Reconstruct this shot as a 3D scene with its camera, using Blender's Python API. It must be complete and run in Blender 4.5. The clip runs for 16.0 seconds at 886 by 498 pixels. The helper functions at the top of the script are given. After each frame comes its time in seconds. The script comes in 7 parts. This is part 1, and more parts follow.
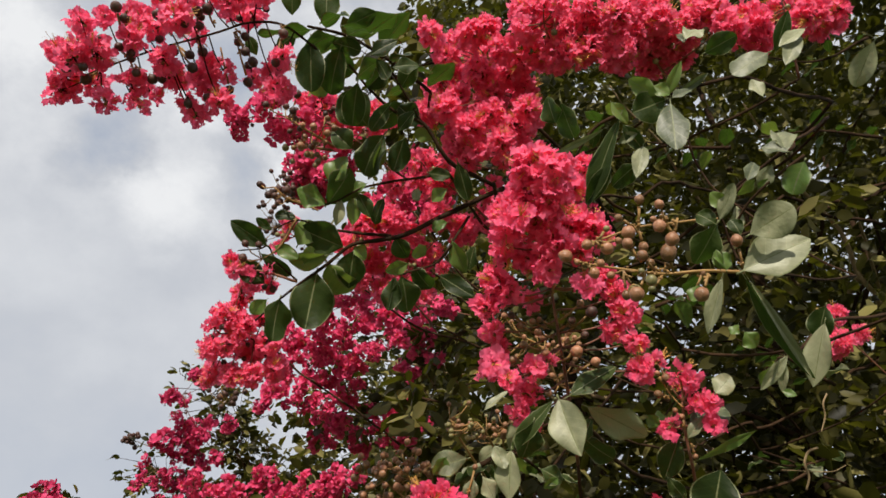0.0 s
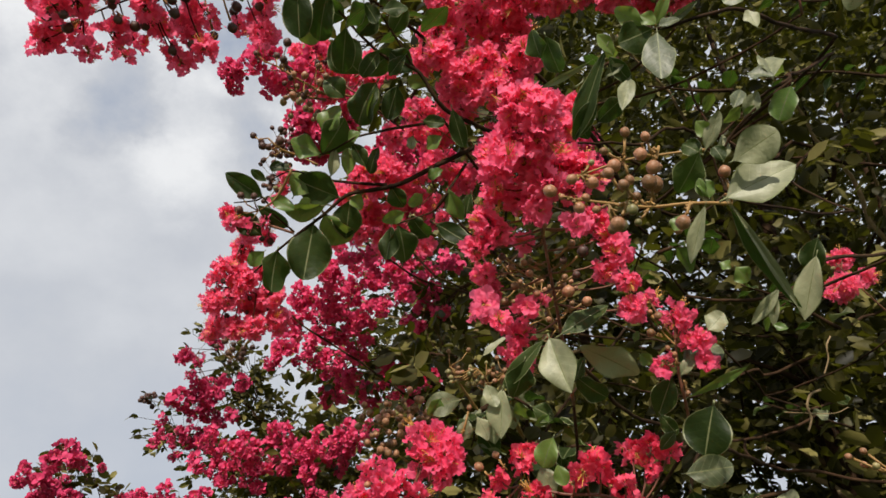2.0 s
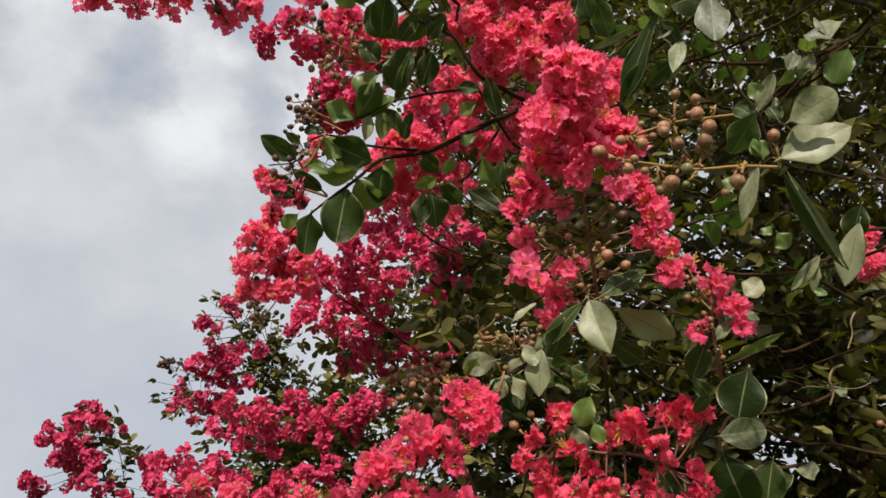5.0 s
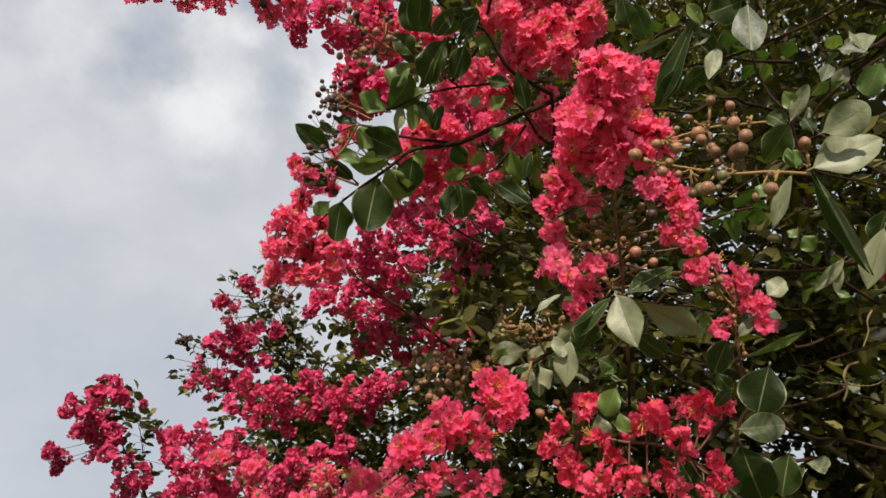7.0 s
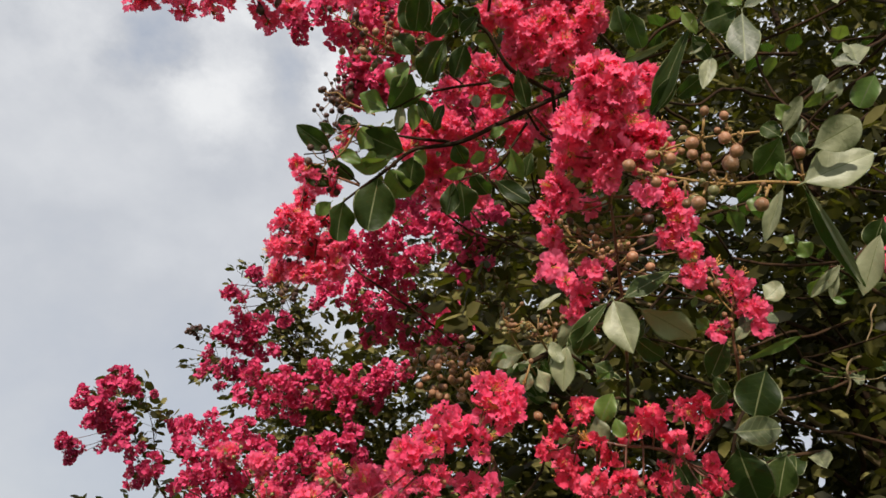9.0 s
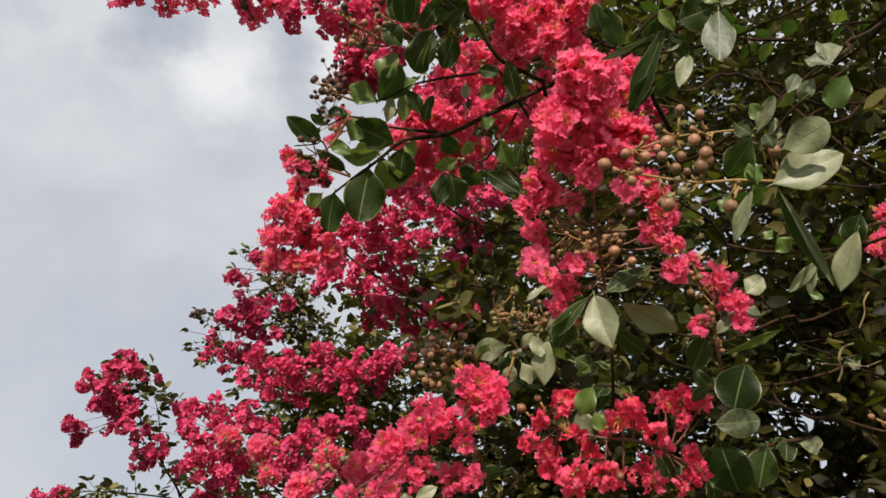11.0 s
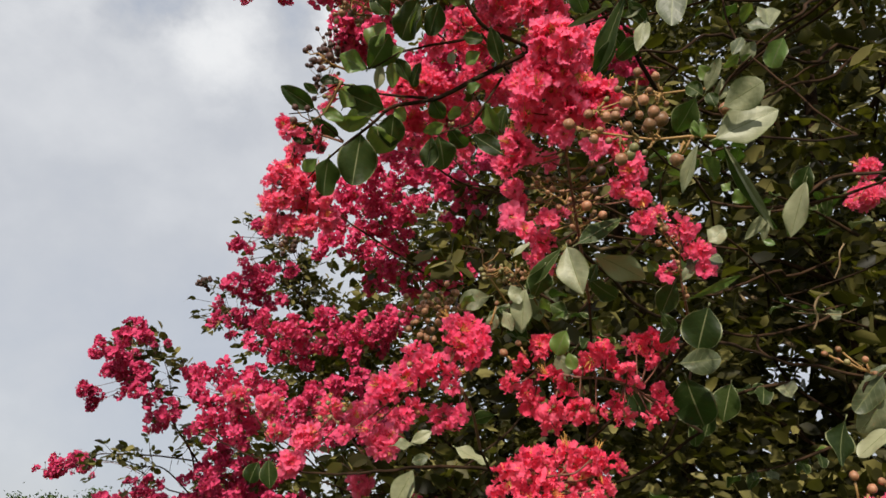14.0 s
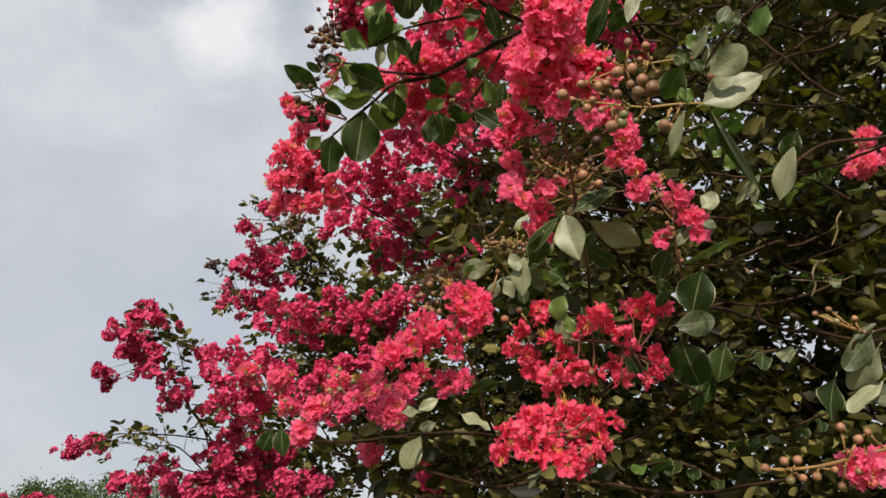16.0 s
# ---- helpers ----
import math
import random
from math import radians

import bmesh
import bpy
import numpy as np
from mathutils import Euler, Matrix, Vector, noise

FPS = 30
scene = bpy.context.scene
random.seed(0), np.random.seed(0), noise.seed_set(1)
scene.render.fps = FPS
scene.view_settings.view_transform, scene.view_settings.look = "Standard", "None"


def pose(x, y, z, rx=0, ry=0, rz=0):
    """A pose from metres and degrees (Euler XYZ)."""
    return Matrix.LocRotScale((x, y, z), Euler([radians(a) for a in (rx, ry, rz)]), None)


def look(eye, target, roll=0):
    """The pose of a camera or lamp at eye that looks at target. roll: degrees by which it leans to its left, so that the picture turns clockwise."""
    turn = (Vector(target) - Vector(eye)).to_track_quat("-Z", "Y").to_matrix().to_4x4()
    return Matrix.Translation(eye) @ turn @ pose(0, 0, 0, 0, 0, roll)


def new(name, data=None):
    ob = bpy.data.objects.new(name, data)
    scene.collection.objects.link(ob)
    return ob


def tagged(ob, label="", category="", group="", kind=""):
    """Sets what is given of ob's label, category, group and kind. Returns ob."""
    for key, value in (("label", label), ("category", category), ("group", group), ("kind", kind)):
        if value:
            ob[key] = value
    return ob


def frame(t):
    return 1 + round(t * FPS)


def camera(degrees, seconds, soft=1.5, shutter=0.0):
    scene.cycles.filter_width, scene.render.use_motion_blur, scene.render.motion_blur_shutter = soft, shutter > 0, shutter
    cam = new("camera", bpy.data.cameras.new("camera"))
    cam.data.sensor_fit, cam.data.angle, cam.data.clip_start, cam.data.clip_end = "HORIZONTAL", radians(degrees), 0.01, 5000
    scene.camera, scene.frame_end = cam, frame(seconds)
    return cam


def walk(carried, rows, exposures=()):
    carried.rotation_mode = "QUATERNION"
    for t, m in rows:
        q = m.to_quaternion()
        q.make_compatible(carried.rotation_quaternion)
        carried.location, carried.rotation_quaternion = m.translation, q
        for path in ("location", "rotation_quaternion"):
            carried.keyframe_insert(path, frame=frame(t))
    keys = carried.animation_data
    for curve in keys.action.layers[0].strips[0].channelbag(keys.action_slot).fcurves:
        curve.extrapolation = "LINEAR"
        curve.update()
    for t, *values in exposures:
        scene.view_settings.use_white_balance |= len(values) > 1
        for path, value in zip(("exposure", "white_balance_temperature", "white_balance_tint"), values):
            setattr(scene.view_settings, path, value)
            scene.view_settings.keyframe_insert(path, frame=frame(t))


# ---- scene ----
cam = camera(64, 16.0, soft=1.6)
PATH = [
    (0, (0.0058, 0.0207, 1.6119), (0.0051, 1.6381, 2.7883), -0.01),
    (0.5, (0.0134, 0.0245, 1.6113), (0.0009, 1.6594, 2.7632), -0.24),
    (1, (0.0185, 0.0271, 1.6082), (-0.0030, 1.6808, 2.7329), -0.30),
    (1.5, (0.0216, 0.0302, 1.6069), (-0.0087, 1.6979, 2.7105), -0.55),
    (2, (0.0225, 0.0307, 1.6024), (-0.0145, 1.7107, 2.6870), -0.54),
    (2.5, (0.0217, 0.0317, 1.5981), (-0.0224, 1.7217, 2.6666), -0.58),
    (3, (0.0192, 0.0336, 1.5950), (-0.0279, 1.7320, 2.6501), -0.40),
    (3.5, (0.0166, 0.0356, 1.5937), (-0.0374, 1.7402, 2.6384), -0.10),
    (4, (0.0124, 0.0356, 1.5934), (-0.0447, 1.7435, 2.6324), 0.06),
    (6.5, (-0.0161, 0.0140, 1.5828), (-0.1050, 1.7438, 2.5826), 2.94),
    (7, (-0.0172, 0.0096, 1.5844), (-0.1137, 1.7462, 2.5718), 3.07),
    (7.5, (-0.0169, 0.0059, 1.5878), (-0.1247, 1.7477, 2.5649), 3.00),
    (8, (-0.0154, 0.0030, 1.5916), (-0.1280, 1.7504, 2.5579), 2.94),
    (8.5, (-0.0125, 0.0002, 1.5946), (-0.1292, 1.7527, 2.5512), 3.00),
    (11, (0.0103, -0.0107, 1.6066), (-0.1303, 1.7718, 2.5028), 3.17),
    (11.5, (0.0144, -0.0150, 1.6048), (-0.1301, 1.7746, 2.4859), 3.05),
    (12, (0.0179, -0.0207, 1.6013), (-0.1222, 1.7763, 2.4679), 2.74),
    (12.5, (0.0210, -0.0272, 1.5971), (-0.1157, 1.7767, 2.4498), 2.39),
    (13, (0.0242, -0.0330, 1.5926), (-0.1176, 1.7787, 2.4278), 2.34),
    (13.5, (0.0266, -0.0396, 1.5869), (-0.1175, 1.7777, 2.4097), 2.16),
    (14, (0.0297, -0.0458, 1.5807), (-0.1215, 1.7760, 2.3918), 2.14),
    (14.5, (0.0323, -0.0499, 1.5741), (-0.1289, 1.7767, 2.3727), 2.09),
    (15, (0.0335, -0.0546, 1.5683), (-0.1304, 1.7766, 2.3556), 1.85),
    (15.5, (0.0342, -0.0579, 1.5652), (-0.1307, 1.7786, 2.3399), 1.55),
    (16, (0.0353, -0.0613, 1.5638), (-0.1343, 1.7802, 2.3254), 1.29),
]
walk(cam, [(t, look(eye, target, roll)) for t, eye, target, roll in PATH])

# ---- light ----
SUN_AZ, SUN_EL = radians(188), radians(36)      # azimuth clockwise from +y
sun_from = Vector((math.sin(SUN_AZ) * math.cos(SUN_EL), math.cos(SUN_AZ) * math.cos(SUN_EL), math.sin(SUN_EL)))
sun = new("sun", bpy.data.lights.new("sun", "SUN"))
sun.data.energy, sun.data.angle, sun.data.color = 5.0, radians(0.7), (1.0, 0.92, 0.79)
sun.matrix_world = look(sun_from * 30, (0, 0, 0))

world = bpy.data.worlds.new("sky")
scene.world = world
world.use_nodes = True
wn, wl = world.node_tree.nodes, world.node_tree.links
wn.clear()
w_out = wn.new("ShaderNodeOutputWorld")
w_sky = wn.new("ShaderNodeTexSky")
w_sky.sky_type, w_sky.sun_disc, w_sky.sun_elevation, w_sky.sun_rotation = "NISHITA", False, SUN_EL, SUN_AZ
w_blue = wn.new("ShaderNodeBackground")
w_blue.inputs["Strength"].default_value = 0.11
w_cloud = wn.new("ShaderNodeBackground")
w_tex = wn.new("ShaderNodeTexCoord")


def sky_noise(scale, detail, rough, shift):
    """A noise over the directions of the sky."""
    m = wn.new("ShaderNodeMapping")
    m.inputs["Location"].default_value = shift
    m.inputs["Scale"].default_value = (1.0, 1.0, 1.2)
    t = wn.new("ShaderNodeTexNoise")
    t.inputs["Scale"].default_value, t.inputs["Detail"].default_value, t.inputs["Roughness"].default_value = scale, detail, rough
    wl.new(w_tex.outputs["Generated"], m.inputs["Vector"])
    wl.new(m.outputs["Vector"], t.inputs["Vector"])
    return t


def sky_math(op, a, b, clamp=False):
    node = wn.new("ShaderNodeMath")
    node.operation, node.use_clamp = op, clamp
    for slot, v in enumerate((a, b)):
        if isinstance(v, float):
            node.inputs[slot].default_value = v
        else:
            wl.new(v, node.inputs[slot])
    return node.outputs[0]


# billows: the directions, pushed about by a fine noise, against the places of puffs (+) and thin bluish gaps (-)
w_push = wn.new("ShaderNodeVectorMath")
w_push.operation = "MULTIPLY_ADD"
w_push.inputs[1].default_value = (0.16, 0.16, 0.16)
wl.new(sky_noise(7.0, 6.0, 0.6, (1.4, 0.6, 0.2)).outputs["Color"], w_push.inputs[0])
w_off = wn.new("ShaderNodeVectorMath")
w_off.operation = "ADD"
w_off.inputs[1].default_value = (-0.08, -0.08, -0.08)
wl.new(w_tex.outputs["Generated"], w_off.inputs[0])
wl.new(w_off.outputs[0], w_push.inputs[2])
BILLOWS = [((-0.359, 0.711, 0.605), 0.103, 0.38),
          ((-0.337, 0.630, 0.700), 0.070, 0.30),
          ((-0.483, 0.523, 0.703), 0.112, 0.38),
          ((-0.216, 0.720, 0.659), 0.089, 0.52),
          ((-0.393, 0.581, 0.713), 0.061, 0.11),
          ((-0.474, 0.623, 0.622), 0.075, 0.11),
          ((-0.433, 0.647, 0.628), 0.070, -0.41),
          ((-0.306, 0.605, 0.735), 0.070, -0.30),
          ((-0.266, 0.706, 0.656), 0.056, -0.28),
          ((-0.473, 0.567, 0.675), 0.061, -0.17),
          ((-0.414, 0.606, 0.679), 0.056, -0.19)]
w_sum = sky_math("MULTIPLY", sky_noise(3.4, 8.0, 0.55, (4.1, 2.2, 0.7)).outputs["Fac"], 0.7)
w_sum = sky_math("ADD", w_sum, 0.11)
w_up = wn.new("ShaderNodeSeparateXYZ")
wl.new(w_tex.outputs["Generated"], w_up.inputs[0])
w_high = sky_math("MULTIPLY_ADD", w_up.outputs["Z"], 4.0, True)
w_high.node.inputs[2].default_value = -1.9
w_fine = sky_math("SUBTRACT", sky_noise(9.0, 7.0, 0.6, (2.3, 5.2, 1.1)).outputs["Fac"], 0.5)
w_sum = sky_math("ADD", w_sum, sky_math("MULTIPLY", w_fine, sky_math("MULTIPLY", w_high, 0.9)))
for way, reach, weight in BILLOWS:
    w_far = wn.new("ShaderNodeVectorMath")
    w_far.operation = "DISTANCE"
    w_far.inputs[1].default_value = way
    wl.new(w_push.outputs[0], w_far.inputs[0])
    w_fade = wn.new("ShaderNodeMapRange")
    w_fade.interpolation_type = "SMOOTHSTEP"
    w_fade.inputs["From Min"].default_value, w_fade.inputs["From Max"].default_value = 0.0, reach
    w_fade.inputs["To Min"].default_value, w_fade.inputs["To Max"].default_value = weight * 0.85, 0.0
    wl.new(w_far.outputs["Value"], w_fade.inputs["Value"])
    w_sum = sky_math("ADD", w_sum, w_fade.outputs[0])
w_tone = wn.new("ShaderNodeValToRGB")
w_tone.color_ramp.elements[0].position, w_tone.color_ramp.elements[1].position = 0.10, 0.80
w_tone.color_ramp.elements[0].color, w_tone.color_ramp.elements[1].color = (0.40, 0.455, 0.560, 1), (0.93, 0.935, 0.94, 1)
w_tone.color_ramp.elements.new(0.45).color = (0.615, 0.635, 0.675, 1)
w_mix = wn.new("ShaderNodeMixShader")
w_mix.inputs["Fac"].default_value = 0.9
wl.new(w_sum, w_tone.inputs["Fac"])
wl.new(w_tone.outputs["Color"], w_cloud.inputs["Color"])
wl.new(w_sky.outputs["Color"], w_blue.inputs["Color"])
wl.new(w_blue.outputs["Background"], w_mix.inputs[1])
wl.new(w_cloud.outputs["Background"], w_mix.inputs[2])
wl.new(w_mix.outputs["Shader"], w_out.inputs["Surface"])


# ---- materials ----
def surface(name, dark, light, rough=0.6, scale=60.0, through_light=0.0, glow_colour=None, spec=0.4, bump=0.0, bump_scale=400.0,
            island=False, spread=0.25, coat=0.0, third=None, third_at=0.8, veins=0.0):
    """A node material: two tones by noise, a shift per object or per island, optional light passing through thin tissue."""
    mat = bpy.data.materials.new(name)
    mat.use_nodes = True
    n, l = mat.node_tree.nodes, mat.node_tree.links
    n.clear()
    out = n.new("ShaderNodeOutputMaterial")
    bsdf = n.new("ShaderNodeBsdfPrincipled")
    bsdf.inputs["Roughness"].default_value = rough
    bsdf.inputs["Specular IOR Level"].default_value = spec
    bsdf.inputs["Coat Weight"].default_value = coat
    tex = n.new("ShaderNodeTexCoord")
    grain = n.new("ShaderNodeTexNoise")
    grain.inputs["Scale"].default_value, grain.inputs["Detail"].default_value = scale, 5.0
    l.new(tex.outputs["Object"], grain.inputs["Vector"])
    if island:
        info = n.new("ShaderNodeNewGeometry")
        rand = info.outputs["Random Per Island"]
    else:
        info = n.new("ShaderNodeObjectInfo")
        rand = info.outputs["Random"]
    add = n.new("ShaderNodeMath")
    add.operation = "MULTIPLY_ADD"
    l.new(rand, add.inputs[0])
    add.inputs[1].default_value = spread * 2
    add.inputs[2].default_value = -spread
    both = n.new("ShaderNodeMath")
    both.operation = "ADD"
    both.use_clamp = True
    l.new(grain.outputs["Fac"], both.inputs[0])
    l.new(add.outputs[0], both.inputs[1])
    ramp = n.new("ShaderNodeValToRGB")
    ramp.color_ramp.elements[0].position, ramp.color_ramp.elements[1].position = 0.25, 0.72
    ramp.color_ramp.elements[0].color, ramp.color_ramp.elements[1].color = (*dark, 1), (*light, 1)
    if third:
        ramp.color_ramp.elements.new(third_at).color = (*third, 1)
    l.new(both.outputs[0], ramp.inputs["Fac"])
    colour = ramp.outputs["Color"]
    if veins:
        # side veins run from the midrib (x = 0) outwards and forwards along the leaf (y)
        xyz = n.new("ShaderNodeSeparateXYZ")
        l.new(tex.outputs["Object"], xyz.inputs[0])
        steps = [("ABSOLUTE", xyz.outputs["X"], None), ("MULTIPLY", None, 0.75), ("SUBTRACT_FROM", xyz.outputs["Y"], None), ("MULTIPLY", None, 42.0),
                 ("SINE", None, None), ("GREATER_THAN", None, 0.965)]
        last = None
        for op, source, value in steps:
            node = n.new("ShaderNodeMath")
            node.operation = "SUBTRACT" if op == "SUBTRACT_FROM" else op
            if op == "ABSOLUTE":
                l.new(source, node.inputs[0])
            elif op == "SUBTRACT_FROM":
                l.new(source, node.inputs[0])
                l.new(last, node.inputs[1])
            else:
                l.new(last, node.inputs[0])
                if value is not None:
                    node.inputs[1].default_value = value
            last = node.outputs[0]
        rib = n.new("ShaderNodeMath")
        rib.operation = "COMPARE"
        rib.inputs[1].default_value, rib.inputs[2].default_value = 0.0, 0.011
        l.new(xyz.outputs["X"], rib.inputs[0])
        top = n.new("ShaderNodeMath")
        top.operation = "MAXIMUM"
        twice = n.new("ShaderNodeMath")
        twice.operation = "MULTIPLY"
        twice.inputs[1].default_value = 2.5
        l.new(rib.outputs[0], twice.inputs[0])
        l.new(twice.outputs[0], top.inputs[0])
        l.new(last, top.inputs[1])
        last = top.outputs[0]
        lines = n.new("ShaderNodeMix")
        lines.data_type = "RGBA"
        l.new(colour, lines.inputs["A"])
        lines.inputs["B"].default_value = (*(min(1.0, c * 1.7 + 0.01) for c in light), 1)
        soft_line = n.new("ShaderNodeMath")
        soft_line.operation = "MULTIPLY"
        soft_line.inputs[1].default_value = veins
        l.new(last, soft_line.inputs[0])
        l.new(soft_line.outputs[0], lines.inputs["Factor"])
        colour = lines.outputs["Result"]
    l.new(colour, bsdf.inputs["Base Color"])
    if bump:
        fine = n.new("ShaderNodeTexNoise")
        fine.inputs["Scale"].default_value, fine.inputs["Detail"].default_value = bump_scale, 3.0
        l.new(tex.outputs["Object"], fine.inputs["Vector"])
        b = n.new("ShaderNodeBump")
        b.inputs["Strength"].default_value, b.inputs["Distance"].default_value = bump, 0.002
        l.new(fine.outputs["Fac"], b.inputs["Height"])
        l.new(b.outputs["Normal"], bsdf.inputs["Normal"])
    last = bsdf.outputs[0]
    if through_light:
        thin = n.new("ShaderNodeBsdfTranslucent")
        if glow_colour:
            thin.inputs["Color"].default_value = (*glow_colour, 1)
        else:
            l.new(ramp.outputs["Color"], thin.inputs["Color"])
        mix = n.new("ShaderNodeMixShader")
        mix.inputs["Fac"].default_value = through_light
        l.new(last, mix.inputs[1])
        l.new(thin.outputs[0], mix.inputs[2])
        last = mix.outputs[0]
    l.new(last, out.inputs["Surface"])
    return mat


PETAL = surface("petal", (0.90, 0.082, 0.215), (1.0, 0.20, 0.36), 0.55, 120, 0.55, spec=0.2, spread=0.22, bump=0.25, bump_scale=700, glow_colour=(1.0, 0.225, 0.37))
PETAL_RED = surface("petal_coral", (0.88, 0.060, 0.145), (1.0, 0.160, 0.275), 0.55, 120, 0.5, spec=0.2, spread=0.2, bump=0.25, bump_scale=700)
# the petal colour again, darkened for the shade on farther heads
PETAL_FAR_SHADE = surface("petal_far_shade", (0.64, 0.046, 0.150), (0.86, 0.112, 0.260), 0.65, 30, 0.32, spec=0.15, spread=0.12, island=True)
# copy of the far petals, darkened to carry the further tree's shade
PETAL_DEEP_SHADE = surface("petal_deep_shade", (0.50, 0.036, 0.120), (0.74, 0.085, 0.205), 0.65, 30, 0.26, spec=0.12, spread=0.12, island=True)
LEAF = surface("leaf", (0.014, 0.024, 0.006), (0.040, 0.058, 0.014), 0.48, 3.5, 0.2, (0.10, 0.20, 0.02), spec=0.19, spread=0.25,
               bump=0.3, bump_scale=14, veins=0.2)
# pale undersides, with sun sheen and dapple put into the tones too
LEAF_PALE = surface("lit_leaf_underside", (0.055, 0.068, 0.030), (0.28, 0.282, 0.165), 0.5, 2.6, 0.10, (0.22, 0.30, 0.08), spec=0.55, spread=0.32,
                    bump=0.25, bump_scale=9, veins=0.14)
# young leaves, and a brighter leaf colour for those in sun
LEAF_YOUNG_LIT = surface("young_lit_leaf", (0.075, 0.135, 0.026), (0.14, 0.20, 0.045), 0.42, 3.5, 0.25, (0.24, 0.34, 0.04), spec=0.45, spread=0.25, veins=0.2)
# crown shade is put into the near-black tone, sunlit leaves into the third
FOLIAGE_SHADE = surface("foliage", (0.008, 0.0075, 0.002), (0.056, 0.050, 0.010), 0.5, 8, 0.15, (0.25, 0.26, 0.02), spec=0.16, island=True, spread=0.50,
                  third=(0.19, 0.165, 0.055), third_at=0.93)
STEM = surface("green_stem", (0.17, 0.095, 0.030), (0.33, 0.185, 0.06), 0.55, 120, spread=0.2)
# midrib colour, laid on leaf margins too as a painted edge highlight
RIB_EDGE_LIGHT = surface("leaf_rib_edge_light", (0.11, 0.125, 0.05), (0.19, 0.20, 0.09), 0.5, 20, spread=0.1)
STEM_RED = surface("red_stem", (0.13, 0.050, 0.032), (0.24, 0.10, 0.055), 0.55, 120, spread=0.2)
BARK = surface("bark", (0.014, 0.008, 0.005), (0.060, 0.033, 0.018), 0.9, 45, spec=0.08, spread=0.1, bump=0.5, bump_scale=120)
BARK_PALE = surface("pale_bark", (0.16, 0.105, 0.050), (0.30, 0.21, 0.11), 0.75, 60, spread=0.15, bump=0.4, bump_scale=150)
CAPSULE = surface("capsule", (0.17, 0.085, 0.038), (0.38, 0.175, 0.095), 0.42, 0.9, spec=0.45, spread=0.3, bump=0.25, bump_scale=4)
CAPSULE_GREEN = surface("green_capsule", (0.13, 0.12, 0.045), (0.27, 0.22, 0.09), 0.42, 1.6, spec=0.5, spread=0.25)
CAPSULE_DARK = surface("dark_capsule", (0.045, 0.022, 0.018), (0.105, 0.048, 0.036), 0.5, 1.6, spec=0.4, spread=0.2)
STAMEN = surface("stamen", (0.55, 0.28, 0.06), (0.75, 0.45, 0.12), 0.6, 100, spread=0.2)
GRASS = surface("grass", (0.035, 0.055, 0.018), (0.09, 0.11, 0.04), 0.9, 3, spread=0.0, bump=0.6, bump_scale=60)
CROWN_FAR = surface("distant_crown", (0.035, 0.06, 0.022), (0.085, 0.125, 0.04), 0.7, 0.6, 0.15, (0.12, 0.18, 0.03), island=True, spread=0.3)


# ---- helpers for parts ----
rng = random.Random(7)


def mesh_of(name, verts, faces, mats, which=None, smooth=True):
    me = bpy.data.meshes.new(name)
    me.from_pydata(verts, [], faces)
    for m in mats:
        me.materials.append(m)
    if which is not None:
        me.polygons.foreach_set("material_index", which)
    if smooth:
        me.polygons.foreach_set("use_smooth", [True] * len(faces))
    me.update()
    return me


WORLD = {}


def part(name, me, parent, m=None, label="", kind=""):
    """A mesh object under parent, posed in the world by m."""
    ob = new(name, me)
    m = m if m is not None else Matrix()
    ob.parent = parent
    ob.matrix_parent_inverse = WORLD[parent.name].inverted()
    ob.matrix_basis = m
    WORLD[ob.name] = m.copy()
    return tagged(ob, label=label, kind=kind)


class Build:
    """Gathers faces of several materials for one mesh."""

    def __init__(self):
        self.v, self.f, self.w = [], [], []

    def add(self, verts, faces, slot=0):
        o = len(self.v)
        self.v.extend(verts)
        self.f.extend([tuple(i + o for i in f) for f in faces])
        self.w.extend([slot] * len(faces))

    def tube(self, pts, r0, r1, sides=6, slot=0, wobble=0.0):
        pts = [Vector(p) for p in pts]
        n = len(pts)
        ring, verts, faces = None, [], []
        side = Vector((0.31, 0.77, 0.55))
        for i, p in enumerate(pts):
            d = (pts[min(i + 1, n - 1)] - pts[max(i - 1, 0)]).normalized()
            a = (side - d * side.dot(d)).normalized()
            b = d.cross(a)
            side = a
            r = r0 + (r1 - r0) * i / max(n - 1, 1)
            r *= 1 + wobble * math.sin(i * 2.1 + pts[0].x * 40)
            for k in range(sides):
                t = 2 * math.pi * k / sides
                verts.append(p + a * math.cos(t) * r + b * math.sin(t) * r)
        for i in range(n - 1):
            for k in range(sides):
                k2 = (k + 1) % sides
                faces.append((i * sides + k, i * sides + k2, (i + 1) * sides + k2, (i + 1) * sides + k))
        faces.append(tuple(range(sides))[::-1])
        faces.append(tuple((n - 1) * sides + k for k in range(sides)))
        self.add(verts, faces, slot)

    def mesh(self, name, mats):
        return mesh_of(name, self.v, self.f, mats, self.w)


def smooth_path(pts, steps=5):
    """A Catmull-Rom line through the points."""
    p = [Vector(q) for q in pts]
    if len(p) < 3:
        return [p[0].lerp(p[-1], i / steps) for i in range(steps + 1)]
    p = [2 * p[0] - p[1]] + p + [2 * p[-1] - p[-2]]
    out = []
    for i in range(1, len(p) - 2):
        for s in range(steps):
            t = s / steps
            a, b, c, d = p[i - 1], p[i], p[i + 1], p[i + 2]
            out.append(0.5 * ((2 * b) + (c - a) * t + (2 * a - 5 * b + 4 * c - d) * t * t + (3 * b - a - 3 * c + d) * t ** 3))
    out.append(p[-2])
    return out


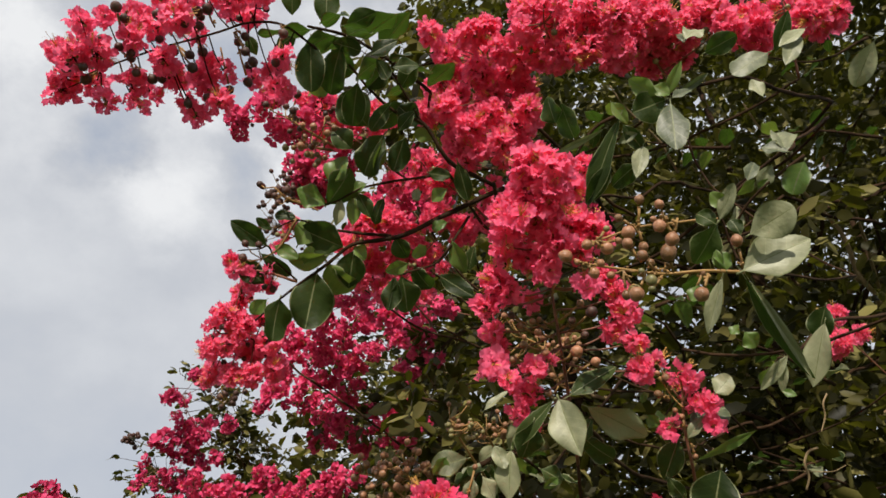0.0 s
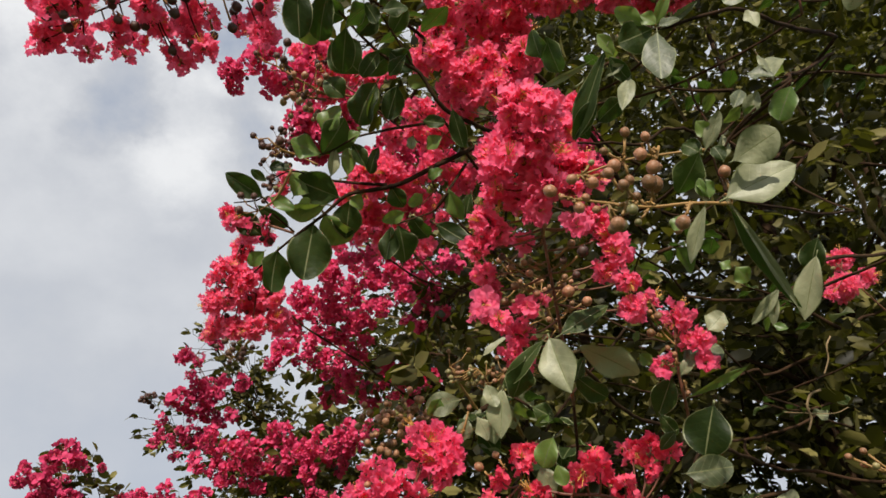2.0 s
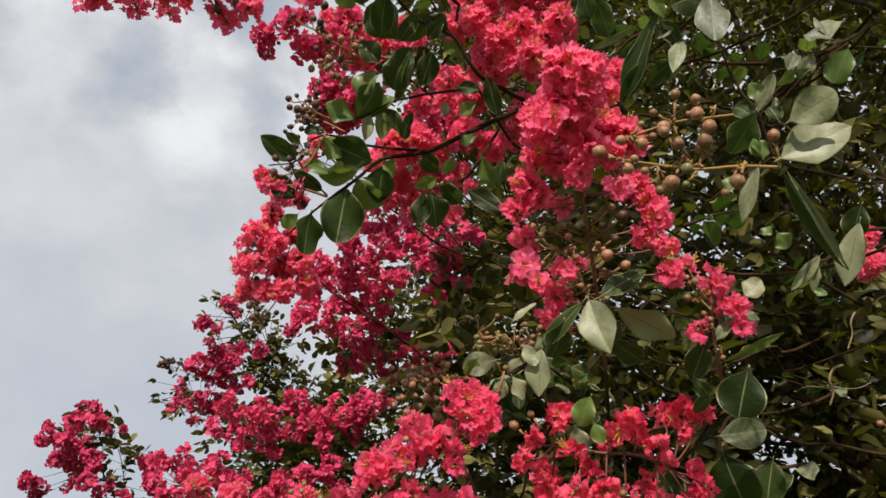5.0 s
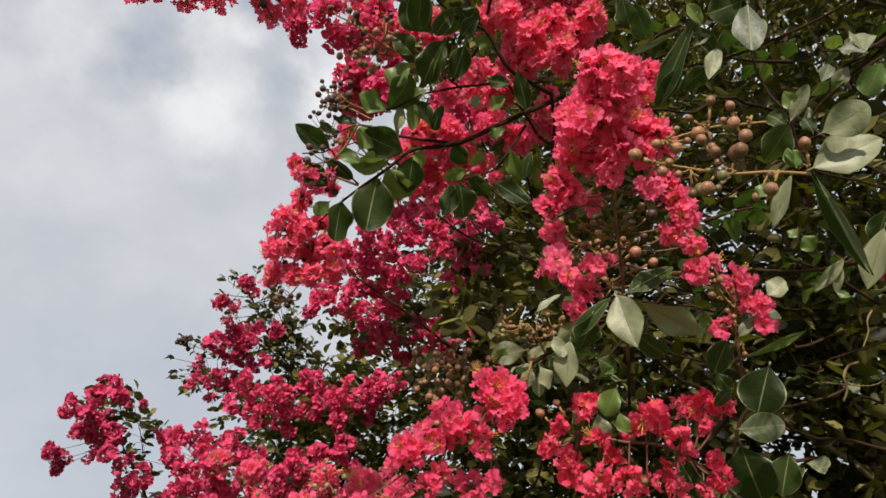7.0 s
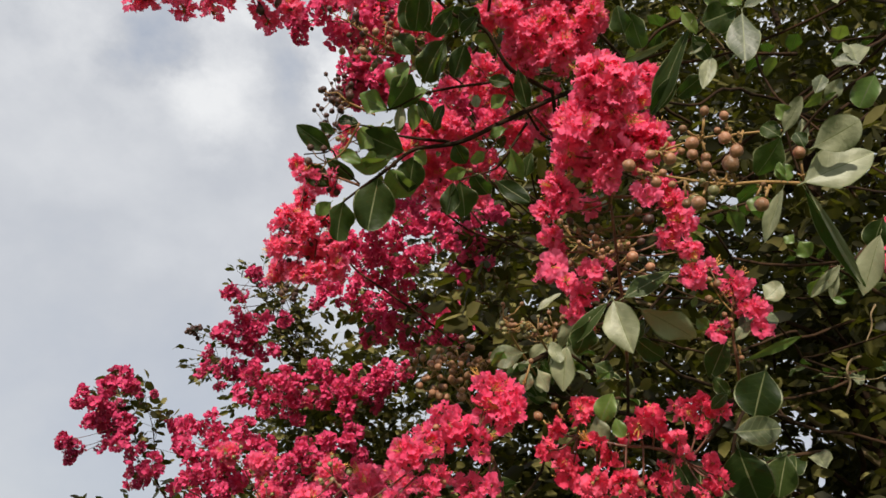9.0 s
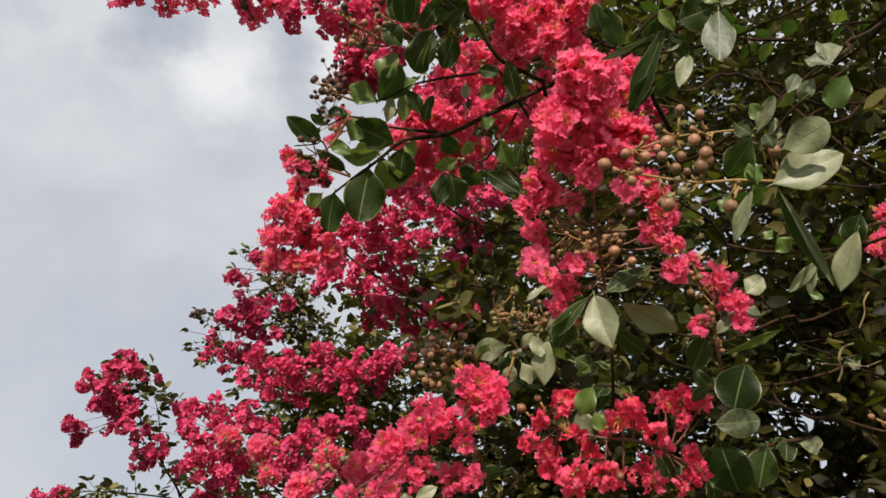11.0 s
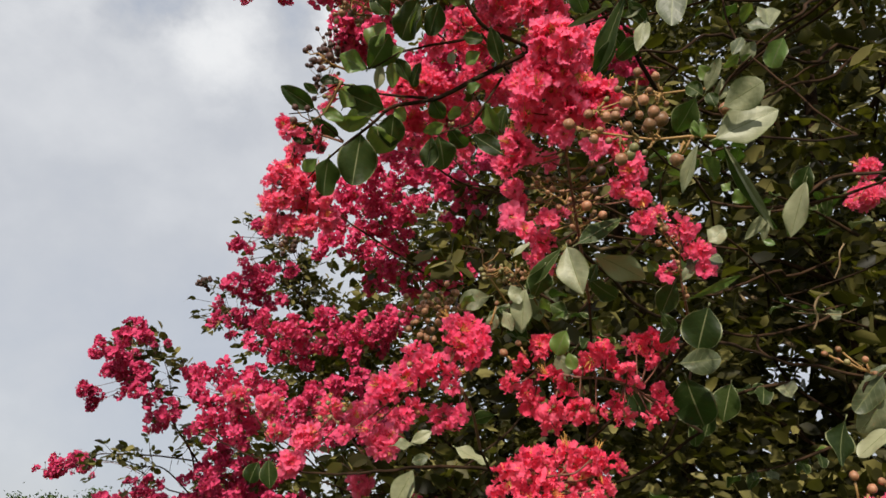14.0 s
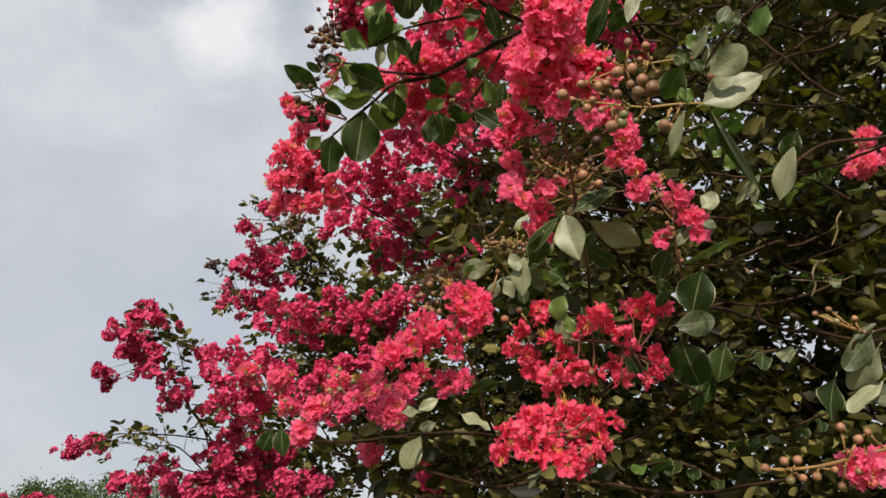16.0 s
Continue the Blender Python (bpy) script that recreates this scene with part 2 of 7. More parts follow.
# ---- leaf, flower and fruit shapes ----
def leaf_shape(fold, curl, wave, seed, rows=13, full=1.0, tip=0.52):
    """A leaf of length 1 and width 0.6 along +y from its stalk, upper face to +z: a blade tapered at the foot and round
    at the tip, with a midrib and a thin pale margin painted as an edge highlight. full over 1 moves the widest place
    towards the tip."""
    r = random.Random(seed)
    verts, faces, which = [], [], []
    ph = r.random() * 6
    cols = (-1.0, -0.93, -0.62, -0.32, -0.035, 0.035, 0.32, 0.62, 0.93, 1.0)
    lop = r.uniform(-0.07, 0.07)
    for i in range(rows + 1):
        t = 0.5 - 0.5 * math.cos(math.pi * i / rows)
        w = 0.3 * max(0.004, math.sin(math.pi * min(1.0, t ** full))) ** (0.92 + (tip - 0.92) * t)
        if i == rows:
            w = 0.012
        y = 0.03 + 0.97 * t
        bend = curl * t * t
        for u in cols:
            v = u * (1 + lop * (1 if u > 0 else -1))
            edge = abs(u)
            z = edge * w * fold * (1 - 0.35 * edge) + wave * math.sin(t * 8 + ph + u * 1.7) * edge * edge * w - bend
            z += 0.012 * math.sin(t * 26 + 3 * edge) * edge * (1 - t)
            verts.append(Vector((v * w, y * (1 - 0.25 * abs(curl) * t), z)))
    c = len(cols)
    for i in range(rows):
        for k in range(c - 1):
            faces.append((i * c + k, i * c + k + 1, (i + 1) * c + k + 1, (i + 1) * c + k))
            which.append(1 if k in (0, 4, c - 2) else 0)
    b = Build()
    b.add(verts, faces, 0)
    b.w[:] = which
    b.tube([(0, -0.06, 0), (0, 0.0, -0.004), (0, 0.06, -0.004)], 0.016, 0.012, 5, 1)
    return b


LEAF_SHAPES = [leaf_shape(0.30, 0.10, 0.30, 1, tip=0.8), leaf_shape(0.15, 0.22, 0.40, 2, full=1.12), leaf_shape(0.55, 0.12, 0.25, 3, full=0.92, tip=0.75),
               leaf_shape(0.2, -0.14, 0.35, 4), leaf_shape(0.9, 0.25, 0.25, 5, full=1.05, tip=0.7), leaf_shape(0.12, 0.07, 0.25, 6, full=1.2)]
LEAF_MESHES = [b.mesh("leaf_blade", [LEAF, RIB_EDGE_LIGHT]) for b in LEAF_SHAPES]
PALE_MESHES = [b.mesh("pale_leaf_blade", [LEAF_PALE, RIB_EDGE_LIGHT]) for b in LEAF_SHAPES]
YOUNG_LIT_MESHES = [b.mesh("young_lit_leaf_blade", [LEAF_YOUNG_LIT, RIB_EDGE_LIGHT]) for b in LEAF_SHAPES]


def small_leaf(r, rows=3):
    """A cheap leaf for the mass of foliage."""
    w, fold, curl = r.uniform(0.42, 0.66) * 0.5, r.uniform(0.05, 0.6), r.uniform(-0.15, 0.3)
    verts = [Vector((0, 0, 0))]
    for t, k in ((0.32, 0.9), (0.72, 0.85)):
        verts += [Vector((-w * k, t, fold * w * k - curl * t * t)), Vector((0, t, -curl * t * t)), Vector((w * k, t, fold * w * k - curl * t * t))]
    verts.append(Vector((0, 1, -curl)))
    faces = [(0, 2, 1), (0, 3, 2), (1, 2, 5, 4), (2, 3, 6, 5), (4, 5, 7), (5, 6, 7)]
    return verts, faces


def frame_of(base, tip, facing):
    """The pose of a leaf from base to tip, whose upper face turns towards facing; its length is the scale."""
    base, tip = Vector(base), Vector(tip)
    y = tip - base
    length = y.length
    y.normalize()
    z = Vector(facing)
    z = (z - y * z.dot(y))
    if z.length < 1e-4:
        z = Vector((0, 0, 1)) - y * y.z
    z.normalize()
    x = y.cross(z)
    return Matrix(((x.x * length, y.x * length, z.x * length, base.x), (x.y * length, y.y * length, z.y * length, base.y),
                   (x.z * length, y.z * length, z.z * length, base.z), (0, 0, 0, 1)))


def petal(b, angle, r, size, rings, segs, slot=0):
    """One crinkled petal on its thin claw, round +z: a rounded cupped blade, softly folded, with a lace edge."""
    tilt, turn, lift = r.uniform(-0.55, 0.55), r.uniform(-0.5, 0.5), r.uniform(-0.15, 0.8)
    p1, p2, n1, n2 = r.random() * 6.3, r.random() * 6.3, r.choice((3, 4, 5)), r.choice((9, 10, 11))
    cup = r.uniform(-0.35, 0.5)
    m = (Matrix.Rotation(angle, 4, "Z") @ Matrix.Rotation(-lift, 4, "Y") @ Matrix.Translation((size * 1.55, 0, 0))
         @ Matrix.Rotation(turn, 4, "X") @ Matrix.Rotation(tilt, 4, "Y"))
    verts = [m @ Vector((0, 0, -size * 0.22))]
    for ri in rings:
        for k in range(segs):
            t = 2 * math.pi * k / segs
            q = ri * size * (1 + 0.10 * math.sin(2 * t + p2) + 0.07 * ri * math.sin(n1 * t + p1))
            z = size * (cup * ri * ri + 0.26 * ri * ri * math.sin(n1 * t + p1 + 1.3) + 0.14 * ri * math.sin(2 * t + p2) - 0.2 * (1 - ri))
            if segs > 10:
                q += size * 0.125 * ri ** 5 * math.sin(n2 * t + p1)
                z += size * 0.24 * ri ** 4 * math.sin(n2 * t + p2 * 2)
            verts.append(m @ Vector((q * math.cos(t), q * math.sin(t), z)))
    faces = [(0, 1 + k, 1 + (k + 1) % segs) for k in range(segs)]
    for j in range(len(rings) - 1):
        o = 1 + j * segs
        faces += [(o + k, o + segs + k, o + segs + (k + 1) % segs, o + (k + 1) % segs) for k in range(segs)]
    b.add(verts, faces, slot)
    root = Matrix.Rotation(angle, 4, "Z") @ Vector((size * 0.3, 0, 0))
    end = m @ Vector((-size * 0.8, 0, 0))
    w = Matrix.Rotation(angle, 4, "Z") @ Vector((0, size * 0.07, 0))
    b.add([root - w, root + w, end + w, end - w], [(0, 1, 2, 3)], slot)


def flower_build(seed, size=0.0046, rings=(0.42, 0.74, 1.0), segs=26, stamens=9, reach=2.2):
    """One flower: six crinkled petals, a green cup and a tuft of yellow stamens."""
    r = random.Random(seed)
    b = Build()
    for k in range(6):
        petal(b, k * math.pi / 3 + r.uniform(-0.25, 0.25), r, size * r.uniform(0.85, 1.15), rings, segs)
    cup = [Vector((0, 0, -size * 0.9))] + [Vector((size * 0.36 * math.cos(a), size * 0.36 * math.sin(a), -size * 0.1)) for a in [i * math.pi / 3 for i in range(6)]]
    b.add(cup, [(0, 1 + (i + 1) % 6, 1 + i) for i in range(6)], 1)
    for i in range(stamens):
        a, lean = r.random() * 6.3, r.uniform(0.1, 0.7)
        d = Vector((math.cos(a) * lean, math.sin(a) * lean, 1)).normalized() * size * r.uniform(1.0, reach)
        w = Vector((-math.sin(a), math.cos(a), 0)) * size * 0.042
        e = d + Vector((0, 0, size * 0.16))
        b.add([-w, w, d + w, d - w], [(0, 1, 2, 3)], 2)
        b.add([d - 2.2 * w, d + 2.2 * w, e + 1.6 * w, e - 1.6 * w], [(0, 1, 2, 3)], 2)
    return b


FINE = [flower_build(s, stamens=26 if s % 8 == 0 else 3, reach=3.4 if s % 8 == 0 else 1.9) for s in range(9)]
FLOWERS = {m: [b.mesh("flower_shape", [m, STEM, STAMEN]) for b in FINE] for m in (PETAL, PETAL_RED)}
COARSE = [flower_build(40 + s, 0.0074, rings=(0.62, 1.0), segs=8, stamens=1) for s in range(6)]


def turned(normal, spin):
    q = Vector(normal).to_track_quat("Z", "Y").to_matrix().to_4x4()
    return q @ Matrix.Rotation(spin, 4, "Z")


def even_dirs(n, r):
    """n directions spread evenly over the sphere, shuffled a little."""
    out = []
    off = r.random() * 6.3
    for i in range(n):
        z = 1 - 2 * (i + 0.5) / n
        a = i * 2.39996 + off
        s = math.sqrt(max(0, 1 - z * z))
        out.append(Vector((s * math.cos(a) + r.uniform(-.25, .25), s * math.sin(a) + r.uniform(-.25, .25), z + r.uniform(-.25, .25))).normalized())
    return out


def tufts(rad, r, dense=0.82):
    """Directions and sizes of the small tufts that make up a rounded tuft of that radius."""
    if rad < 0.02:
        return [(Vector((0, 0, 1)), rad)]
    n = max(4, int(2.6 * (rad / 0.021) ** 2))
    return [(d, r.uniform(0.009, 0.0155)) for d in even_dirs(n, r) if r.random() < dense]


def bunch_build(seed, radius, spacing, buds=0.2):
    """A bunch of flowers round a centre, for flower heads further off, with a few round buds between them."""
    r = random.Random(seed)
    b = Build()
    for d, t_rad in tufts(radius, r, 0.72):
        mid = d * (radius - t_rad) * r.uniform(0.7, 1.35)
        b.tube([Vector((0, 0, 0)), mid], 0.0010, 0.0007, 3, 1)
        n = max(6, int(5.2 * math.pi * t_rad ** 2 / spacing ** 2))
        for e in even_dirs(n, r):
            if e.dot(d) < -0.5:
                continue
            c = mid + e * t_rad * r.uniform(0.4, 0.95)
            if r.random() < buds:
                s = r.uniform(0.0030, 0.0046)
                c = mid + e * t_rad * r.uniform(0.9, 1.7)
                b.add([c + s * Vector(v) for v in ((1, 0, 0), (-1, 0, 0), (0, 1, 0), (0, -1, 0), (0, 0, 1), (0, 0, -1))],
                      [(0, 2, 4), (2, 1, 4), (1, 3, 4), (3, 0, 4), (2, 0, 5), (1, 2, 5), (3, 1, 5), (0, 3, 5)], 3)
                continue
            src = r.choice(COARSE)
            m = Matrix.Translation(c) @ turned(e + d * 0.5 + Vector((r.uniform(-.5, .5), r.uniform(-.5, .5), r.uniform(-.5, .5))), r.random() * 6.3) @ Matrix.Scale(r.uniform(0.8, 1.15), 4)
            o = len(b.v)
            b.v.extend([m @ v for v in src.v])
            b.f.extend([tuple(i + o for i in f) for f in src.f])
            b.w.extend(src.w)
    return b


BUNCHES = {}
for kind_, radius_ in (("small", 0.026), ("middle", 0.042), ("large", 0.062)):
    BUNCHES[kind_] = [bunch_build(100 + i, radius_, 0.0195).mesh("bunch_" + kind_, [PETAL_FAR_SHADE, STEM, STAMEN, CAPSULE_DARK]) for i in range(4)]
    BUNCHES[kind_ + " budded"] = [bunch_build(200 + i, radius_, 0.0205, 0.30).mesh("bunch_budded", [PETAL_FAR_SHADE, STEM_RED, STAMEN, CAPSULE_DARK]) for i in range(4)]
    # bunches whose petal colour has shade put into it
    BUNCHES[kind_ + " crimson"] = [bunch_build(300 + i, radius_, 0.0185, 0.24).mesh("bunch_deep_shade", [PETAL_DEEP_SHADE, STEM_RED, STAMEN, CAPSULE_DARK]) for i in range(4)]
BUNCH_R = {"small": 0.026, "middle": 0.042, "large": 0.062}


def capsule_build(seed, sides=10):
    """A round seed capsule of radius 1 with six faint seams, a pointed end and a ring of sepals at its foot (-z)."""
    b = Build()
    rows = ((-0.97, 0.25), (-0.75, 0.66), (-0.35, 0.94), (0.1, 1.0), (0.5, 0.86), (0.85, 0.5), (1.05, 0.13))
    verts, faces = [], []
    for z, q in rows:
        for k in range(sides):
            a = 2 * math.pi * k / sides
            s = q * (1 - 0.05 * (k % 2))
            verts.append(Vector((s * math.cos(a), s * math.sin(a), z)))
    for i in range(len(rows) - 1):
        faces += [(i * sides + k, i * sides + (k + 1) % sides, (i + 1) * sides + (k + 1) % sides, (i + 1) * sides + k) for k in range(sides)]
    faces += [tuple(range(sides))[::-1], tuple((len(rows) - 1) * sides + k for k in range(sides))]
    b.add(verts, faces, 0)
    for k in range(6):
        a = k * math.pi / 3
        c, s = math.cos(a), math.sin(a)
        b.add([Vector((0.3 * c - 0.2 * s, 0.3 * s + 0.2 * c, -1.05)), Vector((0.3 * c + 0.2 * s, 0.3 * s - 0.2 * c, -1.05)), Vector((0.98 * c, 0.98 * s, -0.72))], [(0, 1, 2)], 1)
    return b


CAP = capsule_build(1)
CAPSULES = {"ripe": CAP.mesh("capsule_ripe", [CAPSULE, STEM]), "green": CAP.mesh("capsule_green", [CAPSULE_GREEN, STEM]),
            "dark": CAP.mesh("capsule_dark", [CAPSULE_DARK, STEM_RED])}


# ---- ground and distance ----
def ground_sheet():
    verts, faces = [], []
    n = 60
    for i in range(n + 1):
        for j in range(n + 1):
            u, v = 2 * i / n - 1, 2 * j / n - 1
            x, y = math.copysign(abs(u) ** 3.2, u) * 2500, math.copysign(abs(v) ** 3.2, v) * 2500
            verts.append(Vector((x, y, 0.05 * noise.noise(Vector((x * 0.3, y * 0.3, 0))))))
    for i in range(n):
        for j in range(n):
            a = i * (n + 1) + j
            faces.append((a, a + n + 1, a + n + 2, a + 1))
    return mesh_of("ground", verts, faces, [GRASS])


tagged(new("ground", ground_sheet()), label="uneven grassy ground reaching to the horizon", category="ground", kind="structure")


def leaf_mass(spots, size, r):
    """Leaves at (place, twig direction) spots, gathered into one mesh."""
    verts, faces = [], []
    for p, twig in spots:
        for i in range(4):
            side = twig.cross(Vector((r.uniform(-.5, .5), r.uniform(-.5, .5), 1))).normalized() * (1 if i % 2 else -1)
            way = (twig * r.uniform(0.1, 0.9) + side * r.uniform(0.5, 1) + Vector((0, 0, r.uniform(-0.7, 0.3)))).normalized() * size * r.uniform(0.55, 1.15)
            base = p + twig * 0.008 * i
            m = frame_of(base, base + way, (r.uniform(-1, 1), r.uniform(-1.3, .5), r.uniform(-0.3, 1)))
            v, f = small_leaf(r)
            o = len(verts)
            verts += [m @ q for q in v]
            faces += [tuple(j + o for j in g) for g in f]
    return mesh_of("leaves", verts, faces, [FOLIAGE_SHADE])


def leafy_twig(owner, pts, n, size, thick=0.002, side_reach=0.06):
    """A thin twig with side shoots and small leaves."""
    r = random.Random(int(abs(pts[0][0]) * 1000) + n)
    line = smooth_path(pts, 8)
    b = Build()
    b.tube(line, thick, thick * 0.4, 5, 0)
    spots = []
    for i in range(n):
        k = r.randrange(1, len(line) - 1)
        d = (line[k + 1] - line[k - 1]).normalized()
        way = (d * r.uniform(0.2, 1) + Vector((r.uniform(-1, 1), r.uniform(-1, 1), r.uniform(-0.8, 0.8)))).normalized()
        tip = line[k] + way * side_reach * r.uniform(0.2, 1)
        b.tube([line[k], tip], thick * 0.4, thick * 0.25, 4, 0)
        spots.append((tip, way))
    twig = part("branch", b.mesh("twig", [BARK]), owner)
    part("leaves", leaf_mass(spots, size, r), twig, kind="stuff")


def distant_tree(x, y, height, spread, seed):
    r = random.Random(seed)
    root = new("distant_tree")
    root.location = (x, y, 0)
    WORLD[root.name] = Matrix.Translation(root.location)
    tagged(root, label="distant leafy green tree standing on the grass", category="tree", group="trees on the horizon")
    b = Build()
    b.tube([(x, y, -0.2), (x + 0.1, y, height * 0.3), (x, y + 0.1, height * 0.7)], height * 0.035, height * 0.012, 8, 0)
    for k in range(6):
        a = k * 1.05 + r.random()
        b.tube([(x, y, height * 0.3), (x + math.cos(a) * spread * 0.3, y + math.sin(a) * spread * 0.3, height * 0.55),
                (x + math.cos(a) * spread * 0.6, y + math.sin(a) * spread * 0.6, height * 0.75)], height * 0.015, height * 0.004, 5, 0)
    part("trunk", b.mesh("trunk", [BARK]), root)
    c = Build()
    for k in range(26):
        a, q = r.random() * 6.3, math.sqrt(r.random())
        cz = height * r.uniform(0.38, 0.9)
        cap = math.sqrt(max(0.05, 1 - ((cz / height - 0.6) / 0.42) ** 2))
        cx, cy = x + math.cos(a) * q * spread * cap, y + math.sin(a) * q * spread * cap
        for _ in range(120):
            d = Vector((r.gauss(0, 1), r.gauss(0, 1), r.gauss(0, 0.8))) * spread * 0.14
            v, f = small_leaf(r)
            m = frame_of((0, 0, 0), Vector((r.uniform(-1, 1), r.uniform(-1, 1), r.uniform(-1, 0.5))).normalized() * r.uniform(0.25, 0.5), (r.uniform(-1, 1), r.uniform(-1, 1), 1))
            m.translation = Vector((cx, cy, cz)) + d
            c.add([m @ q2 for q2 in v], f, 0)
    part("crown", c.mesh("crown", [CROWN_FAR]), root, label="dense rounded green crown", kind="stuff")


for args in ((-51, 78, 7.0, 4.4, 1), (-45.5, 80, 7.6, 4.8, 2), (-39, 83, 7.4, 4.8, 3), (-32, 86, 6.8, 4.6, 4), (-25, 90, 7.2, 5.0, 6)):
    distant_tree(*args)


# ---- the two flowering trees ----
def tree_root(x, y, label):
    root = new("flowering_tree")
    root.location = (x, y, 0)
    WORLD[root.name] = Matrix.Translation(root.location)
    return tagged(root, label=label, category="tree", group="pink flowering trees")


tree = tree_root(1.25, 2.3, "crape myrtle tree with coral-pink flower heads and dark green leaves")
back_tree = tree_root(-0.35, 3.3, "further crape myrtle tree with pink flower heads in painted shade")


NODES = {}


def crooked(line, much=0.035):
    """The line with small bends, its ends held."""
    far = (line[-1] - line[0]).length
    n = len(line) - 1
    return [p + noise.noise_vector(p * 6) * far * much * math.sin(math.pi * i / n) + noise.noise_vector(p * 31) * far * much * 0.12 * min(1, i, n - i) for i, p in enumerate(line)]


def limb(owner, name, pts, r0, r1, mat=BARK, sides=8, label="", wobble=0.06):
    b = Build()
    line = crooked(smooth_path(pts, 8)) if mat in (BARK, BARK_PALE) and name == "branch" else smooth_path(pts, 6)
    b.tube(line, r0, r1, sides, 0, wobble)
    if sides > 5 and r0 > 0.004:
        NODES.setdefault(owner.name, []).extend(line[::2])
    return part(name, b.mesh(name, [mat]), owner, label=label)


def joined(owner, base, r0):
    """A thin branch from the foot of a twig or flower head back to the nearest limb behind it."""
    base = Vector(base)
    nodes = [p for p in NODES[owner.name] if p.y > base.y + 0.12] or NODES[owner.name]
    end = min(nodes, key=lambda p: (p - base).length + 0.6 * abs(p.z - base.z + 0.05))
    far = (end - base).length
    mid = base.lerp(end, 0.35) + Vector((0.02, 0.06, -0.05)) * far
    mid2 = base.lerp(end, 0.7) + Vector((-0.03, 0.05, -0.04)) * far
    b = Build()
    line = crooked(smooth_path([base, mid, mid2, end], 8), 0.05)
    b.tube(line, r0 * 0.9, r0 + 0.0012 * far, 7, 0, 0.05)
    NODES[owner.name].extend(line[::3])
    return part("branch", b.mesh("branch", [BARK]), owner)


def leaf_on(owner, base, tip, facing, shape=0, tone="dark", wide=1.0):
    m = frame_of(base, tip, facing)
    m = m @ Matrix.Diagonal((wide, 1, wide, 1))
    return part("leaf", {"dark": LEAF_MESHES, "pale": PALE_MESHES, "young": YOUNG_LIT_MESHES}[tone][shape], owner, m)


def leafy(owner, pts, n, size, r, young=0.1, pale=0.0, spread=1.0):
    """Pairs of leaves along a twig."""
    line = smooth_path(pts, 6)
    for i in range(n):
        k = 1 + (len(line) - 2) * (i + 0.5) / n
        p = line[int(k)]
        d = (line[min(int(k) + 1, len(line) - 1)] - line[int(k) - 1]).normalized()
        side = d.cross(Vector((r.uniform(-.4, .4), r.uniform(-.4, .4), 1))).normalized() * (1 if i % 2 else -1)
        way = (d * r.uniform(0.1, 0.7) + side * spread + Vector((0, 0, r.uniform(-0.6, 0.2)))).normalized()
        s = size * r.uniform(0.7, 1.15)
        leaf_on(owner, p + way * 0.003, p + way * s, (r.uniform(-.6, .6), r.uniform(-0.9, 0.3), 1), r.randrange(6), r.choices(("dark", "pale", "young"), (1 - young - pale, pale, young))[0], r.uniform(0.85, 1.1))


def capsule_at(owner, centre, radius, foot, sort="ripe"):
    """A capsule whose foot points to its stalk."""
    way = Vector(centre) - Vector(foot)
    if way.length < 1e-5:
        way = Vector((0, 0, 1))
    m = Matrix.Translation(centre) @ turned(way, rng.random() * 6) @ Matrix.Scale(radius, 4)
    return part("seed_capsule", CAPSULES[sort], owner, m)


def nearest(line, p):
    return min(line, key=lambda q: (q - p).length)


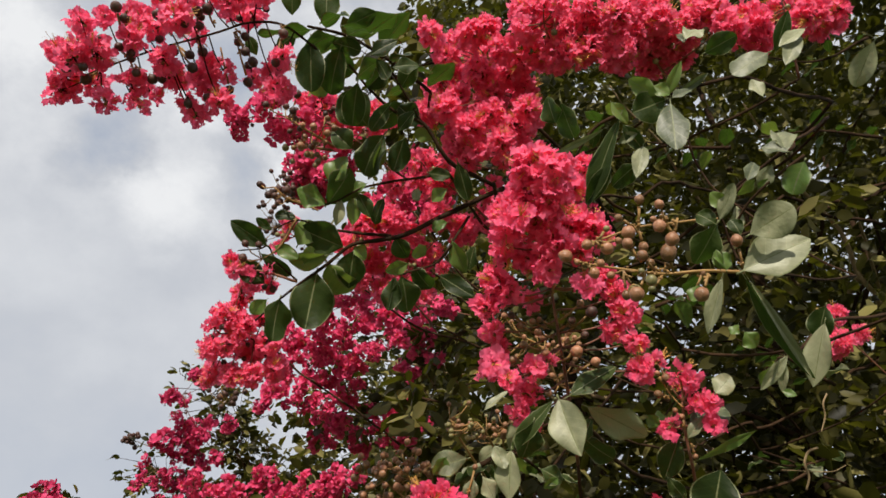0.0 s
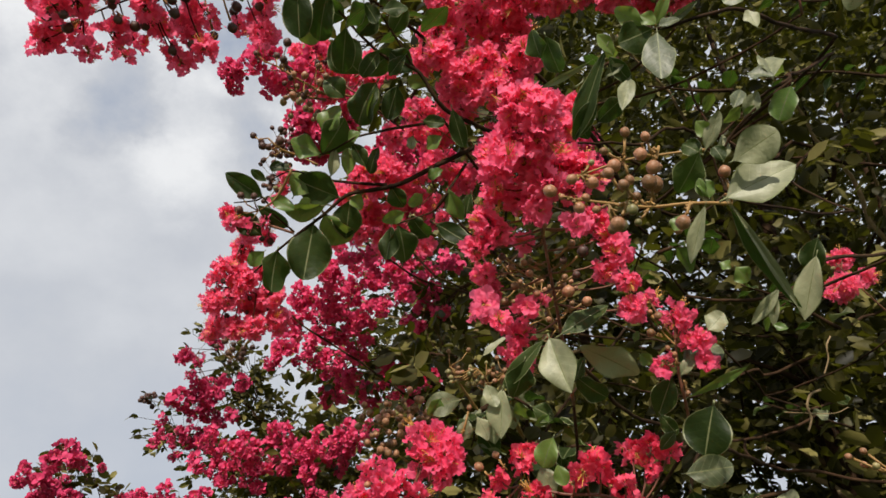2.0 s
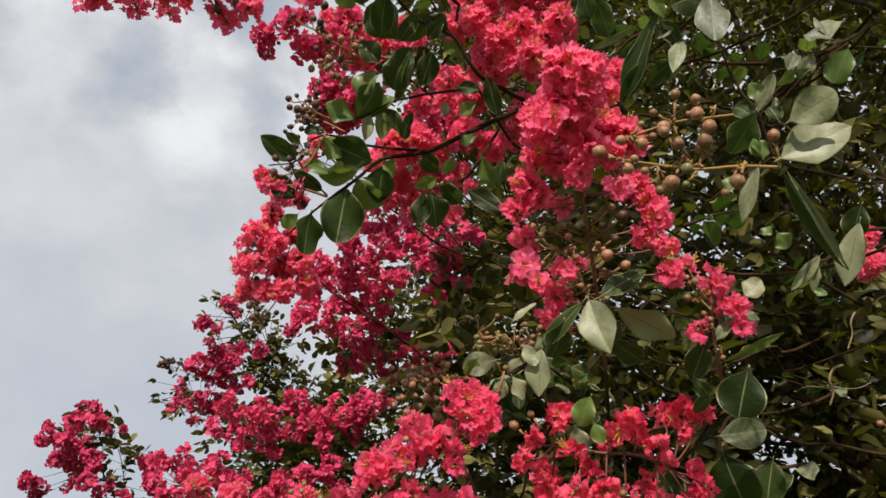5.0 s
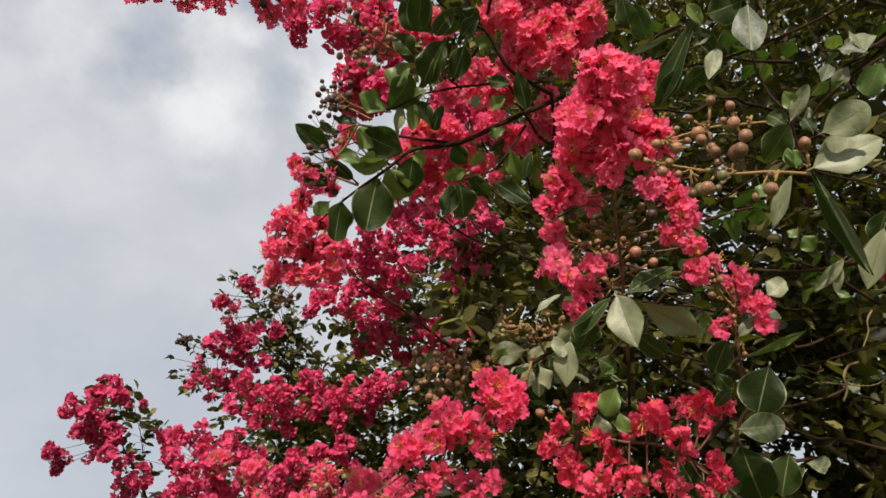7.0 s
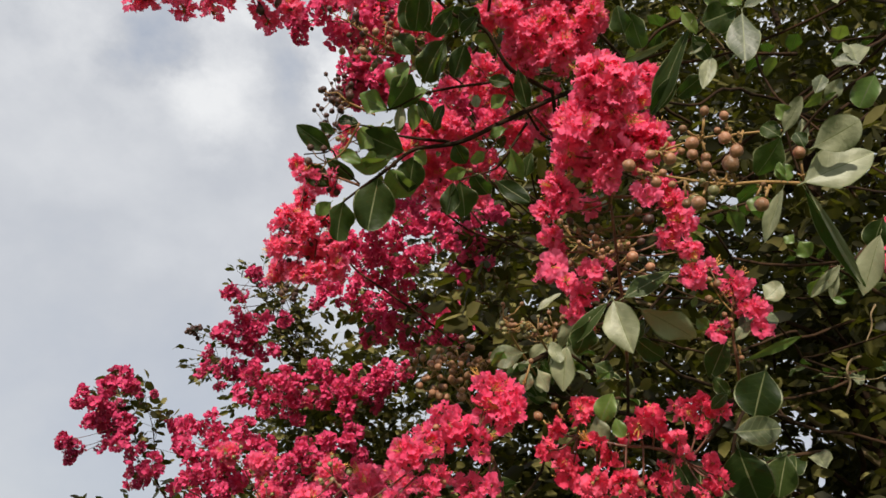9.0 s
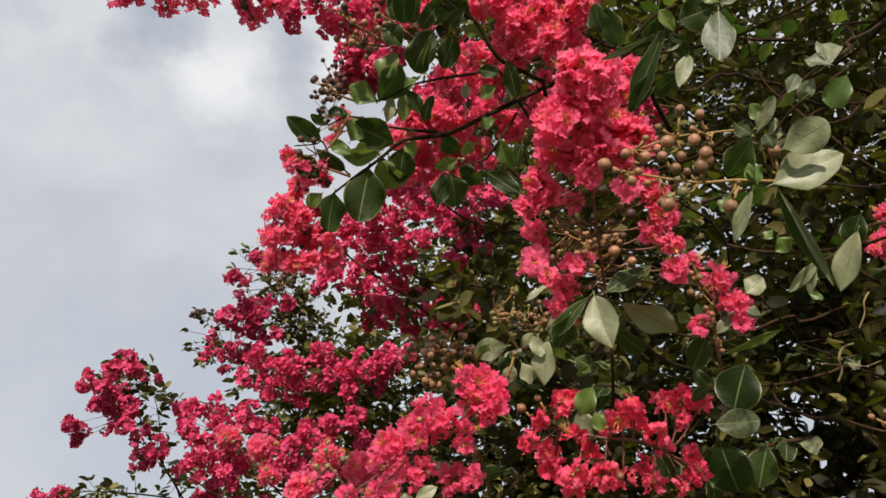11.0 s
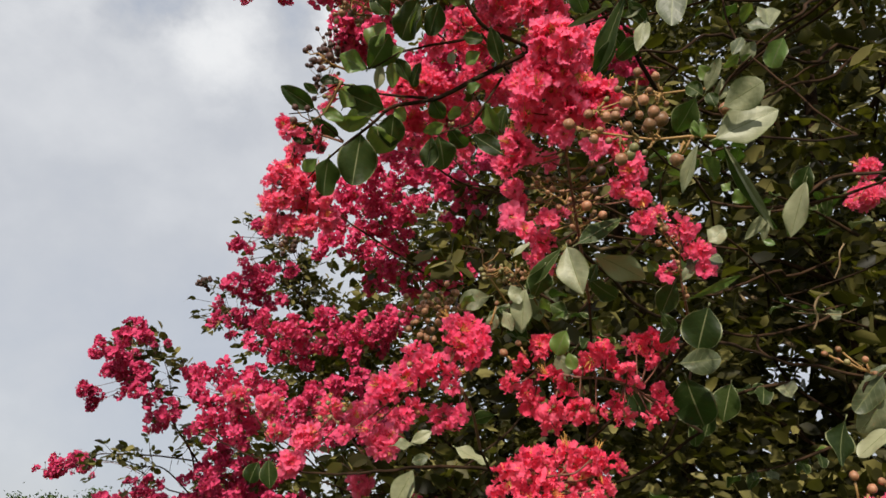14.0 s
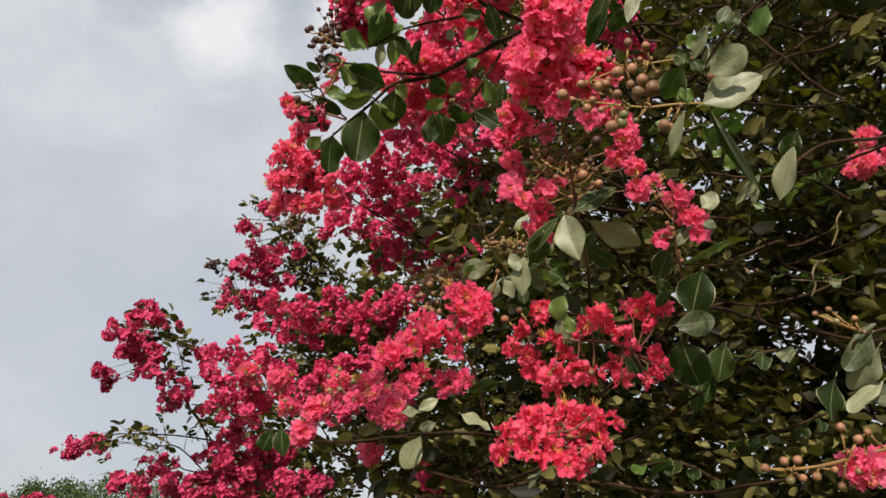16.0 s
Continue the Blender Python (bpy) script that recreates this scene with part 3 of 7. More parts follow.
def flower_head(owner, stem, blobs, fine=True, sort="green", caps=6, spacing=0.0155, r_stem=0.0016, label="", shown=1.0, mat=STEM_RED, single=False, join=True, tone="", petals=PETAL):
    """A flower head: a branched stalk, single flowers round the middle of each tuft, and round buds on stalks."""
    r = random.Random(int(1000 * abs(blobs[0][0]) + 77 * len(blobs)))
    line = smooth_path(stem, 6)
    b = Build()
    b.tube(line, r_stem, r_stem * 0.6, 6, 0)
    spots = []
    for x, y, z, rad in blobs:
        c = Vector((x, y, z))
        root = nearest(line, c)
        b.tube(smooth_path([root, root.lerp(c, 0.5) + Vector((0, 0, -0.004)), c], 3), r_stem * 0.55, r_stem * 0.4, 5, 0)
        if fine:
            for k, (d, t_rad) in enumerate(tufts(rad, r)):
                t_mid = c + d * max(0.0, rad - t_rad) * r.uniform(0.8, 1.12)
                b.tube([c, t_mid], 0.0009, 0.0007, 4, 0)
                n = max(2, int(shown * 1.15 * 4 * math.pi * t_rad ** 2 / spacing ** 2))
                for e in even_dirs(n, r):
                    if e.dot(d) < -0.55 and rad > t_rad * 1.4:
                        continue
                    q = t_mid + e * max(0.003, t_rad - 0.006) * r.uniform(0.45, 1.2)
                    spots.append((q, (e + d * 0.5).normalized(), min(1.0, max(0.78, rad / 0.014))))
                    b.tube([t_mid, t_mid.lerp(q, 0.9)], 0.0006, 0.0005, 3, 0)
    capspots = []
    for i in range(caps):
        x, y, z, rad = r.choice(blobs)
        c = Vector((x, y, z))
        root = nearest(line, c)
        d = Vector((r.uniform(-1, 1), r.uniform(-1, 1), r.uniform(-1, 1))).normalized()
        base = root.lerp(c, r.uniform(0.2, 0.9))
        q = base + d * rad * r.uniform(0.6, 1.15)
        b.tube([base, q], 0.0008, 0.0007, 4, 0)
        capspots.append((q, base, r.uniform(0.0026, 0.0042)))
    head = part("flower_head", b.mesh("flower_stalk", [mat]), owner, label=label)
    if join:
        joined(owner, line[0], r_stem)
    mass = Build()
    for q, d, grown in spots:
        m = Matrix.Translation(q) @ turned(d + Vector((r.uniform(-.5, .5), r.uniform(-.5, .5), r.uniform(-.5, .5))), r.random() * 6.3) @ Matrix.Scale(grown * r.uniform(0.85, 1.15), 4)
        if single:
            part("flower", r.choice(FLOWERS[petals]), head, m)
        else:
            src = r.choice(FINE)
            o = len(mass.v)
            mass.v.extend([m @ v for v in src.v])
            mass.f.extend([tuple(i + o for i in g) for g in src.f])
            mass.w.extend(src.w)
    if mass.v:
        part("blossom", mass.mesh("blossom", [petals, STEM, STAMEN]), head)
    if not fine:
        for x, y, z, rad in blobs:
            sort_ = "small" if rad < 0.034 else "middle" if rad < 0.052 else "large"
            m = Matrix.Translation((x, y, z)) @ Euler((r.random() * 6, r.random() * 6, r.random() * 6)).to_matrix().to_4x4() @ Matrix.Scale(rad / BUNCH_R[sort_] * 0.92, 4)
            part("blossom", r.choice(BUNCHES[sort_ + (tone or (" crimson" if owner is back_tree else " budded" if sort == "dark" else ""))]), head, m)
    for q, base, s in capspots:
        capsule_at(head, q, s, base, sort)
    return head



def berry(owner, centre, radius, foot, sort=""):
    """A round capsule on a short stalk from foot."""
    c, g = Vector(centre), Vector(foot)
    b = Build()
    b.tube([g, g.lerp(c, 0.5) + Vector((0, 0, -0.001)), c.lerp(g, min(0.9, radius / max(1e-4, (c - g).length)))], 0.0007, 0.0010, 5, 0)
    knot = g.lerp(c, 0.25)
    for k in range(3):
        d = Vector((rng.uniform(-1, 1), rng.uniform(-1, 1), rng.uniform(-1, 1))).normalized() * radius * rng.uniform(0.35, 0.7)
        b.tube([knot, knot + d * 0.7, knot + d], 0.0005, 0.0009, 5, 0)
    part("fruit_stem", b.mesh("fruit_stem", [STEM]), owner)
    capsule_at(owner, c, radius * 0.74, g, sort or ("ripe" if rng.random() < 0.92 else "green"))


def bud_spray(owner, stem, centre, spread, count, radius, sort):
    """A branched stalk with round buds at the ends."""
    r = random.Random(count * 13 + int(1000 * abs(centre[0])))
    line = smooth_path(stem, 6)
    b = Build()
    b.tube(line, 0.0016, 0.0009, 6, 0)
    ends = []
    for i in range(count):
        d = Vector((r.gauss(0, 0.55), r.gauss(0, 0.55), r.gauss(0, 0.5)))
        p = Vector(centre) + d * spread
        root = nearest(line, p - Vector((0, 0, 0.01)))
        knee = root.lerp(p, 0.6) + Vector((0, 0, -0.004))
        b.tube([root, knee, p], 0.0008, 0.0006, 4, 0)
        ends.append((p, knee))
    spray = part("bud_stalk", b.mesh("bud_stalk", [STEM]), owner, label="branched stalk with round seed capsules")
    for p, knee in ends:
        capsule_at(spray, p, radius * r.uniform(0.75, 1.15), knee, sort)


# ---- trunks and limbs ----
limb(tree, "trunk", [(1.25, 2.3, -0.1), (1.22, 2.26, 0.8), (1.3, 2.3, 1.7), (1.2, 2.35, 2.6), (1.3, 2.4, 3.6), (1.36, 2.6, 5.0)], 0.075, 0.007, sides=12, label="smooth brown trunk")
limb(tree, "trunk", [(1.35, 2.4, -0.1), (1.6, 2.5, 0.9), (1.75, 2.45, 1.9), (1.9, 2.6, 3.0), (2.0, 2.75, 4.3)], 0.06, 0.006, sides=12)
limb(tree, "trunk", [(1.12, 2.4, -0.1), (0.9, 2.5, 0.8), (0.75, 2.6, 1.7), (0.5, 2.5, 2.8), (0.42, 2.45, 3.7)], 0.055, 0.005, sides=12)
limb(back_tree, "trunk", [(-0.35, 3.3, -0.1), (-0.4, 3.25, 0.8), (-0.5, 3.2, 1.6), (-0.6, 3.1, 2.4)], 0.06, 0.012, sides=12, label="slender brown trunk")
limb(back_tree, "trunk", [(-0.25, 3.35, -0.1), (0.0, 3.4, 0.9), (0.1, 3.3, 1.8), (-0.1, 3.1, 2.6)], 0.05, 0.012, sides=12)
lr = random.Random(21)
for k in range(64):
    z0 = lr.uniform(1.0, 3.2)
    base = Vector((1.25 + lr.uniform(-0.1, 0.4), 2.35 + lr.uniform(-0.1, 0.2), z0))
    a = lr.uniform(1.9, 5.6)
    reach = lr.uniform(0.6, 1.5)
    end = base + Vector((math.cos(a) * reach, math.sin(a) * reach * 0.75, lr.uniform(0.1, 0.9)))
    end.y = max(end.y, 1.55)
    mid = base.lerp(end, 0.5) + Vector((lr.uniform(-.12, .12), lr.uniform(-.12, .12), lr.uniform(-.12, .05)))
    limb(tree, "branch", [base, mid, end], lr.uniform(0.006, 0.014), 0.003, BARK if lr.random() < 0.75 else BARK_PALE, 6)
for k in range(16):
    base = Vector((-0.3 + lr.uniform(-.25, .25), 3.25, lr.uniform(1.0, 2.1)))
    end = Vector((lr.uniform(-1.3, 0.1), lr.uniform(2.2, 3.0), 0))
    end.z = base.z + lr.uniform(0.1, 0.5)
    limb(back_tree, "branch", [base, base.lerp(end, 0.5) + Vector((0, 0, lr.uniform(-.1, .1))), end], lr.uniform(0.005, 0.01), 0.002, BARK, 6)


# ---- flower heads, twigs and leaves ----
flower_head(tree, [(0.100, 0.708, 2.224), (0.086, 0.665, 2.282), (0.067, 0.609, 2.335)],
            [(0.024, 0.624, 2.371, 0.037), (0.066, 0.613, 2.335, 0.031), (0.008, 0.652, 2.332, 0.032), (0.052, 0.660, 2.314, 0.038), (0.094, 0.645, 2.308, 0.031), (0.027, 0.665, 2.247, 0.028), (0.066, 0.703, 2.289, 0.030), (-0.010, 0.631, 2.267, 0.019), (0.106, 0.652, 2.269, 0.020), (0.009, 0.559, 2.193, 0.014), (0.033, 0.566, 2.171, 0.015), (0.058, 0.560, 2.187, 0.015), (0.068, 0.561, 2.146, 0.014), (0.046, 0.583, 2.152, 0.013), (0.085, 0.564, 2.174, 0.015), (0.096, 0.586, 2.158, 0.013), (0.095, 0.535, 2.168, 0.014), (0.019, 0.585, 2.169, 0.012), (0.032, 0.602, 2.153, 0.011), (0.071, 0.590, 2.145, 0.011), (-0.011, 0.562, 2.329, 0.016), (0.010, 0.583, 2.312, 0.015), (0.036, 0.546, 2.306, 0.018), (0.056, 0.540, 2.310, 0.016), (0.074, 0.544, 2.278, 0.016), (0.089, 0.591, 2.290, 0.017), (0.107, 0.609, 2.280, 0.016), (0.111, 0.612, 2.239, 0.014), (0.051, 0.587, 2.286, 0.018), (0.023, 0.609, 2.270, 0.016), (0.072, 0.623, 2.255, 0.016), (0.043, 0.615, 2.219, 0.015), (0.003, 0.622, 2.264, 0.014), (0.097, 0.571, 2.286, 0.015), (0.064, 0.603, 2.269, 0.015)], label="upright coral-pink flower head with crinkled petals", caps=10, shown=0.95)
flower_head(tree, [(0.269, 0.563, 2.228), (0.220, 0.526, 2.279), (0.144, 0.492, 2.326)],
            [(0.117, 0.507, 2.274, 0.036), (0.169, 0.541, 2.299, 0.038), (0.203, 0.521, 2.253, 0.036), (0.247, 0.558, 2.280, 0.028), (0.201, 0.509, 2.302, 0.031), (0.254, 0.519, 2.300, 0.031), (0.303, 0.521, 2.315, 0.025), (0.139, 0.542, 2.259, 0.019), (0.098, 0.506, 2.294, 0.017), (0.106, 0.550, 2.307, 0.015), (0.127, 0.567, 2.288, 0.014), (0.151, 0.528, 2.288, 0.017), (0.167, 0.504, 2.292, 0.018), (0.171, 0.529, 2.260, 0.017), (0.192, 0.489, 2.265, 0.017), (0.200, 0.532, 2.244, 0.016), (0.227, 0.529, 2.279, 0.018), (0.243, 0.558, 2.256, 0.014), (0.242, 0.496, 2.265, 0.018), (0.258, 0.533, 2.265, 0.018), (0.273, 0.539, 2.253, 0.016), (0.275, 0.514, 2.265, 0.017), (0.283, 0.495, 2.273, 0.018), (0.301, 0.490, 2.277, 0.016), (0.305, 0.487, 2.246, 0.016), (0.192, 0.528, 2.283, 0.016), (0.143, 0.535, 2.257, 0.014), (0.214, 0.493, 2.286, 0.016), (0.240, 0.538, 2.266, 0.015), (0.132, 0.515, 2.306, 0.016)], label="upright coral-pink flower head with crinkled petals", caps=14, shown=0.95)
flower_head(tree, [(0.409, 0.557, 2.240), (0.398, 0.527, 2.279), (0.385, 0.496, 2.321)],
            [(0.364, 0.535, 2.310, 0.028), (0.424, 0.509, 2.286, 0.025), (0.401, 0.516, 2.329, 0.023), (0.312, 0.489, 2.235, 0.015), (0.338, 0.496, 2.270, 0.016), (0.342, 0.503, 2.238, 0.014), (0.341, 0.488, 2.244, 0.015), (0.368, 0.450, 2.210, 0.016), (0.391, 0.475, 2.222, 0.013), (0.366, 0.466, 2.219, 0.013), (0.402, 0.468, 2.231, 0.016), (0.400, 0.454, 2.225, 0.014)], label="upright coral-pink flower head with crinkled petals", caps=6, shown=0.95)
top_head = flower_head(tree, [(-0.106, 0.423, 2.123), (-0.130, 0.395, 2.119), (-0.155, 0.384, 2.107), (-0.178, 0.383, 2.093), (-0.223, 0.384, 2.073), (-0.261, 0.385, 2.051)],
            [(-0.288, 0.372, 2.055, 0.011), (-0.292, 0.393, 2.051, 0.012), (-0.294, 0.397, 2.040, 0.012), (-0.257, 0.340, 2.049, 0.010), (-0.281, 0.378, 2.082, 0.011), (-0.263, 0.369, 2.095, 0.009), (-0.239, 0.357, 2.082, 0.009), (-0.266, 0.395, 2.044, 0.011), (-0.248, 0.387, 2.015, 0.009), (-0.237, 0.392, 2.040, 0.012), (-0.246, 0.422, 2.051, 0.009), (-0.236, 0.420, 2.062, 0.009), (-0.218, 0.360, 2.103, 0.009), (-0.196, 0.351, 2.070, 0.012), (-0.192, 0.348, 2.091, 0.009), (-0.191, 0.375, 2.131, 0.012), (-0.165, 0.359, 2.100, 0.012), (-0.222, 0.373, 2.085, 0.011), (-0.212, 0.381, 2.057, 0.012), (-0.219, 0.408, 2.071, 0.012), (-0.215, 0.422, 2.078, 0.010), (-0.202, 0.416, 2.044, 0.009), (-0.191, 0.416, 2.031, 0.009), (-0.185, 0.409, 2.054, 0.011), (-0.171, 0.406, 2.036, 0.011), (-0.172, 0.402, 2.068, 0.010), (-0.171, 0.385, 2.119, 0.010), (-0.157, 0.358, 2.105, 0.010), (-0.197, 0.388, 2.098, 0.009), (-0.161, 0.435, 2.096, 0.009), (-0.139, 0.424, 2.094, 0.012), (-0.128, 0.407, 2.052, 0.012), (-0.143, 0.361, 2.111, 0.011), (-0.122, 0.388, 2.069, 0.009), (-0.269, 0.363, 2.037, 0.012), (-0.255, 0.365, 2.045, 0.012), (-0.240, 0.376, 2.105, 0.012), (-0.193, 0.404, 2.058, 0.010), (-0.188, 0.403, 2.075, 0.012), (-0.230, 0.359, 2.057, 0.011), (-0.154, 0.388, 2.121, 0.012)], label="spreading deep-pink flower head with dark round buds", sort='dark', caps=14, shown=0.72, join=False, mat=BARK, r_stem=0.0012)
for spot, size, foot in (((-0.236, 0.339, 2.065), 0.0059, (-0.241, 0.373, 2.063)), ((-0.211, 0.350, 2.071), 0.0051, (-0.209, 0.375, 2.078)), ((-0.187, 0.361, 2.090), 0.0059, (-0.191, 0.378, 2.088)), ((-0.178, 0.357, 2.088), 0.0059, (-0.178, 0.377, 2.092)), ((-0.253, 0.361, 2.056), 0.0050, (-0.259, 0.379, 2.052)), ((-0.240, 0.365, 2.052), 0.0048, (-0.242, 0.380, 2.060)), ((-0.261, 0.366, 2.030), 0.0048, (-0.261, 0.380, 2.046)), ((-0.267, 0.382, 2.035), 0.0060, (-0.262, 0.384, 2.047)), ((-0.229, 0.380, 2.040), 0.0047, (-0.239, 0.384, 2.057)), ((-0.220, 0.400, 2.057), 0.0053, (-0.222, 0.388, 2.069)), ((-0.234, 0.375, 2.051), 0.0049, (-0.240, 0.382, 2.059)), ((-0.223, 0.393, 2.048), 0.0058, (-0.238, 0.387, 2.059)), ((-0.194, 0.383, 2.065), 0.0052, (-0.205, 0.384, 2.076)), ((-0.190, 0.385, 2.052), 0.0059, (-0.204, 0.384, 2.073)), ((-0.151, 0.383, 2.069), 0.0053, (-0.162, 0.382, 2.091)), ((-0.161, 0.388, 2.087), 0.0048, (-0.165, 0.384, 2.095)), ((-0.150, 0.400, 2.077), 0.0059, (-0.162, 0.387, 2.093)), ((-0.154, 0.410, 2.064), 0.0057, (-0.163, 0.389, 2.090)), ((-0.129, 0.394, 2.069), 0.0052, (-0.127, 0.388, 2.098)), ((-0.122, 0.378, 2.085), 0.0058, (-0.126, 0.384, 2.102)), ((-0.234, 0.350, 2.066), 0.0052, (-0.240, 0.376, 2.063)), ((-0.189, 0.391, 2.079), 0.0058, (-0.192, 0.386, 2.085)), ((-0.156, 0.387, 2.093), 0.0052, (-0.163, 0.383, 2.097)), ((-0.276, 0.369, 2.033), 0.0056, (-0.265, 0.381, 2.047)), ((-0.205, 0.379, 2.064), 0.0050, (-0.207, 0.383, 2.076)), ((-0.167, 0.409, 2.054), 0.0048, (-0.175, 0.390, 2.083))):
    berry(top_head, spot, size, foot, 'dark')
flower_head(tree, [(-0.109, 0.717, 2.299), (-0.153, 0.702, 2.320), (-0.248, 0.685, 2.315)],
            [(-0.263, 0.668, 2.295, 0.017), (-0.240, 0.681, 2.323, 0.020), (-0.214, 0.704, 2.312, 0.021), (-0.178, 0.681, 2.297, 0.021), (-0.218, 0.659, 2.308, 0.018), (-0.153, 0.666, 2.312, 0.022), (-0.198, 0.708, 2.295, 0.014), (-0.262, 0.691, 2.294, 0.013)], fine=False, sort='dark', caps=8)
flower_head(tree, [(0.030, 0.985, 2.254), (-0.019, 0.947, 2.320), (-0.066, 0.915, 2.377)],
            [(-0.030, 0.926, 2.437, 0.040), (-0.073, 0.878, 2.326, 0.041), (-0.019, 0.935, 2.381, 0.038), (-0.095, 0.993, 2.294, 0.037), (-0.066, 0.948, 2.314, 0.036), (-0.119, 0.918, 2.296, 0.027), (-0.000, 0.907, 2.322, 0.027), (-0.046, 1.004, 2.279, 0.031), (-0.101, 0.893, 2.333, 0.027)], fine=False, caps=8)
flower_head(tree, [(-0.124, 1.181, 2.516), (-0.209, 1.151, 2.582), (-0.271, 1.120, 2.648)],
            [(-0.261, 1.084, 2.598, 0.046), (-0.222, 1.076, 2.546, 0.042), (-0.268, 1.146, 2.578, 0.043), (-0.216, 1.150, 2.676, 0.043), (-0.233, 1.080, 2.707, 0.042), (-0.199, 1.078, 2.739, 0.043), (-0.257, 1.025, 2.664, 0.027), (-0.175, 1.108, 2.669, 0.035)], fine=False, caps=10, sort='dark')
flower_head(tree, [(0.091, 0.762, 2.165), (0.038, 0.734, 2.209), (0.001, 0.719, 2.233)],
            [(-0.022, 0.687, 2.233, 0.023), (0.009, 0.736, 2.240, 0.024), (0.036, 0.695, 2.241, 0.023), (0.065, 0.728, 2.227, 0.022), (0.000, 0.714, 2.168, 0.021), (-0.024, 0.794, 2.164, 0.021), (-0.058, 0.810, 2.129, 0.018), (0.033, 0.725, 2.154, 0.019), (0.065, 0.773, 2.212, 0.018)], caps=10, shown=.8)
flower_head(tree, [(-0.071, 0.955, 1.651), (-0.132, 0.936, 1.696), (-0.193, 0.913, 1.758)],
            [(-0.217, 1.010, 1.784, 0.024), (-0.231, 0.943, 1.733, 0.019), (-0.142, 0.856, 1.747, 0.021), (-0.109, 0.845, 1.715, 0.019), (-0.148, 0.915, 1.672, 0.020), (-0.215, 0.821, 1.686, 0.015), (-0.110, 0.972, 1.768, 0.016)], caps=20, shown=1.1)
flower_head(tree, [(-0.315, 1.265, 1.715), (-0.376, 1.241, 1.774), (-0.416, 1.211, 1.832)],
            [(-0.361, 1.144, 1.819, 0.024), (-0.440, 1.211, 1.849, 0.019), (-0.396, 1.335, 1.805, 0.022)], caps=12, shown=1.1)
flower_head(back_tree, [(-0.561, 2.281, 1.548), (-0.731, 2.197, 1.709), (-0.835, 2.132, 1.838)],
            [(-0.778, 2.136, 1.805, 0.080), (-0.731, 2.232, 1.762, 0.068), (-0.878, 2.172, 1.774, 0.059), (-0.906, 2.140, 1.703, 0.056), (-0.620, 2.190, 1.701, 0.066), (-0.796, 2.211, 1.883, 0.060), (-0.574, 2.277, 1.732, 0.051), (-0.781, 2.138, 1.704, 0.061), (-0.674, 2.204, 1.813, 0.053)], fine=False, sort='dark', caps=16)
flower_head(back_tree, [(-0.940, 2.626, 1.539), (-1.053, 2.276, 1.675), (-1.216, 2.237, 1.725)],
            [(-1.127, 2.274, 1.764, 0.041), (-1.222, 2.249, 1.725, 0.033), (-1.108, 2.186, 1.696, 0.046), (-1.029, 2.250, 1.709, 0.054), (-1.077, 2.282, 1.783, 0.037)], fine=False, caps=8, sort='dark')
flower_head(back_tree, [(-1.357, 3.044, 1.828), (-1.570, 2.916, 1.920), (-1.857, 2.904, 1.883)],
            [(-1.751, 2.990, 1.927, 0.054), (-1.742, 2.846, 1.910, 0.047), (-1.788, 2.803, 1.872, 0.037), (-1.689, 2.985, 1.892, 0.034), (-1.802, 2.897, 1.882, 0.033)], fine=False, caps=5, sort='dark')
flower_head(back_tree, [(-1.789, 3.056, 1.523), (-1.975, 2.978, 1.676), (-2.071, 2.960, 1.698)],
            [(-2.083, 3.001, 1.689, 0.049), (-1.956, 2.949, 1.675, 0.043), (-1.929, 3.033, 1.657, 0.049)], fine=False, caps=2, sort='dark')
flower_head(tree, [(0.118, 1.472, 2.462), (-0.020, 1.447, 2.479), (-0.183, 1.426, 2.497)],
            [(-0.223, 1.418, 2.492, 0.035), (-0.152, 1.403, 2.464, 0.035), (-0.071, 1.390, 2.475, 0.034), (0.008, 1.409, 2.468, 0.030), (-0.288, 1.489, 2.486, 0.031), (-0.108, 1.387, 2.412, 0.031)], fine=False, caps=4)
flower_head(tree, [(0.700, 1.018, 2.081), (0.639, 0.981, 2.121), (0.599, 0.964, 2.164)],
            [(0.643, 1.016, 2.203, 0.017), (0.606, 0.977, 2.130, 0.024), (0.566, 0.948, 2.101, 0.010), (0.640, 0.978, 2.150, 0.020)], caps=3)
flower_head(tree, [(0.377, 1.093, 2.470), (0.299, 1.075, 2.470), (0.234, 1.052, 2.504)],
            [(0.253, 1.047, 2.474, 0.040), (0.243, 1.090, 2.565, 0.034), (0.307, 1.139, 2.499, 0.029), (0.284, 1.078, 2.548, 0.028)], fine=False, caps=3)
flower_head(tree, [(0.352, 0.502, 1.641), (0.313, 0.502, 1.633), (0.263, 0.500, 1.620), (0.223, 0.498, 1.617)],
            [(0.297, 0.506, 1.620, 0.014), (0.320, 0.520, 1.623, 0.014)], caps=4, sort='ripe', mat=STEM)
flower_head(tree, [(-0.051, 1.115, 1.613), (-0.076, 1.095, 1.645), (-0.094, 1.076, 1.679)],
            [(-0.088, 1.071, 1.669, 0.030), (-0.068, 1.045, 1.650, 0.020)], fine=False, caps=2)
fruit_head = limb(tree, 'fruit_stalk', [(0.185, 0.370, 1.849), (0.160, 0.369, 1.849), (0.136, 0.369, 1.847), (0.112, 0.367, 1.849), (0.092, 0.365, 1.851)], 0.0011, 0.0007, STEM, label='tan stalk with round ripening seed capsules')
limb(tree, 'fruit_stalk', [(0.170, 0.353, 1.876), (0.158, 0.353, 1.875), (0.139, 0.354, 1.873), (0.122, 0.355, 1.871), (0.096, 0.358, 1.863)], 0.0008, 0.0006, STEM)
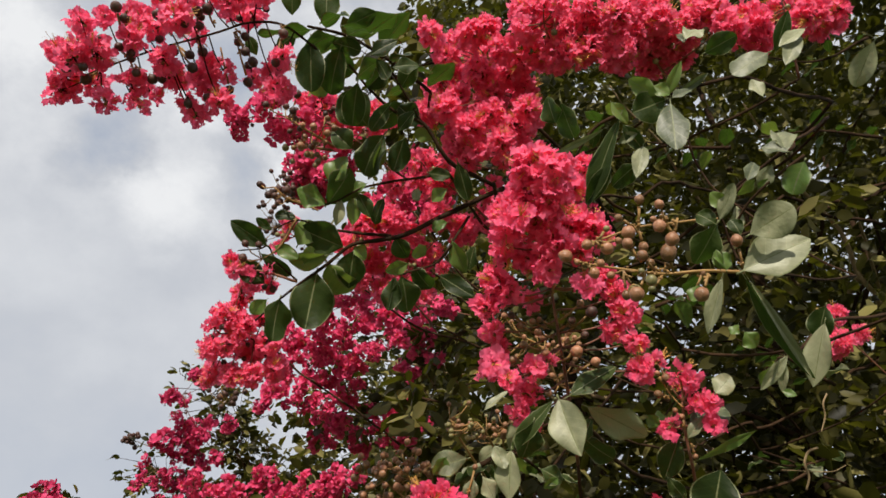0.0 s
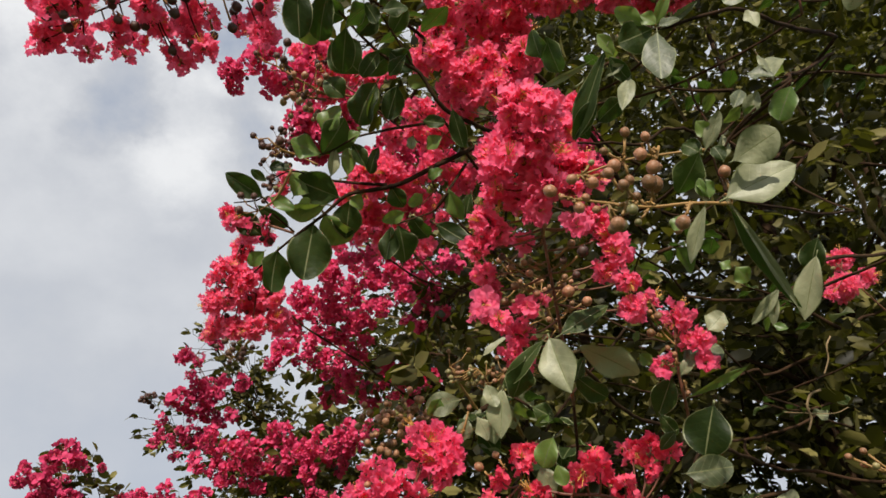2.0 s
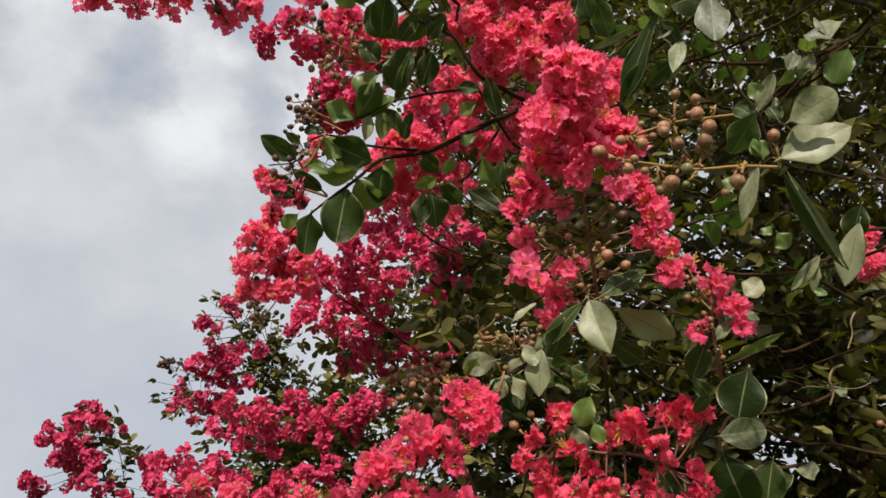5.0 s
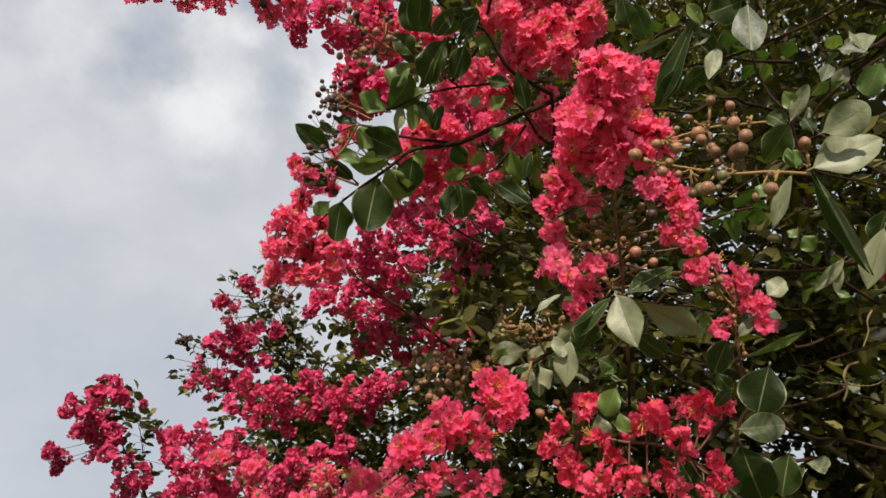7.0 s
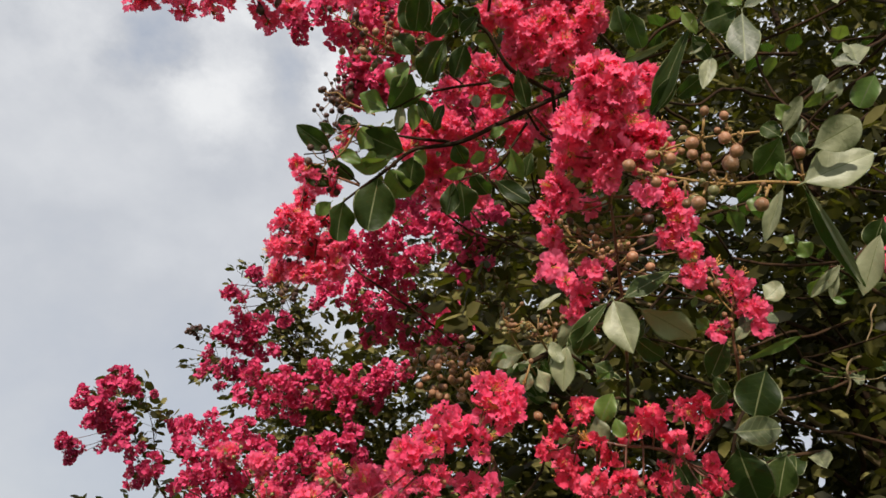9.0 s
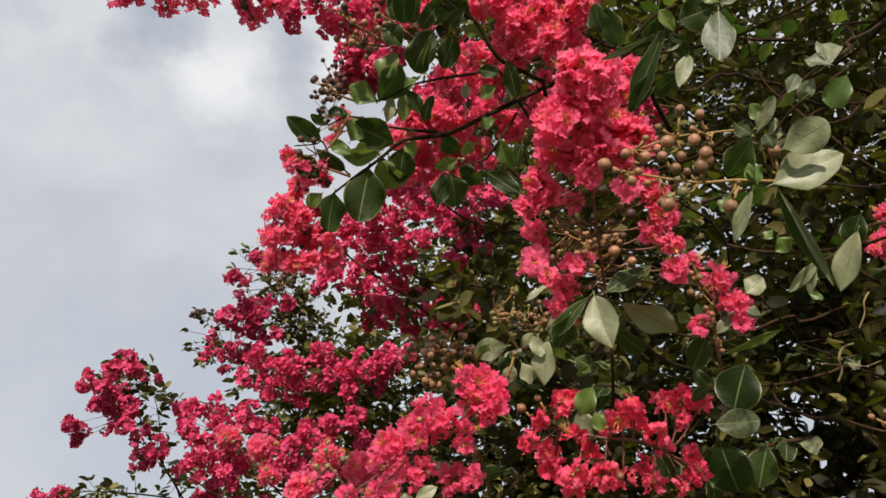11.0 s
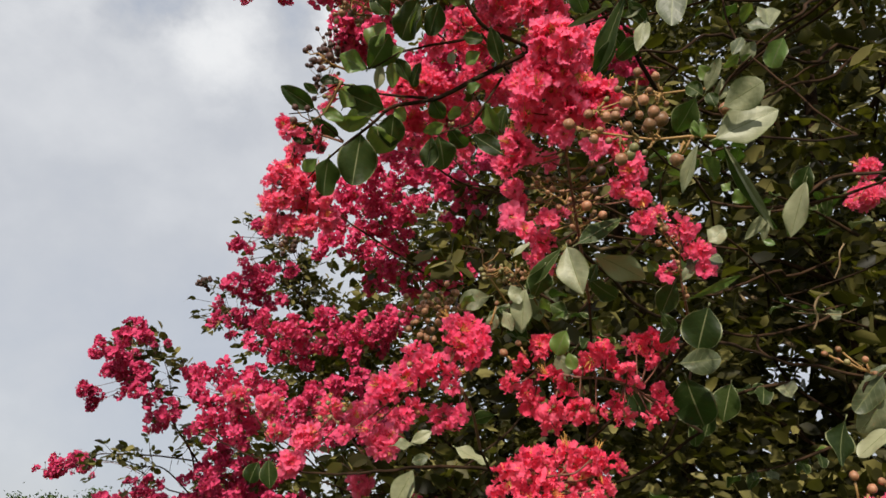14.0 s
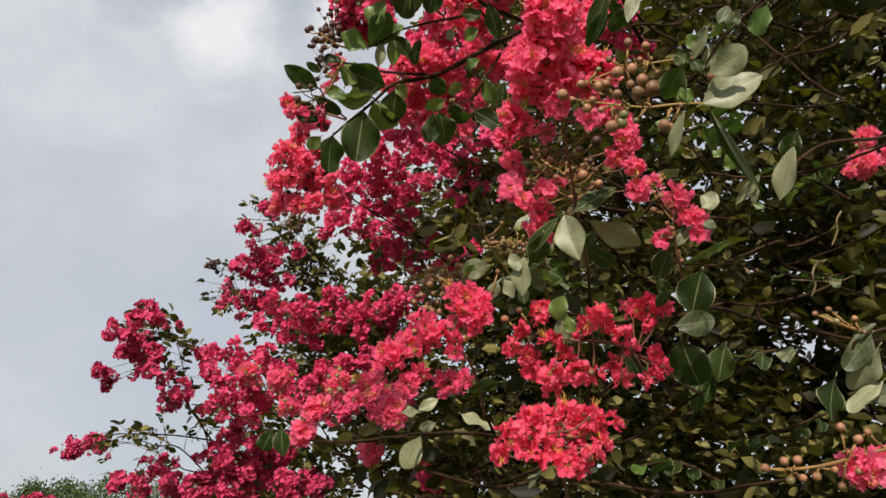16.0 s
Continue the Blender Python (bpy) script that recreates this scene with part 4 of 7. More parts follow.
berry(fruit_head, (0.078, 0.362, 1.855), 0.0055, (0.092, 0.365, 1.851))
berry(fruit_head, (0.091, 0.359, 1.861), 0.0045, (0.096, 0.358, 1.863))
berry(fruit_head, (0.103, 0.361, 1.860), 0.0055, (0.096, 0.358, 1.863))
berry(fruit_head, (0.116, 0.356, 1.868), 0.0058, (0.122, 0.355, 1.871))
berry(fruit_head, (0.123, 0.346, 1.885), 0.0041, (0.122, 0.355, 1.871))
berry(fruit_head, (0.135, 0.348, 1.883), 0.0041, (0.139, 0.354, 1.873))
berry(fruit_head, (0.140, 0.363, 1.859), 0.0069, (0.136, 0.369, 1.847))
berry(fruit_head, (0.119, 0.374, 1.838), 0.0058, (0.112, 0.367, 1.849))
berry(fruit_head, (0.095, 0.368, 1.847), 0.0048, (0.092, 0.365, 1.851))
berry(fruit_head, (0.181, 0.360, 1.865), 0.0051, (0.185, 0.370, 1.849))
berry(fruit_head, (0.153, 0.377, 1.836), 0.0038, (0.160, 0.369, 1.849))
berry(fruit_head, (0.110, 0.351, 1.875), 0.0034, (0.122, 0.355, 1.871))
berry(fruit_head, (0.125, 0.361, 1.861), 0.0041, (0.122, 0.355, 1.871))
berry(fruit_head, (0.131, 0.352, 1.875), 0.0027, (0.139, 0.354, 1.873))
berry(fruit_head, (0.114, 0.375, 1.836), 0.0041, (0.112, 0.367, 1.849))
berry(fruit_head, (0.160, 0.370, 1.848), 0.0027, (0.160, 0.369, 1.849))
berry(fruit_head, (0.103, 0.355, 1.870), 0.0027, (0.096, 0.358, 1.863))
berry(fruit_head, (0.099, 0.365, 1.852), 0.0034, (0.092, 0.365, 1.851))
berry(fruit_head, (0.129, 0.366, 1.853), 0.0034, (0.136, 0.369, 1.847))
berry(fruit_head, (0.110, 0.359, 1.864), 0.0031, (0.096, 0.358, 1.863))
berry(fruit_head, (0.143, 0.358, 1.868), 0.0027, (0.139, 0.354, 1.873))
berry(fruit_head, (0.105, 0.369, 1.846), 0.0034, (0.112, 0.367, 1.849))
berry(fruit_head, (0.123, 0.368, 1.848), 0.0031, (0.112, 0.367, 1.849))
berry(fruit_head, (0.085, 0.364, 1.852), 0.0027, (0.092, 0.365, 1.851))
berry(fruit_head, (0.129, 0.373, 1.839), 0.0031, (0.136, 0.369, 1.847))
for spot, size, foot in (((0.118, 0.308, 1.818), 0.0054, (0.122, 0.317, 1.813)), ((0.114, 0.301, 1.830), 0.0046, (0.117, 0.303, 1.836)), ((0.120, 0.304, 1.824), 0.0050, (0.124, 0.301, 1.835)), ((0.103, 0.322, 1.803), 0.0054, (0.109, 0.319, 1.815)), ((0.133, 0.316, 1.799), 0.0052, (0.138, 0.314, 1.810)), ((0.110, 0.317, 1.808), 0.0042, (0.113, 0.319, 1.814)), ((0.106, 0.311, 1.819), 0.0040, (0.113, 0.318, 1.815)), ((0.099, 0.309, 1.825), 0.0040, (0.107, 0.317, 1.819))):
    berry(fruit_head, spot, size, foot)
low_fruit = limb(tree, 'fruit_stalk', [(0.352, 0.502, 1.641), (0.313, 0.502, 1.633), (0.263, 0.500, 1.620), (0.236, 0.499, 1.617)], 0.0015, 0.001, STEM, label='tan stalk with pale seed capsules')
berry(low_fruit, (0.224, 0.497, 1.618), 0.0046, (0.243, 0.499, 1.617))
berry(low_fruit, (0.238, 0.496, 1.623), 0.0046, (0.243, 0.499, 1.617))
berry(low_fruit, (0.248, 0.497, 1.624), 0.0046, (0.243, 0.499, 1.617))
berry(low_fruit, (0.243, 0.503, 1.610), 0.0046, (0.243, 0.499, 1.617))
berry(low_fruit, (0.252, 0.503, 1.612), 0.0041, (0.243, 0.499, 1.617))
berry(low_fruit, (0.262, 0.503, 1.613), 0.0046, (0.263, 0.500, 1.620))
berry(low_fruit, (0.275, 0.502, 1.618), 0.0037, (0.263, 0.500, 1.620))
berry(low_fruit, (0.280, 0.491, 1.647), 0.0046, (0.284, 0.500, 1.626))
berry(low_fruit, (0.292, 0.494, 1.639), 0.0046, (0.284, 0.500, 1.626))
berry(low_fruit, (0.299, 0.493, 1.644), 0.0037, (0.313, 0.502, 1.633))
berry(low_fruit, (0.281, 0.509, 1.607), 0.0041, (0.284, 0.500, 1.626))
berry(low_fruit, (0.303, 0.551, 1.752), 0.0036, (0.335, 0.549, 1.736))
berry(low_fruit, (0.315, 0.551, 1.756), 0.0036, (0.335, 0.549, 1.736))
berry(low_fruit, (0.314, 0.554, 1.747), 0.0036, (0.335, 0.549, 1.736))
berry(low_fruit, (0.316, 0.543, 1.743), 0.0036, (0.335, 0.549, 1.736))
berry(low_fruit, (0.332, 0.545, 1.746), 0.0036, (0.335, 0.549, 1.736))
berry(low_fruit, (0.339, 0.548, 1.735), 0.0032, (0.335, 0.549, 1.736))
bud_spray(tree, [(-0.136, 0.828, 2.404), (-0.190, 0.819, 2.420), (-0.235, 0.811, 2.437)], (-0.208, 0.813, 2.433), 0.040, 26, 0.0053, 'dark')
bud_spray(tree, [(-0.188, 0.876, 2.308), (-0.224, 0.868, 2.323), (-0.256, 0.864, 2.331)], (-0.247, 0.865, 2.330), 0.028, 15, 0.0048, 'dark')
bud_spray(tree, [(-0.162, 0.844, 2.409), (-0.198, 0.835, 2.426), (-0.242, 0.832, 2.435)], (-0.216, 0.836, 2.426), 0.044, 30, 0.0057, 'green')
bud_spray(tree, [(-0.306, 1.110, 2.169), (-0.347, 1.139, 2.126), (-0.368, 1.151, 2.109)], (-0.363, 1.142, 2.122), 0.027, 14, 0.0057, 'dark')
bud_spray(back_tree, [(-0.957, 2.526, 2.508), (-1.022, 2.352, 2.495), (-1.023, 2.282, 2.478)], (-1.022, 2.294, 2.482), 0.024, 16, 0.0075, 'dark')
bud_spray(tree, [(0.117, 0.647, 1.906), (0.102, 0.630, 1.935), (0.085, 0.623, 1.944)], (0.104, 0.632, 1.933), 0.031, 40, 0.0029, 'ripe')
twig_ul = limb(tree, 'branch', [(-0.009, 0.599, 2.265), (-0.048, 0.507, 2.207), (-0.081, 0.454, 2.177), (-0.109, 0.397, 2.120)], 0.0022, 0.0012, label='dark twig with broad shaded leaves')
joined(tree, (-0.009, 0.599, 2.265), 0.0022)
leaf_on(twig_ul, (-0.135, 0.409, 2.205), (-0.136, 0.428, 2.179), (0.00, -1.01, -0.31), 0, wide=0.98)
leaf_on(twig_ul, (-0.104, 0.436, 2.168), (-0.103, 0.412, 2.201), (0.00, -1.01, -0.31), 5, wide=0.98)
leaf_on(twig_ul, (-0.086, 0.435, 2.169), (-0.056, 0.426, 2.182), (-0.00, 0.46, 1.07), 0, wide=0.98)
leaf_on(twig_ul, (-0.118, 0.440, 2.162), (-0.118, 0.470, 2.120), (0.00, -1.01, -0.31), 5, wide=0.98)
leaf_on(twig_ul, (-0.089, 0.444, 2.156), (-0.107, 0.483, 2.127), (0.00, -1.01, -0.31), 1, wide=0.98)
leaf_on(twig_ul, (-0.074, 0.464, 2.129), (-0.082, 0.500, 2.105), (0.00, -1.01, -0.31), 5, wide=0.98)
leaf_on(twig_ul, (-0.099, 0.443, 2.158), (-0.068, 0.447, 2.152), (-0.00, 0.46, 1.07), 1, wide=0.98)
leaf_on(twig_ul, (-0.057, 0.452, 2.146), (-0.043, 0.464, 2.129), (-0.00, 0.46, 1.07), 1, wide=0.98)
leaf_on(twig_ul, (-0.131, 0.438, 2.166), (-0.151, 0.447, 2.153), (-0.00, 0.46, 1.07), 0, wide=0.98)
leaf_on(twig_ul, (-0.043, 0.457, 2.139), (-0.016, 0.454, 2.144), (0.00, -1.01, -0.31), 1, wide=0.98)
leaf_on(twig_ul, (-0.063, 0.450, 2.148), (-0.037, 0.441, 2.161), (0.00, -1.01, -0.31), 0, wide=0.98)
leaf_on(twig_ul, (-0.177, 0.439, 2.164), (-0.169, 0.450, 2.149), (0.00, -1.01, -0.31), 4, wide=0.98)
leaf_on(twig_ul, (-0.021, 0.490, 2.117), (-0.038, 0.502, 2.102), (0.00, -1.01, -0.31), 0, wide=0.98)
leaf_on(twig_ul, (-0.045, 0.487, 2.122), (-0.064, 0.502, 2.102), (0.00, -1.01, -0.31), 5, wide=0.98)
twig_fruit = limb(tree, 'branch', [(0.346, 0.507, 1.938), (0.251, 0.424, 1.880), (0.190, 0.378, 1.855), (0.181, 0.373, 1.865), (0.176, 0.363, 1.880), (0.173, 0.359, 1.886)], 0.001, 0.0006, label='slender twig with pale leaves and capsules')
joined(tree, (0.346, 0.507, 1.938), 0.001)
twig_upper = limb(tree, 'branch', [(0.446, 0.572, 2.219), (0.322, 0.462, 2.114), (0.243, 0.411, 2.064), (0.186, 0.404, 2.044), (0.176, 0.410, 2.053)], 0.0022, 0.001, label='thin twig with pale glossy leaves')
joined(tree, (0.446, 0.572, 2.219), 0.0022)
twig_f = limb(tree, 'branch', [(0.449, 0.592, 2.215), (0.316, 0.467, 2.054), (0.268, 0.413, 1.987), (0.243, 0.421, 1.975), (0.217, 0.433, 1.954)], 0.0018, 0.0008)
joined(tree, (0.449, 0.592, 2.215), 0.0018)
twig_w = limb(tree, 'branch', [(0.421, 1.138, 1.955), (0.219, 0.835, 1.888), (0.158, 0.717, 1.888), (0.118, 0.662, 1.901), (0.115, 0.656, 1.911)], 0.0026, 0.0014, label='twig with broad lit leaves under the flower head')
joined(tree, (0.421, 1.138, 1.955), 0.0026)
twig_g = limb(tree, 'branch', [(0.466, 1.077, 1.894), (0.284, 0.742, 1.810), (0.234, 0.665, 1.778), (0.220, 0.681, 1.735), (0.191, 0.687, 1.687)], 0.0024, 0.001, label='twig with large drooping leaves')
joined(tree, (0.466, 1.077, 1.894), 0.0024)
twig_r = limb(tree, 'branch', [(0.520, 0.700, 2.022), (0.368, 0.582, 1.935), (0.282, 0.510, 1.874), (0.264, 0.514, 1.866)], 0.002, 0.001)
joined(tree, (0.520, 0.700, 2.022), 0.002)
twig_low = limb(tree, 'branch', [(0.548, 0.753, 1.813), (0.400, 0.601, 1.753), (0.339, 0.550, 1.730), (0.327, 0.563, 1.711)], 0.002, 0.001)
joined(tree, (0.548, 0.753, 1.813), 0.002)
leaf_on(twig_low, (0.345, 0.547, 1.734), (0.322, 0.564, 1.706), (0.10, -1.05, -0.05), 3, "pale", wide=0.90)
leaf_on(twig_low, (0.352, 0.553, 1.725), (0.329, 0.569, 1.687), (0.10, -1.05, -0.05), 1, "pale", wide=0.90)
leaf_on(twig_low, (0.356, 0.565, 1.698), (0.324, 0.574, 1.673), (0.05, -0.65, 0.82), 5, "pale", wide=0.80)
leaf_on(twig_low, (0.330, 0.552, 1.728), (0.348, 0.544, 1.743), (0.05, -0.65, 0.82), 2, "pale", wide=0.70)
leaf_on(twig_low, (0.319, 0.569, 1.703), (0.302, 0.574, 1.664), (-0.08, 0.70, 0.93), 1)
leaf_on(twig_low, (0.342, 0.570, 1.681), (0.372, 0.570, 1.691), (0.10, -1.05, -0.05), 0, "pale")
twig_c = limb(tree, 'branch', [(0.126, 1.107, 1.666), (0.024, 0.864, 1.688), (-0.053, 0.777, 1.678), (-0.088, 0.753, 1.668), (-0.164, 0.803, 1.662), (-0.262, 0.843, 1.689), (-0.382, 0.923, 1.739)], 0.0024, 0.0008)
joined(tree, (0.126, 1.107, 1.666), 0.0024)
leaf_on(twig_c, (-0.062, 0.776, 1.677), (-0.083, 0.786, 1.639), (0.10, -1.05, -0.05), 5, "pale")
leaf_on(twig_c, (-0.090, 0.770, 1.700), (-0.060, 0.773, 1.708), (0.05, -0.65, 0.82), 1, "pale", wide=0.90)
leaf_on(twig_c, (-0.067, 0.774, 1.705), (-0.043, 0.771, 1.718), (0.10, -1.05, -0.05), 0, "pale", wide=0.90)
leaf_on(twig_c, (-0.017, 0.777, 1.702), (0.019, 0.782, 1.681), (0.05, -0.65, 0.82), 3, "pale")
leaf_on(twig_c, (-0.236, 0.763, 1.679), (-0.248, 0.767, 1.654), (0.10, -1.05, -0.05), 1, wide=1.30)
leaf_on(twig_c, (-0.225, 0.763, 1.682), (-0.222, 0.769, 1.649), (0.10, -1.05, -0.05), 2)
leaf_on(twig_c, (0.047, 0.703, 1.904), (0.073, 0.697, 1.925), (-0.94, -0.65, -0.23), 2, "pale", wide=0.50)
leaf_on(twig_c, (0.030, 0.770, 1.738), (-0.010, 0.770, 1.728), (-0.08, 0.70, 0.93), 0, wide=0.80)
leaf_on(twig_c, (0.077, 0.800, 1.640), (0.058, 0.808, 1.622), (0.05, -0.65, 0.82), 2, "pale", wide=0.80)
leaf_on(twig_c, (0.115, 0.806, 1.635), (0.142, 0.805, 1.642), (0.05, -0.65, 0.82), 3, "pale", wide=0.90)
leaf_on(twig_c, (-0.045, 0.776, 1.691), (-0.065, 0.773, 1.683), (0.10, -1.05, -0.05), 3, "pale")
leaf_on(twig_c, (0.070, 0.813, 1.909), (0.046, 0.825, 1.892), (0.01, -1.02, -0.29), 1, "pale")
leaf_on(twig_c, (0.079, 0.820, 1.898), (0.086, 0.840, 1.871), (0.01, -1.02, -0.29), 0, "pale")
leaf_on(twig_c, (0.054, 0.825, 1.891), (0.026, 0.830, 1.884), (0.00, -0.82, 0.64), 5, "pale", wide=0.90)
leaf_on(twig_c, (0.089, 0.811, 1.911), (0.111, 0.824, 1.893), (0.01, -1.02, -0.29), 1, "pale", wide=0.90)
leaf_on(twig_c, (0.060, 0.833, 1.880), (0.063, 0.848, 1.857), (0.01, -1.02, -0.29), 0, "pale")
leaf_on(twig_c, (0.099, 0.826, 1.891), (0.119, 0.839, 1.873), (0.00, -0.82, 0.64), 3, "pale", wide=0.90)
limb(tree, 'branch', [(1.265, 1.510, 2.728), (0.767, 1.234, 2.619), (0.483, 1.022, 2.456), (0.316, 0.890, 2.360), (0.153, 0.800, 2.268)], 0.0045, 0.0016)
limb(tree, 'branch', [(1.353, 1.406, 2.872), (1.004, 1.263, 2.670), (0.730, 1.193, 2.546), (0.572, 1.143, 2.443), (0.456, 1.175, 2.372)], 0.0055, 0.0016)
limb(tree, 'branch', [(1.227, 1.786, 2.524), (0.830, 1.533, 2.275), (0.629, 1.401, 2.162), (0.425, 1.234, 2.069), (0.254, 1.069, 2.020)], 0.0045, 0.0016)
limb(tree, 'branch', [(1.404, 1.513, 3.005), (0.987, 1.287, 2.687), (0.772, 1.319, 2.656), (0.639, 1.341, 2.595)], 0.005, 0.0016)
limb(tree, 'branch', [(0.521, 0.906, 2.015), (0.513, 0.909, 2.002), (0.514, 0.916, 1.987), (0.506, 0.922, 1.968)], 0.0013, 0.001, BARK_PALE, label='pale curling dead twig')
limb(tree, 'branch', [(0.498, 0.929, 1.949), (0.484, 0.929, 1.943), (0.477, 0.933, 1.929), (0.481, 0.940, 1.914), (0.475, 0.945, 1.899)], 0.0018, 0.0014, BARK_PALE)
limb(tree, 'branch', [(0.455, 0.954, 1.928), (0.524, 0.967, 1.930), (0.550, 0.968, 1.939)], 0.0007, 0.0005, BARK_PALE)
limb(tree, 'branch', [(0.104, 2.447, 2.496), (-0.129, 2.058, 2.458), (-0.270, 2.071, 2.423), (-0.411, 2.031, 2.481)], 0.005, 0.002)
limb(tree, 'branch', [(0.324, 1.048, 2.385), (0.221, 0.829, 2.325), (0.145, 0.743, 2.345), (0.073, 0.709, 2.367)], 0.004, 0.0018)
joined(back_tree, (-0.464, 2.602, 2.221), 0.004)
leafy_twig(back_tree, [(-0.464, 2.602, 2.221), (-0.637, 2.501, 2.407), (-0.767, 2.420, 2.556), (-0.854, 2.342, 2.707)], 130, 0.036, 0.004, 0.14)
joined(back_tree, (-0.576, 2.654, 2.364), 0.003)
leafy_twig(back_tree, [(-0.576, 2.654, 2.364), (-0.712, 2.570, 2.520), (-0.757, 2.500, 2.660)], 110, 0.034, 0.003, 0.14)
joined(back_tree, (-0.635, 2.592, 2.214), 0.003)
leafy_twig(back_tree, [(-0.635, 2.592, 2.214), (-0.871, 2.504, 2.358), (-0.994, 2.374, 2.445)], 90, 0.034, 0.003, 0.12)
joined(back_tree, (-0.907, 2.386, 1.786), 0.003)
leafy_twig(back_tree, [(-0.907, 2.386, 1.786), (-0.940, 2.060, 1.940), (-1.004, 1.984, 2.056), (-1.063, 1.938, 2.145)], 40, 0.034, 0.003, 0.08)
joined(back_tree, (-0.940, 2.060, 1.940), 0.002)
leafy_twig(back_tree, [(-0.940, 2.060, 1.940), (-0.946, 1.989, 2.058), (-0.972, 1.951, 2.134)], 20, 0.034, 0.002, 0.07)
joined(back_tree, (-0.994, 2.409, 1.873), 0.003)
leafy_twig(back_tree, [(-0.994, 2.409, 1.873), (-1.031, 2.191, 1.860), (-1.188, 2.178, 1.861), (-1.240, 2.178, 1.851)], 9, 0.036, 0.003, 0.06)
joined(back_tree, (-0.935, 2.581, 1.654), 0.003)
leafy_twig(back_tree, [(-0.935, 2.581, 1.654), (-1.015, 2.258, 1.818), (-1.091, 2.210, 1.829), (-1.181, 2.188, 1.861)], 14, 0.036, 0.003, 0.12)
joined(back_tree, (-1.309, 2.936, 1.819), 0.003)
leafy_twig(back_tree, [(-1.309, 2.936, 1.819), (-1.445, 2.824, 1.899), (-1.583, 2.802, 1.917)], 10, 0.04, 0.003, 0.07)
joined(tree, (0.069, 1.832, 2.398), 0.004)
leafy_twig(tree, [(0.069, 1.832, 2.398), (-0.120, 1.811, 2.421), (-0.246, 1.823, 2.390), (-0.371, 1.843, 2.345)], 45, 0.04, 0.004, 0.1)
joined(tree, (0.062, 1.218, 2.294), 0.003)
leafy_twig(tree, [(0.062, 1.218, 2.294), (0.018, 1.227, 2.273), (-0.048, 1.259, 2.213)], 24, 0.042, 0.003, 0.09)
joined(tree, (0.104, 0.955, 1.972), 0.003)
leafy_twig(tree, [(0.104, 0.955, 1.972), (0.023, 0.957, 1.962), (-0.017, 0.948, 1.975)], 26, 0.042, 0.003, 0.07)
joined(tree, (0.153, 1.005, 1.889), 0.003)
leafy_twig(tree, [(0.153, 1.005, 1.889), (0.072, 0.990, 1.908), (0.040, 0.973, 1.935)], 26, 0.04, 0.003, 0.06)
joined(tree, (0.117, 1.014, 1.611), 0.003)
leafy_twig(tree, [(0.117, 1.014, 1.611), (0.022, 0.988, 1.647), (-0.073, 0.969, 1.669), (-0.169, 0.965, 1.659)], 50, 0.04, 0.003, 0.08)
joined(tree, (0.039, 1.362, 1.749), 0.003)
leafy_twig(tree, [(0.039, 1.362, 1.749), (-0.068, 1.334, 1.788), (-0.177, 1.325, 1.787)], 36, 0.04, 0.003, 0.08)
joined(tree, (0.221, 0.950, 2.513), 0.003)
leafy_twig(tree, [(0.221, 0.950, 2.513), (0.120, 0.962, 2.483), (0.019, 0.966, 2.472), (-0.082, 0.945, 2.507)], 40, 0.044, 0.003, 0.09)
joined(tree, (0.023, 0.848, 2.635), 0.003)
leafy_twig(tree, [(0.023, 0.848, 2.635), (-0.057, 0.858, 2.617), (-0.139, 0.886, 2.574)], 26, 0.044, 0.003, 0.08)
lr2 = random.Random(5)
leafy(twig_ul, [(-0.009, 0.599, 2.265), (-0.048, 0.507, 2.207), (-0.081, 0.454, 2.177), (-0.109, 0.397, 2.120)], 14, 0.05, lr2, 0, 0)
side_1 = limb(tree, 'branch', [(0.603, 1.017, 2.080), (0.518, 0.982, 2.110), (0.445, 0.958, 2.126)], 0.003, 0.001)
leafy(side_1, [(0.603, 1.017, 2.080), (0.518, 0.982, 2.110), (0.445, 0.958, 2.126)], 9, 0.044, lr2, 0.12, 0.14)
side_2 = limb(tree, 'branch', [(0.303, 0.872, 2.131), (0.343, 0.866, 2.146), (0.392, 0.866, 2.156)], 0.003, 0.001)
leafy(side_2, [(0.303, 0.872, 2.131), (0.343, 0.866, 2.146), (0.392, 0.866, 2.156)], 7, 0.044, lr2, 0.12, 0.14)
side_3 = limb(tree, 'branch', [(0.335, 1.039, 2.087), (0.296, 0.998, 2.146), (0.314, 0.964, 2.210)], 0.003, 0.001)
leafy(side_3, [(0.335, 1.039, 2.087), (0.296, 0.998, 2.146), (0.314, 0.964, 2.210)], 8, 0.044, lr2, 0.12, 0.14)
side_4 = limb(tree, 'branch', [(0.696, 1.227, 2.049), (0.609, 1.220, 2.024), (0.523, 1.191, 2.033)], 0.003, 0.001)
leafy(side_4, [(0.696, 1.227, 2.049), (0.609, 1.220, 2.024), (0.523, 1.191, 2.033)], 9, 0.044, lr2, 0.12, 0.14)
side_5 = limb(tree, 'branch', [(0.445, 0.970, 1.830), (0.363, 0.966, 1.814), (0.298, 0.978, 1.769)], 0.003, 0.001)
leafy(side_5, [(0.445, 0.970, 1.830), (0.363, 0.966, 1.814), (0.298, 0.978, 1.769)], 10, 0.044, lr2, 0.12, 0.14)
side_6 = limb(tree, 'branch', [(0.593, 1.160, 1.783), (0.491, 1.144, 1.742), (0.396, 1.129, 1.722)], 0.003, 0.001)
leafy(side_6, [(0.593, 1.160, 1.783), (0.491, 1.144, 1.742), (0.396, 1.129, 1.722)], 10, 0.044, lr2, 0.12, 0.14)
